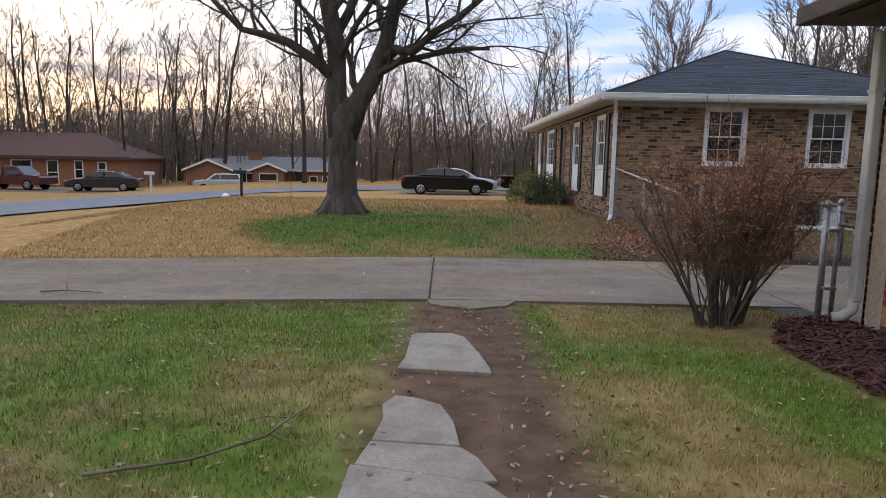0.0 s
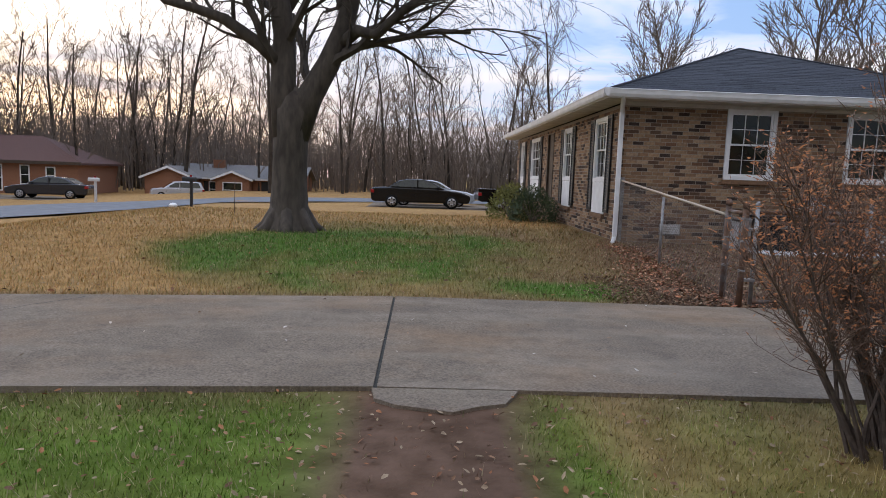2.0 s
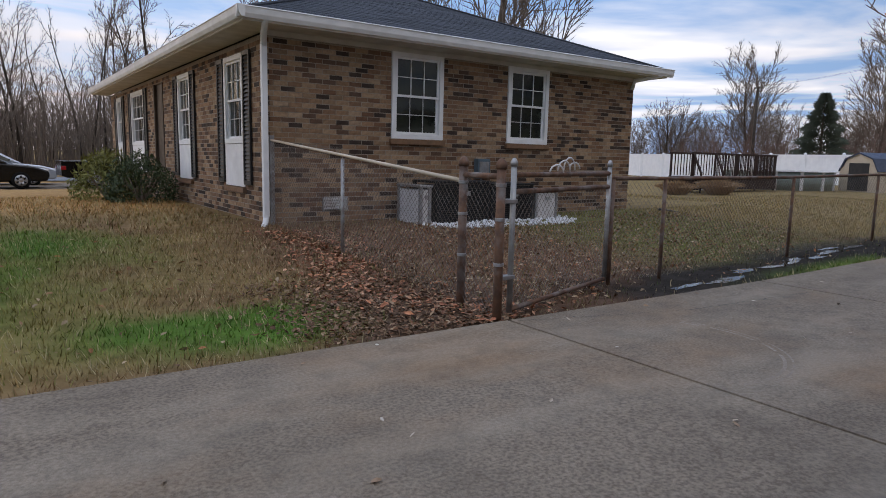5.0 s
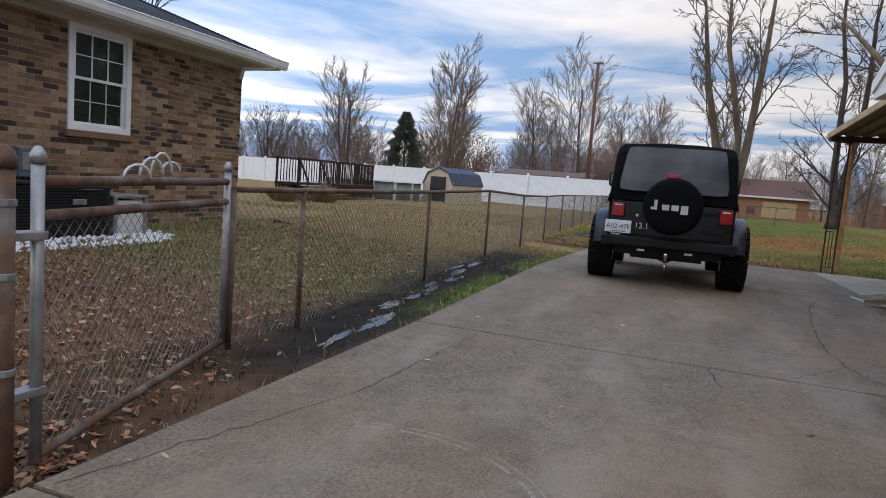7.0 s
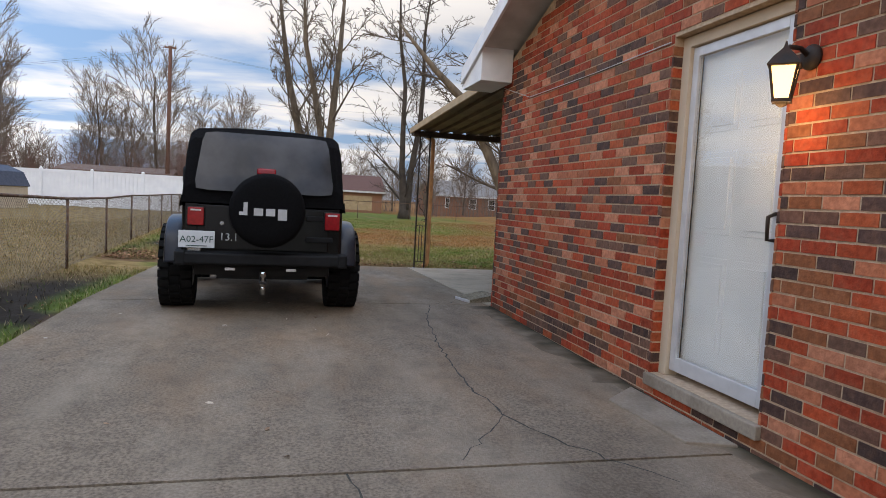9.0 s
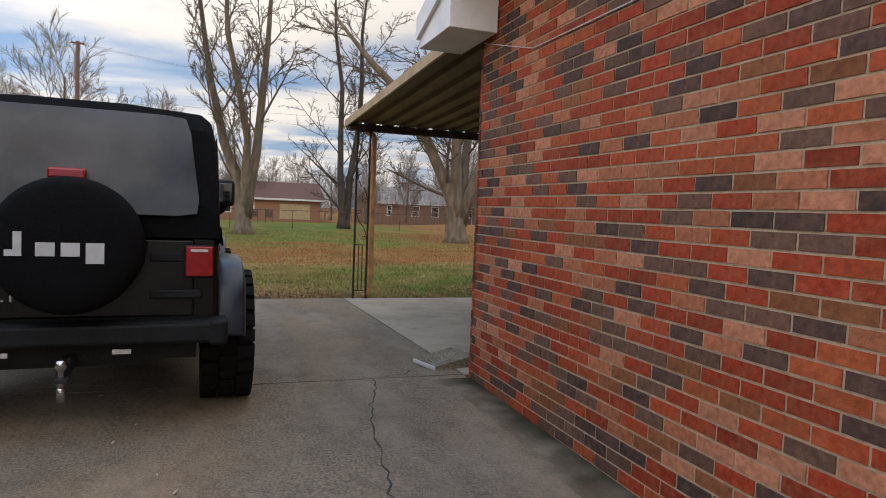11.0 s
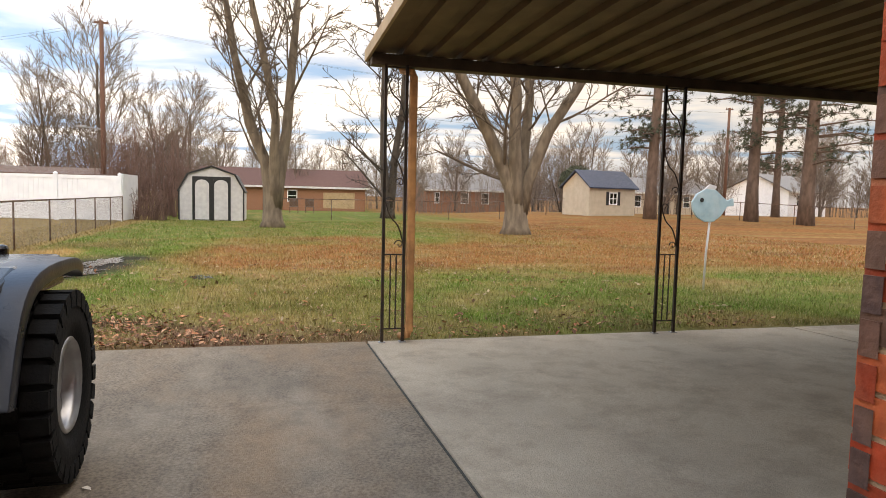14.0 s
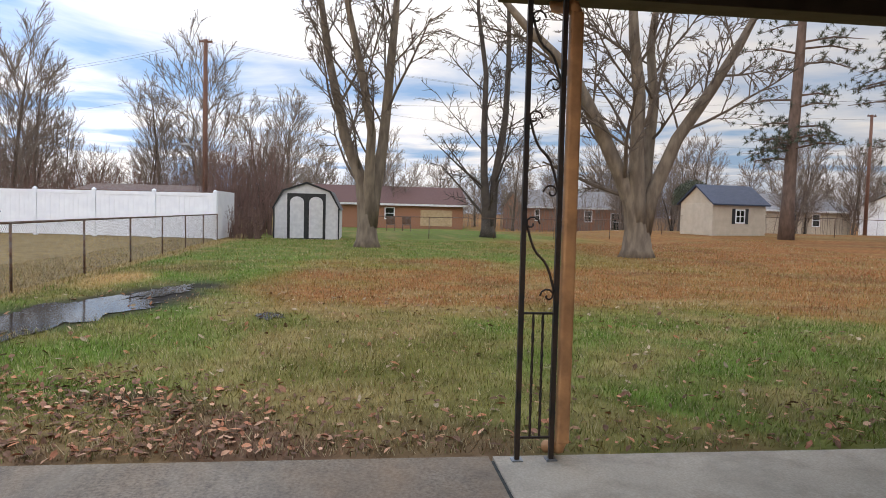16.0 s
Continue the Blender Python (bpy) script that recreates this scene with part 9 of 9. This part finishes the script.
def grass(name, x0, x1, y0, y1, density, height, width, label):
    n = int((x1 - x0) * (y1 - y0) * density)
    P = rng.random((n, 10))
    V, C = [], []
    for k in range(n):
        r = P[k]
        x, y = x0 + (x1 - x0) * r[0], y0 + (y1 - y0) * r[1]
        if on_paving(x, y):
            continue
        c, h, z = cover_at(x, y)
        if r[2] > h / 0.05 + 0.03:
            continue
        hh = height * (0.45 + 0.9 * r[3])
        a = 6.283 * r[4]
        ln = 0.25 + 0.9 * r[5]
        w = width * (0.6 + 0.8 * r[6])
        dx, dy = math.cos(a) * w, math.sin(a) * w
        tx, ty = math.cos(a + 1.3 + r[7]) * hh * ln, math.sin(a + 1.3 + r[7]) * hh * ln
        V += [(x - dx, y - dy, z - 0.006), (x + dx, y + dy, z - 0.006), (x + tx, y + ty, z + hh)]
        f = 0.8 + 0.75 * r[8]
        if r[9] < 0.24:
            c = mixc(c, (0.36, 0.29, 0.17), 0.75)
        elif r[9] > 0.85:
            c = mixc(c, (0.10, 0.19, 0.035), 0.4)
        c = (c[0] * f, c[1] * f, c[2] * f)
        C += [c, c, c]
    me = bpy.data.meshes.new(name)
    m = len(V) // 3
    me.vertices.add(3 * m)
    me.vertices.foreach_set("co", np.array(V, dtype=np.float32).ravel())
    me.loops.add(3 * m)
    me.loops.foreach_set("vertex_index", np.arange(3 * m, dtype=np.int32))
    me.polygons.add(m)
    me.polygons.foreach_set("loop_start", np.arange(0, 3 * m, 3, dtype=np.int32))
    me.polygons.foreach_set("loop_total", np.full(m, 3, dtype=np.int32))
    me.update()
    me.materials.append(M["blade"])
    colour_points(me, C)
    return tagged(new(name, me), label, "grass", "", "stuff")


grass("grass", -5.5, 3.3, 2.0, 6.22, 3000, 0.034, 0.0024, "short green and straw grass of the front lawn")
grass("grass", -11, -5.5, 2.5, 6.22, 900, 0.045, 0.004, "short green and straw grass of the front lawn")
grass("grass", -7, 4.2, 9.16, 14.4, 1100, 0.05, 0.0038, "short patchy grass before the tan house")
grass("grass", -10, 3.6, 14.4, 22, 260, 0.06, 0.008, "short tan grass before the tan house")
grass("grass", 3.6, 15.0, 9.16, 14.4, 1000, 0.05, 0.0036, "short patchy grass behind the chain-link fence")
grass("grass", 16.3, 20.5, -1, 10.4, 1900, 0.048, 0.003, "patchy green and straw grass of the back yard")
grass("grass", 20.5, 27, -6, 13, 650, 0.045, 0.0045, "patchy green and straw grass of the back yard")
grass("grass", 27, 42, -13, 13, 240, 0.05, 0.008, "patchy grass of the far back yard")
grass("grass", 16.3, 20.5, -8, -1, 700, 0.05, 0.004, "patchy green and straw grass of the back yard")
grass("grass", 20.5, 27, -14, -6, 250, 0.06, 0.008, "orange-brown grass of the back yard")
grass("grass", 15, 27, 10.4, 19, 200, 0.06, 0.008, "dry tan grass of the neighbouring yard")

LEAFC = [(0.30, 0.17, 0.10), (0.24, 0.12, 0.07), (0.36, 0.16, 0.08), (0.40, 0.30, 0.20), (0.18, 0.10, 0.065), (0.34, 0.26, 0.17)]


def leaves(x0, x1, y0, y1, n, size, label, pick=None, seed=1, pal=LEAFC):
    rg = random.Random(seed)
    s, C = Shape(), []
    for i in range(n):
        x, y = rg.uniform(x0, x1), rg.uniform(y0, y1)
        if pick and not pick(x, y, rg):
            continue
        paved = on_paving(x, y)
        z = (drive_z(x) + 0.006) if paved and (y > 6.1 or x > 11) else ground_z(x, y) + rg.uniform(0.006, 0.035)
        l = size * rg.uniform(0.5, 1.2)
        w = l * rg.uniform(0.35, 0.6)
        curl = rg.uniform(0.05, 0.5) * w
        m = Matrix.Translation((x, y, z)) @ Euler((rg.gauss(0, 0.3), rg.gauss(0, 0.3), rg.uniform(0, 6.283))).to_matrix().to_4x4()
        pts = [(-l, 0, 0), (-0.3 * l, -w, curl), (0.5 * l, -0.7 * w, curl), (l, 0, 0.2 * curl), (0.5 * l, 0.7 * w, curl), (-0.3 * l, w, curl)]
        s.add([tuple(m @ Vector(p)) for p in pts], [(0, 1, 2, 3), (0, 3, 4, 5)])
        c = rg.choice(pal)
        f = rg.uniform(0.7, 1.2)
        C += [tuple(q * f for q in c)] * 6
    ob = tagged(part("fallen_leaves", s, M["leaf"]), label, "leaves", "", "stuff")
    colour_points(ob.data, C)


RUST = [(0.50, 0.22, 0.12), (0.40, 0.17, 0.10), (0.56, 0.32, 0.20), (0.26, 0.13, 0.085)]
leaves(2.3, 6.0, 9.2, 13.6, 9500, 0.032, "drift of russet fallen leaves by the gate", lambda x, y, r: r.random() < step(0.8, 0.1, abs(x - 3.75 + 0.5 * step(9.4, 10.2, y) * step(12.5, 10.8, y)) + 0.2 * r.random()) and not on_paving(x, y), 1, RUST)
leaves(3.8, 11.5, 9.4, 13.6, 10500, 0.027, "scattered dull fallen leaves in the side yard", lambda x, y, r: not on_paving(x, y) and (y > 10.0 + 0.06 * (x - 6) + 0.25 * wob(x, y, 1.5) or x < 5.2 or r.random() < 0.06), 2)
leaves(-6, 3.2, 2.0, 6.2, 2600, 0.020, "scattered small fallen leaves on the front lawn", lambda x, y, r: not on_paving(x, y) or r.random() < 0.12, 3)
leaves(-0.5, 1.0, 2.0, 6.1, 420, 0.020, "crumbled leaves along the dirt path", lambda x, y, r: abs(x - 0.25) > 0.3, 4)
leaves(16.32, 18.6, 0, 10.2, 11000, 0.032, "brown fallen leaves along the patio edge", lambda x, y, r: r.random() < step(1.5, 0.1, x - 16.35 - 0.7 * step(6, 7.5, y)) * (0.25 + 0.75 * step(5, 7, y)), 5, RUST + LEAFC[4:5] * 3)
leaves(17, 23, 0, 10, 900, 0.04, "scattered fallen leaves in the back yard", None, 6)
leaves(-4, 16, 6.3, 9.1, 110, 0.022, "a few dry leaves on the concrete drive", None, 7, [(0.5, 0.42, 0.33), (0.3, 0.2, 0.13), (0.6, 0.55, 0.48)])
leaves(-6, 4, 9.2, 14, 700, 0.03, "scattered fallen leaves before the tan house", None, 8)

leaves(1.7, 3.9, 9.18, 11.4, 9000, 0.022, "crumbled dull brown leaves on the bare soil by the gate", lambda x, y, r: not on_paving(x, y) and r.random() < step(1.9, 2.7, x + 0.3 * wob(x, y, 1.7)) * step(11.4, 10.2, y), 9,
       [(0.17, 0.10, 0.065), (0.24, 0.15, 0.095), (0.12, 0.075, 0.05), (0.32, 0.22, 0.14), (0.20, 0.10, 0.055)])

# fallen sticks
def stick(name, label, runs):
    o = thing(name, label, "stick")
    for pts, r in runs:
        part("branch", Shape().tube(pts, [r * (1 - 0.6 * i / (len(pts) - 1)) for i in range(len(pts))], 6), M["bark_pale"], o, smooth=True)
gzz = lambda x, y, d=0.02: (x, y, ground_z(x, y) + d)
stick("fallen_branch", "thin forked dead branch lying on the grass", [([gzz(-1.45, 2.3), gzz(-1.05, 2.42, 0.03), gzz(-0.78, 2.62, 0.05), gzz(-0.72, 2.8, 0.06), gzz(-0.66, 2.98, 0.05)], 0.009),
      ([gzz(-0.76, 2.64, 0.05), gzz(-0.66, 2.6, 0.03), gzz(-0.62, 2.5, 0.02)], 0.005), ([gzz(-0.73, 2.82, 0.06), gzz(-0.85, 2.86, 0.05), gzz(-0.98, 2.8, 0.03)], 0.004)])
stick("fallen_branch", "small forked twig lying on the concrete drive", [([(-4.3, 6.62, drive_z(-4.3) + 0.015), (-4.0, 6.6, drive_z(-4) + 0.03), (-3.6, 6.55, drive_z(-3.6) + 0.012)], 0.011),
      ([(-4.0, 6.6, drive_z(-4) + 0.03), (-4.15, 6.85, drive_z(-4) + 0.07), (-4.25, 7.0, drive_z(-4) + 0.1)], 0.007)])
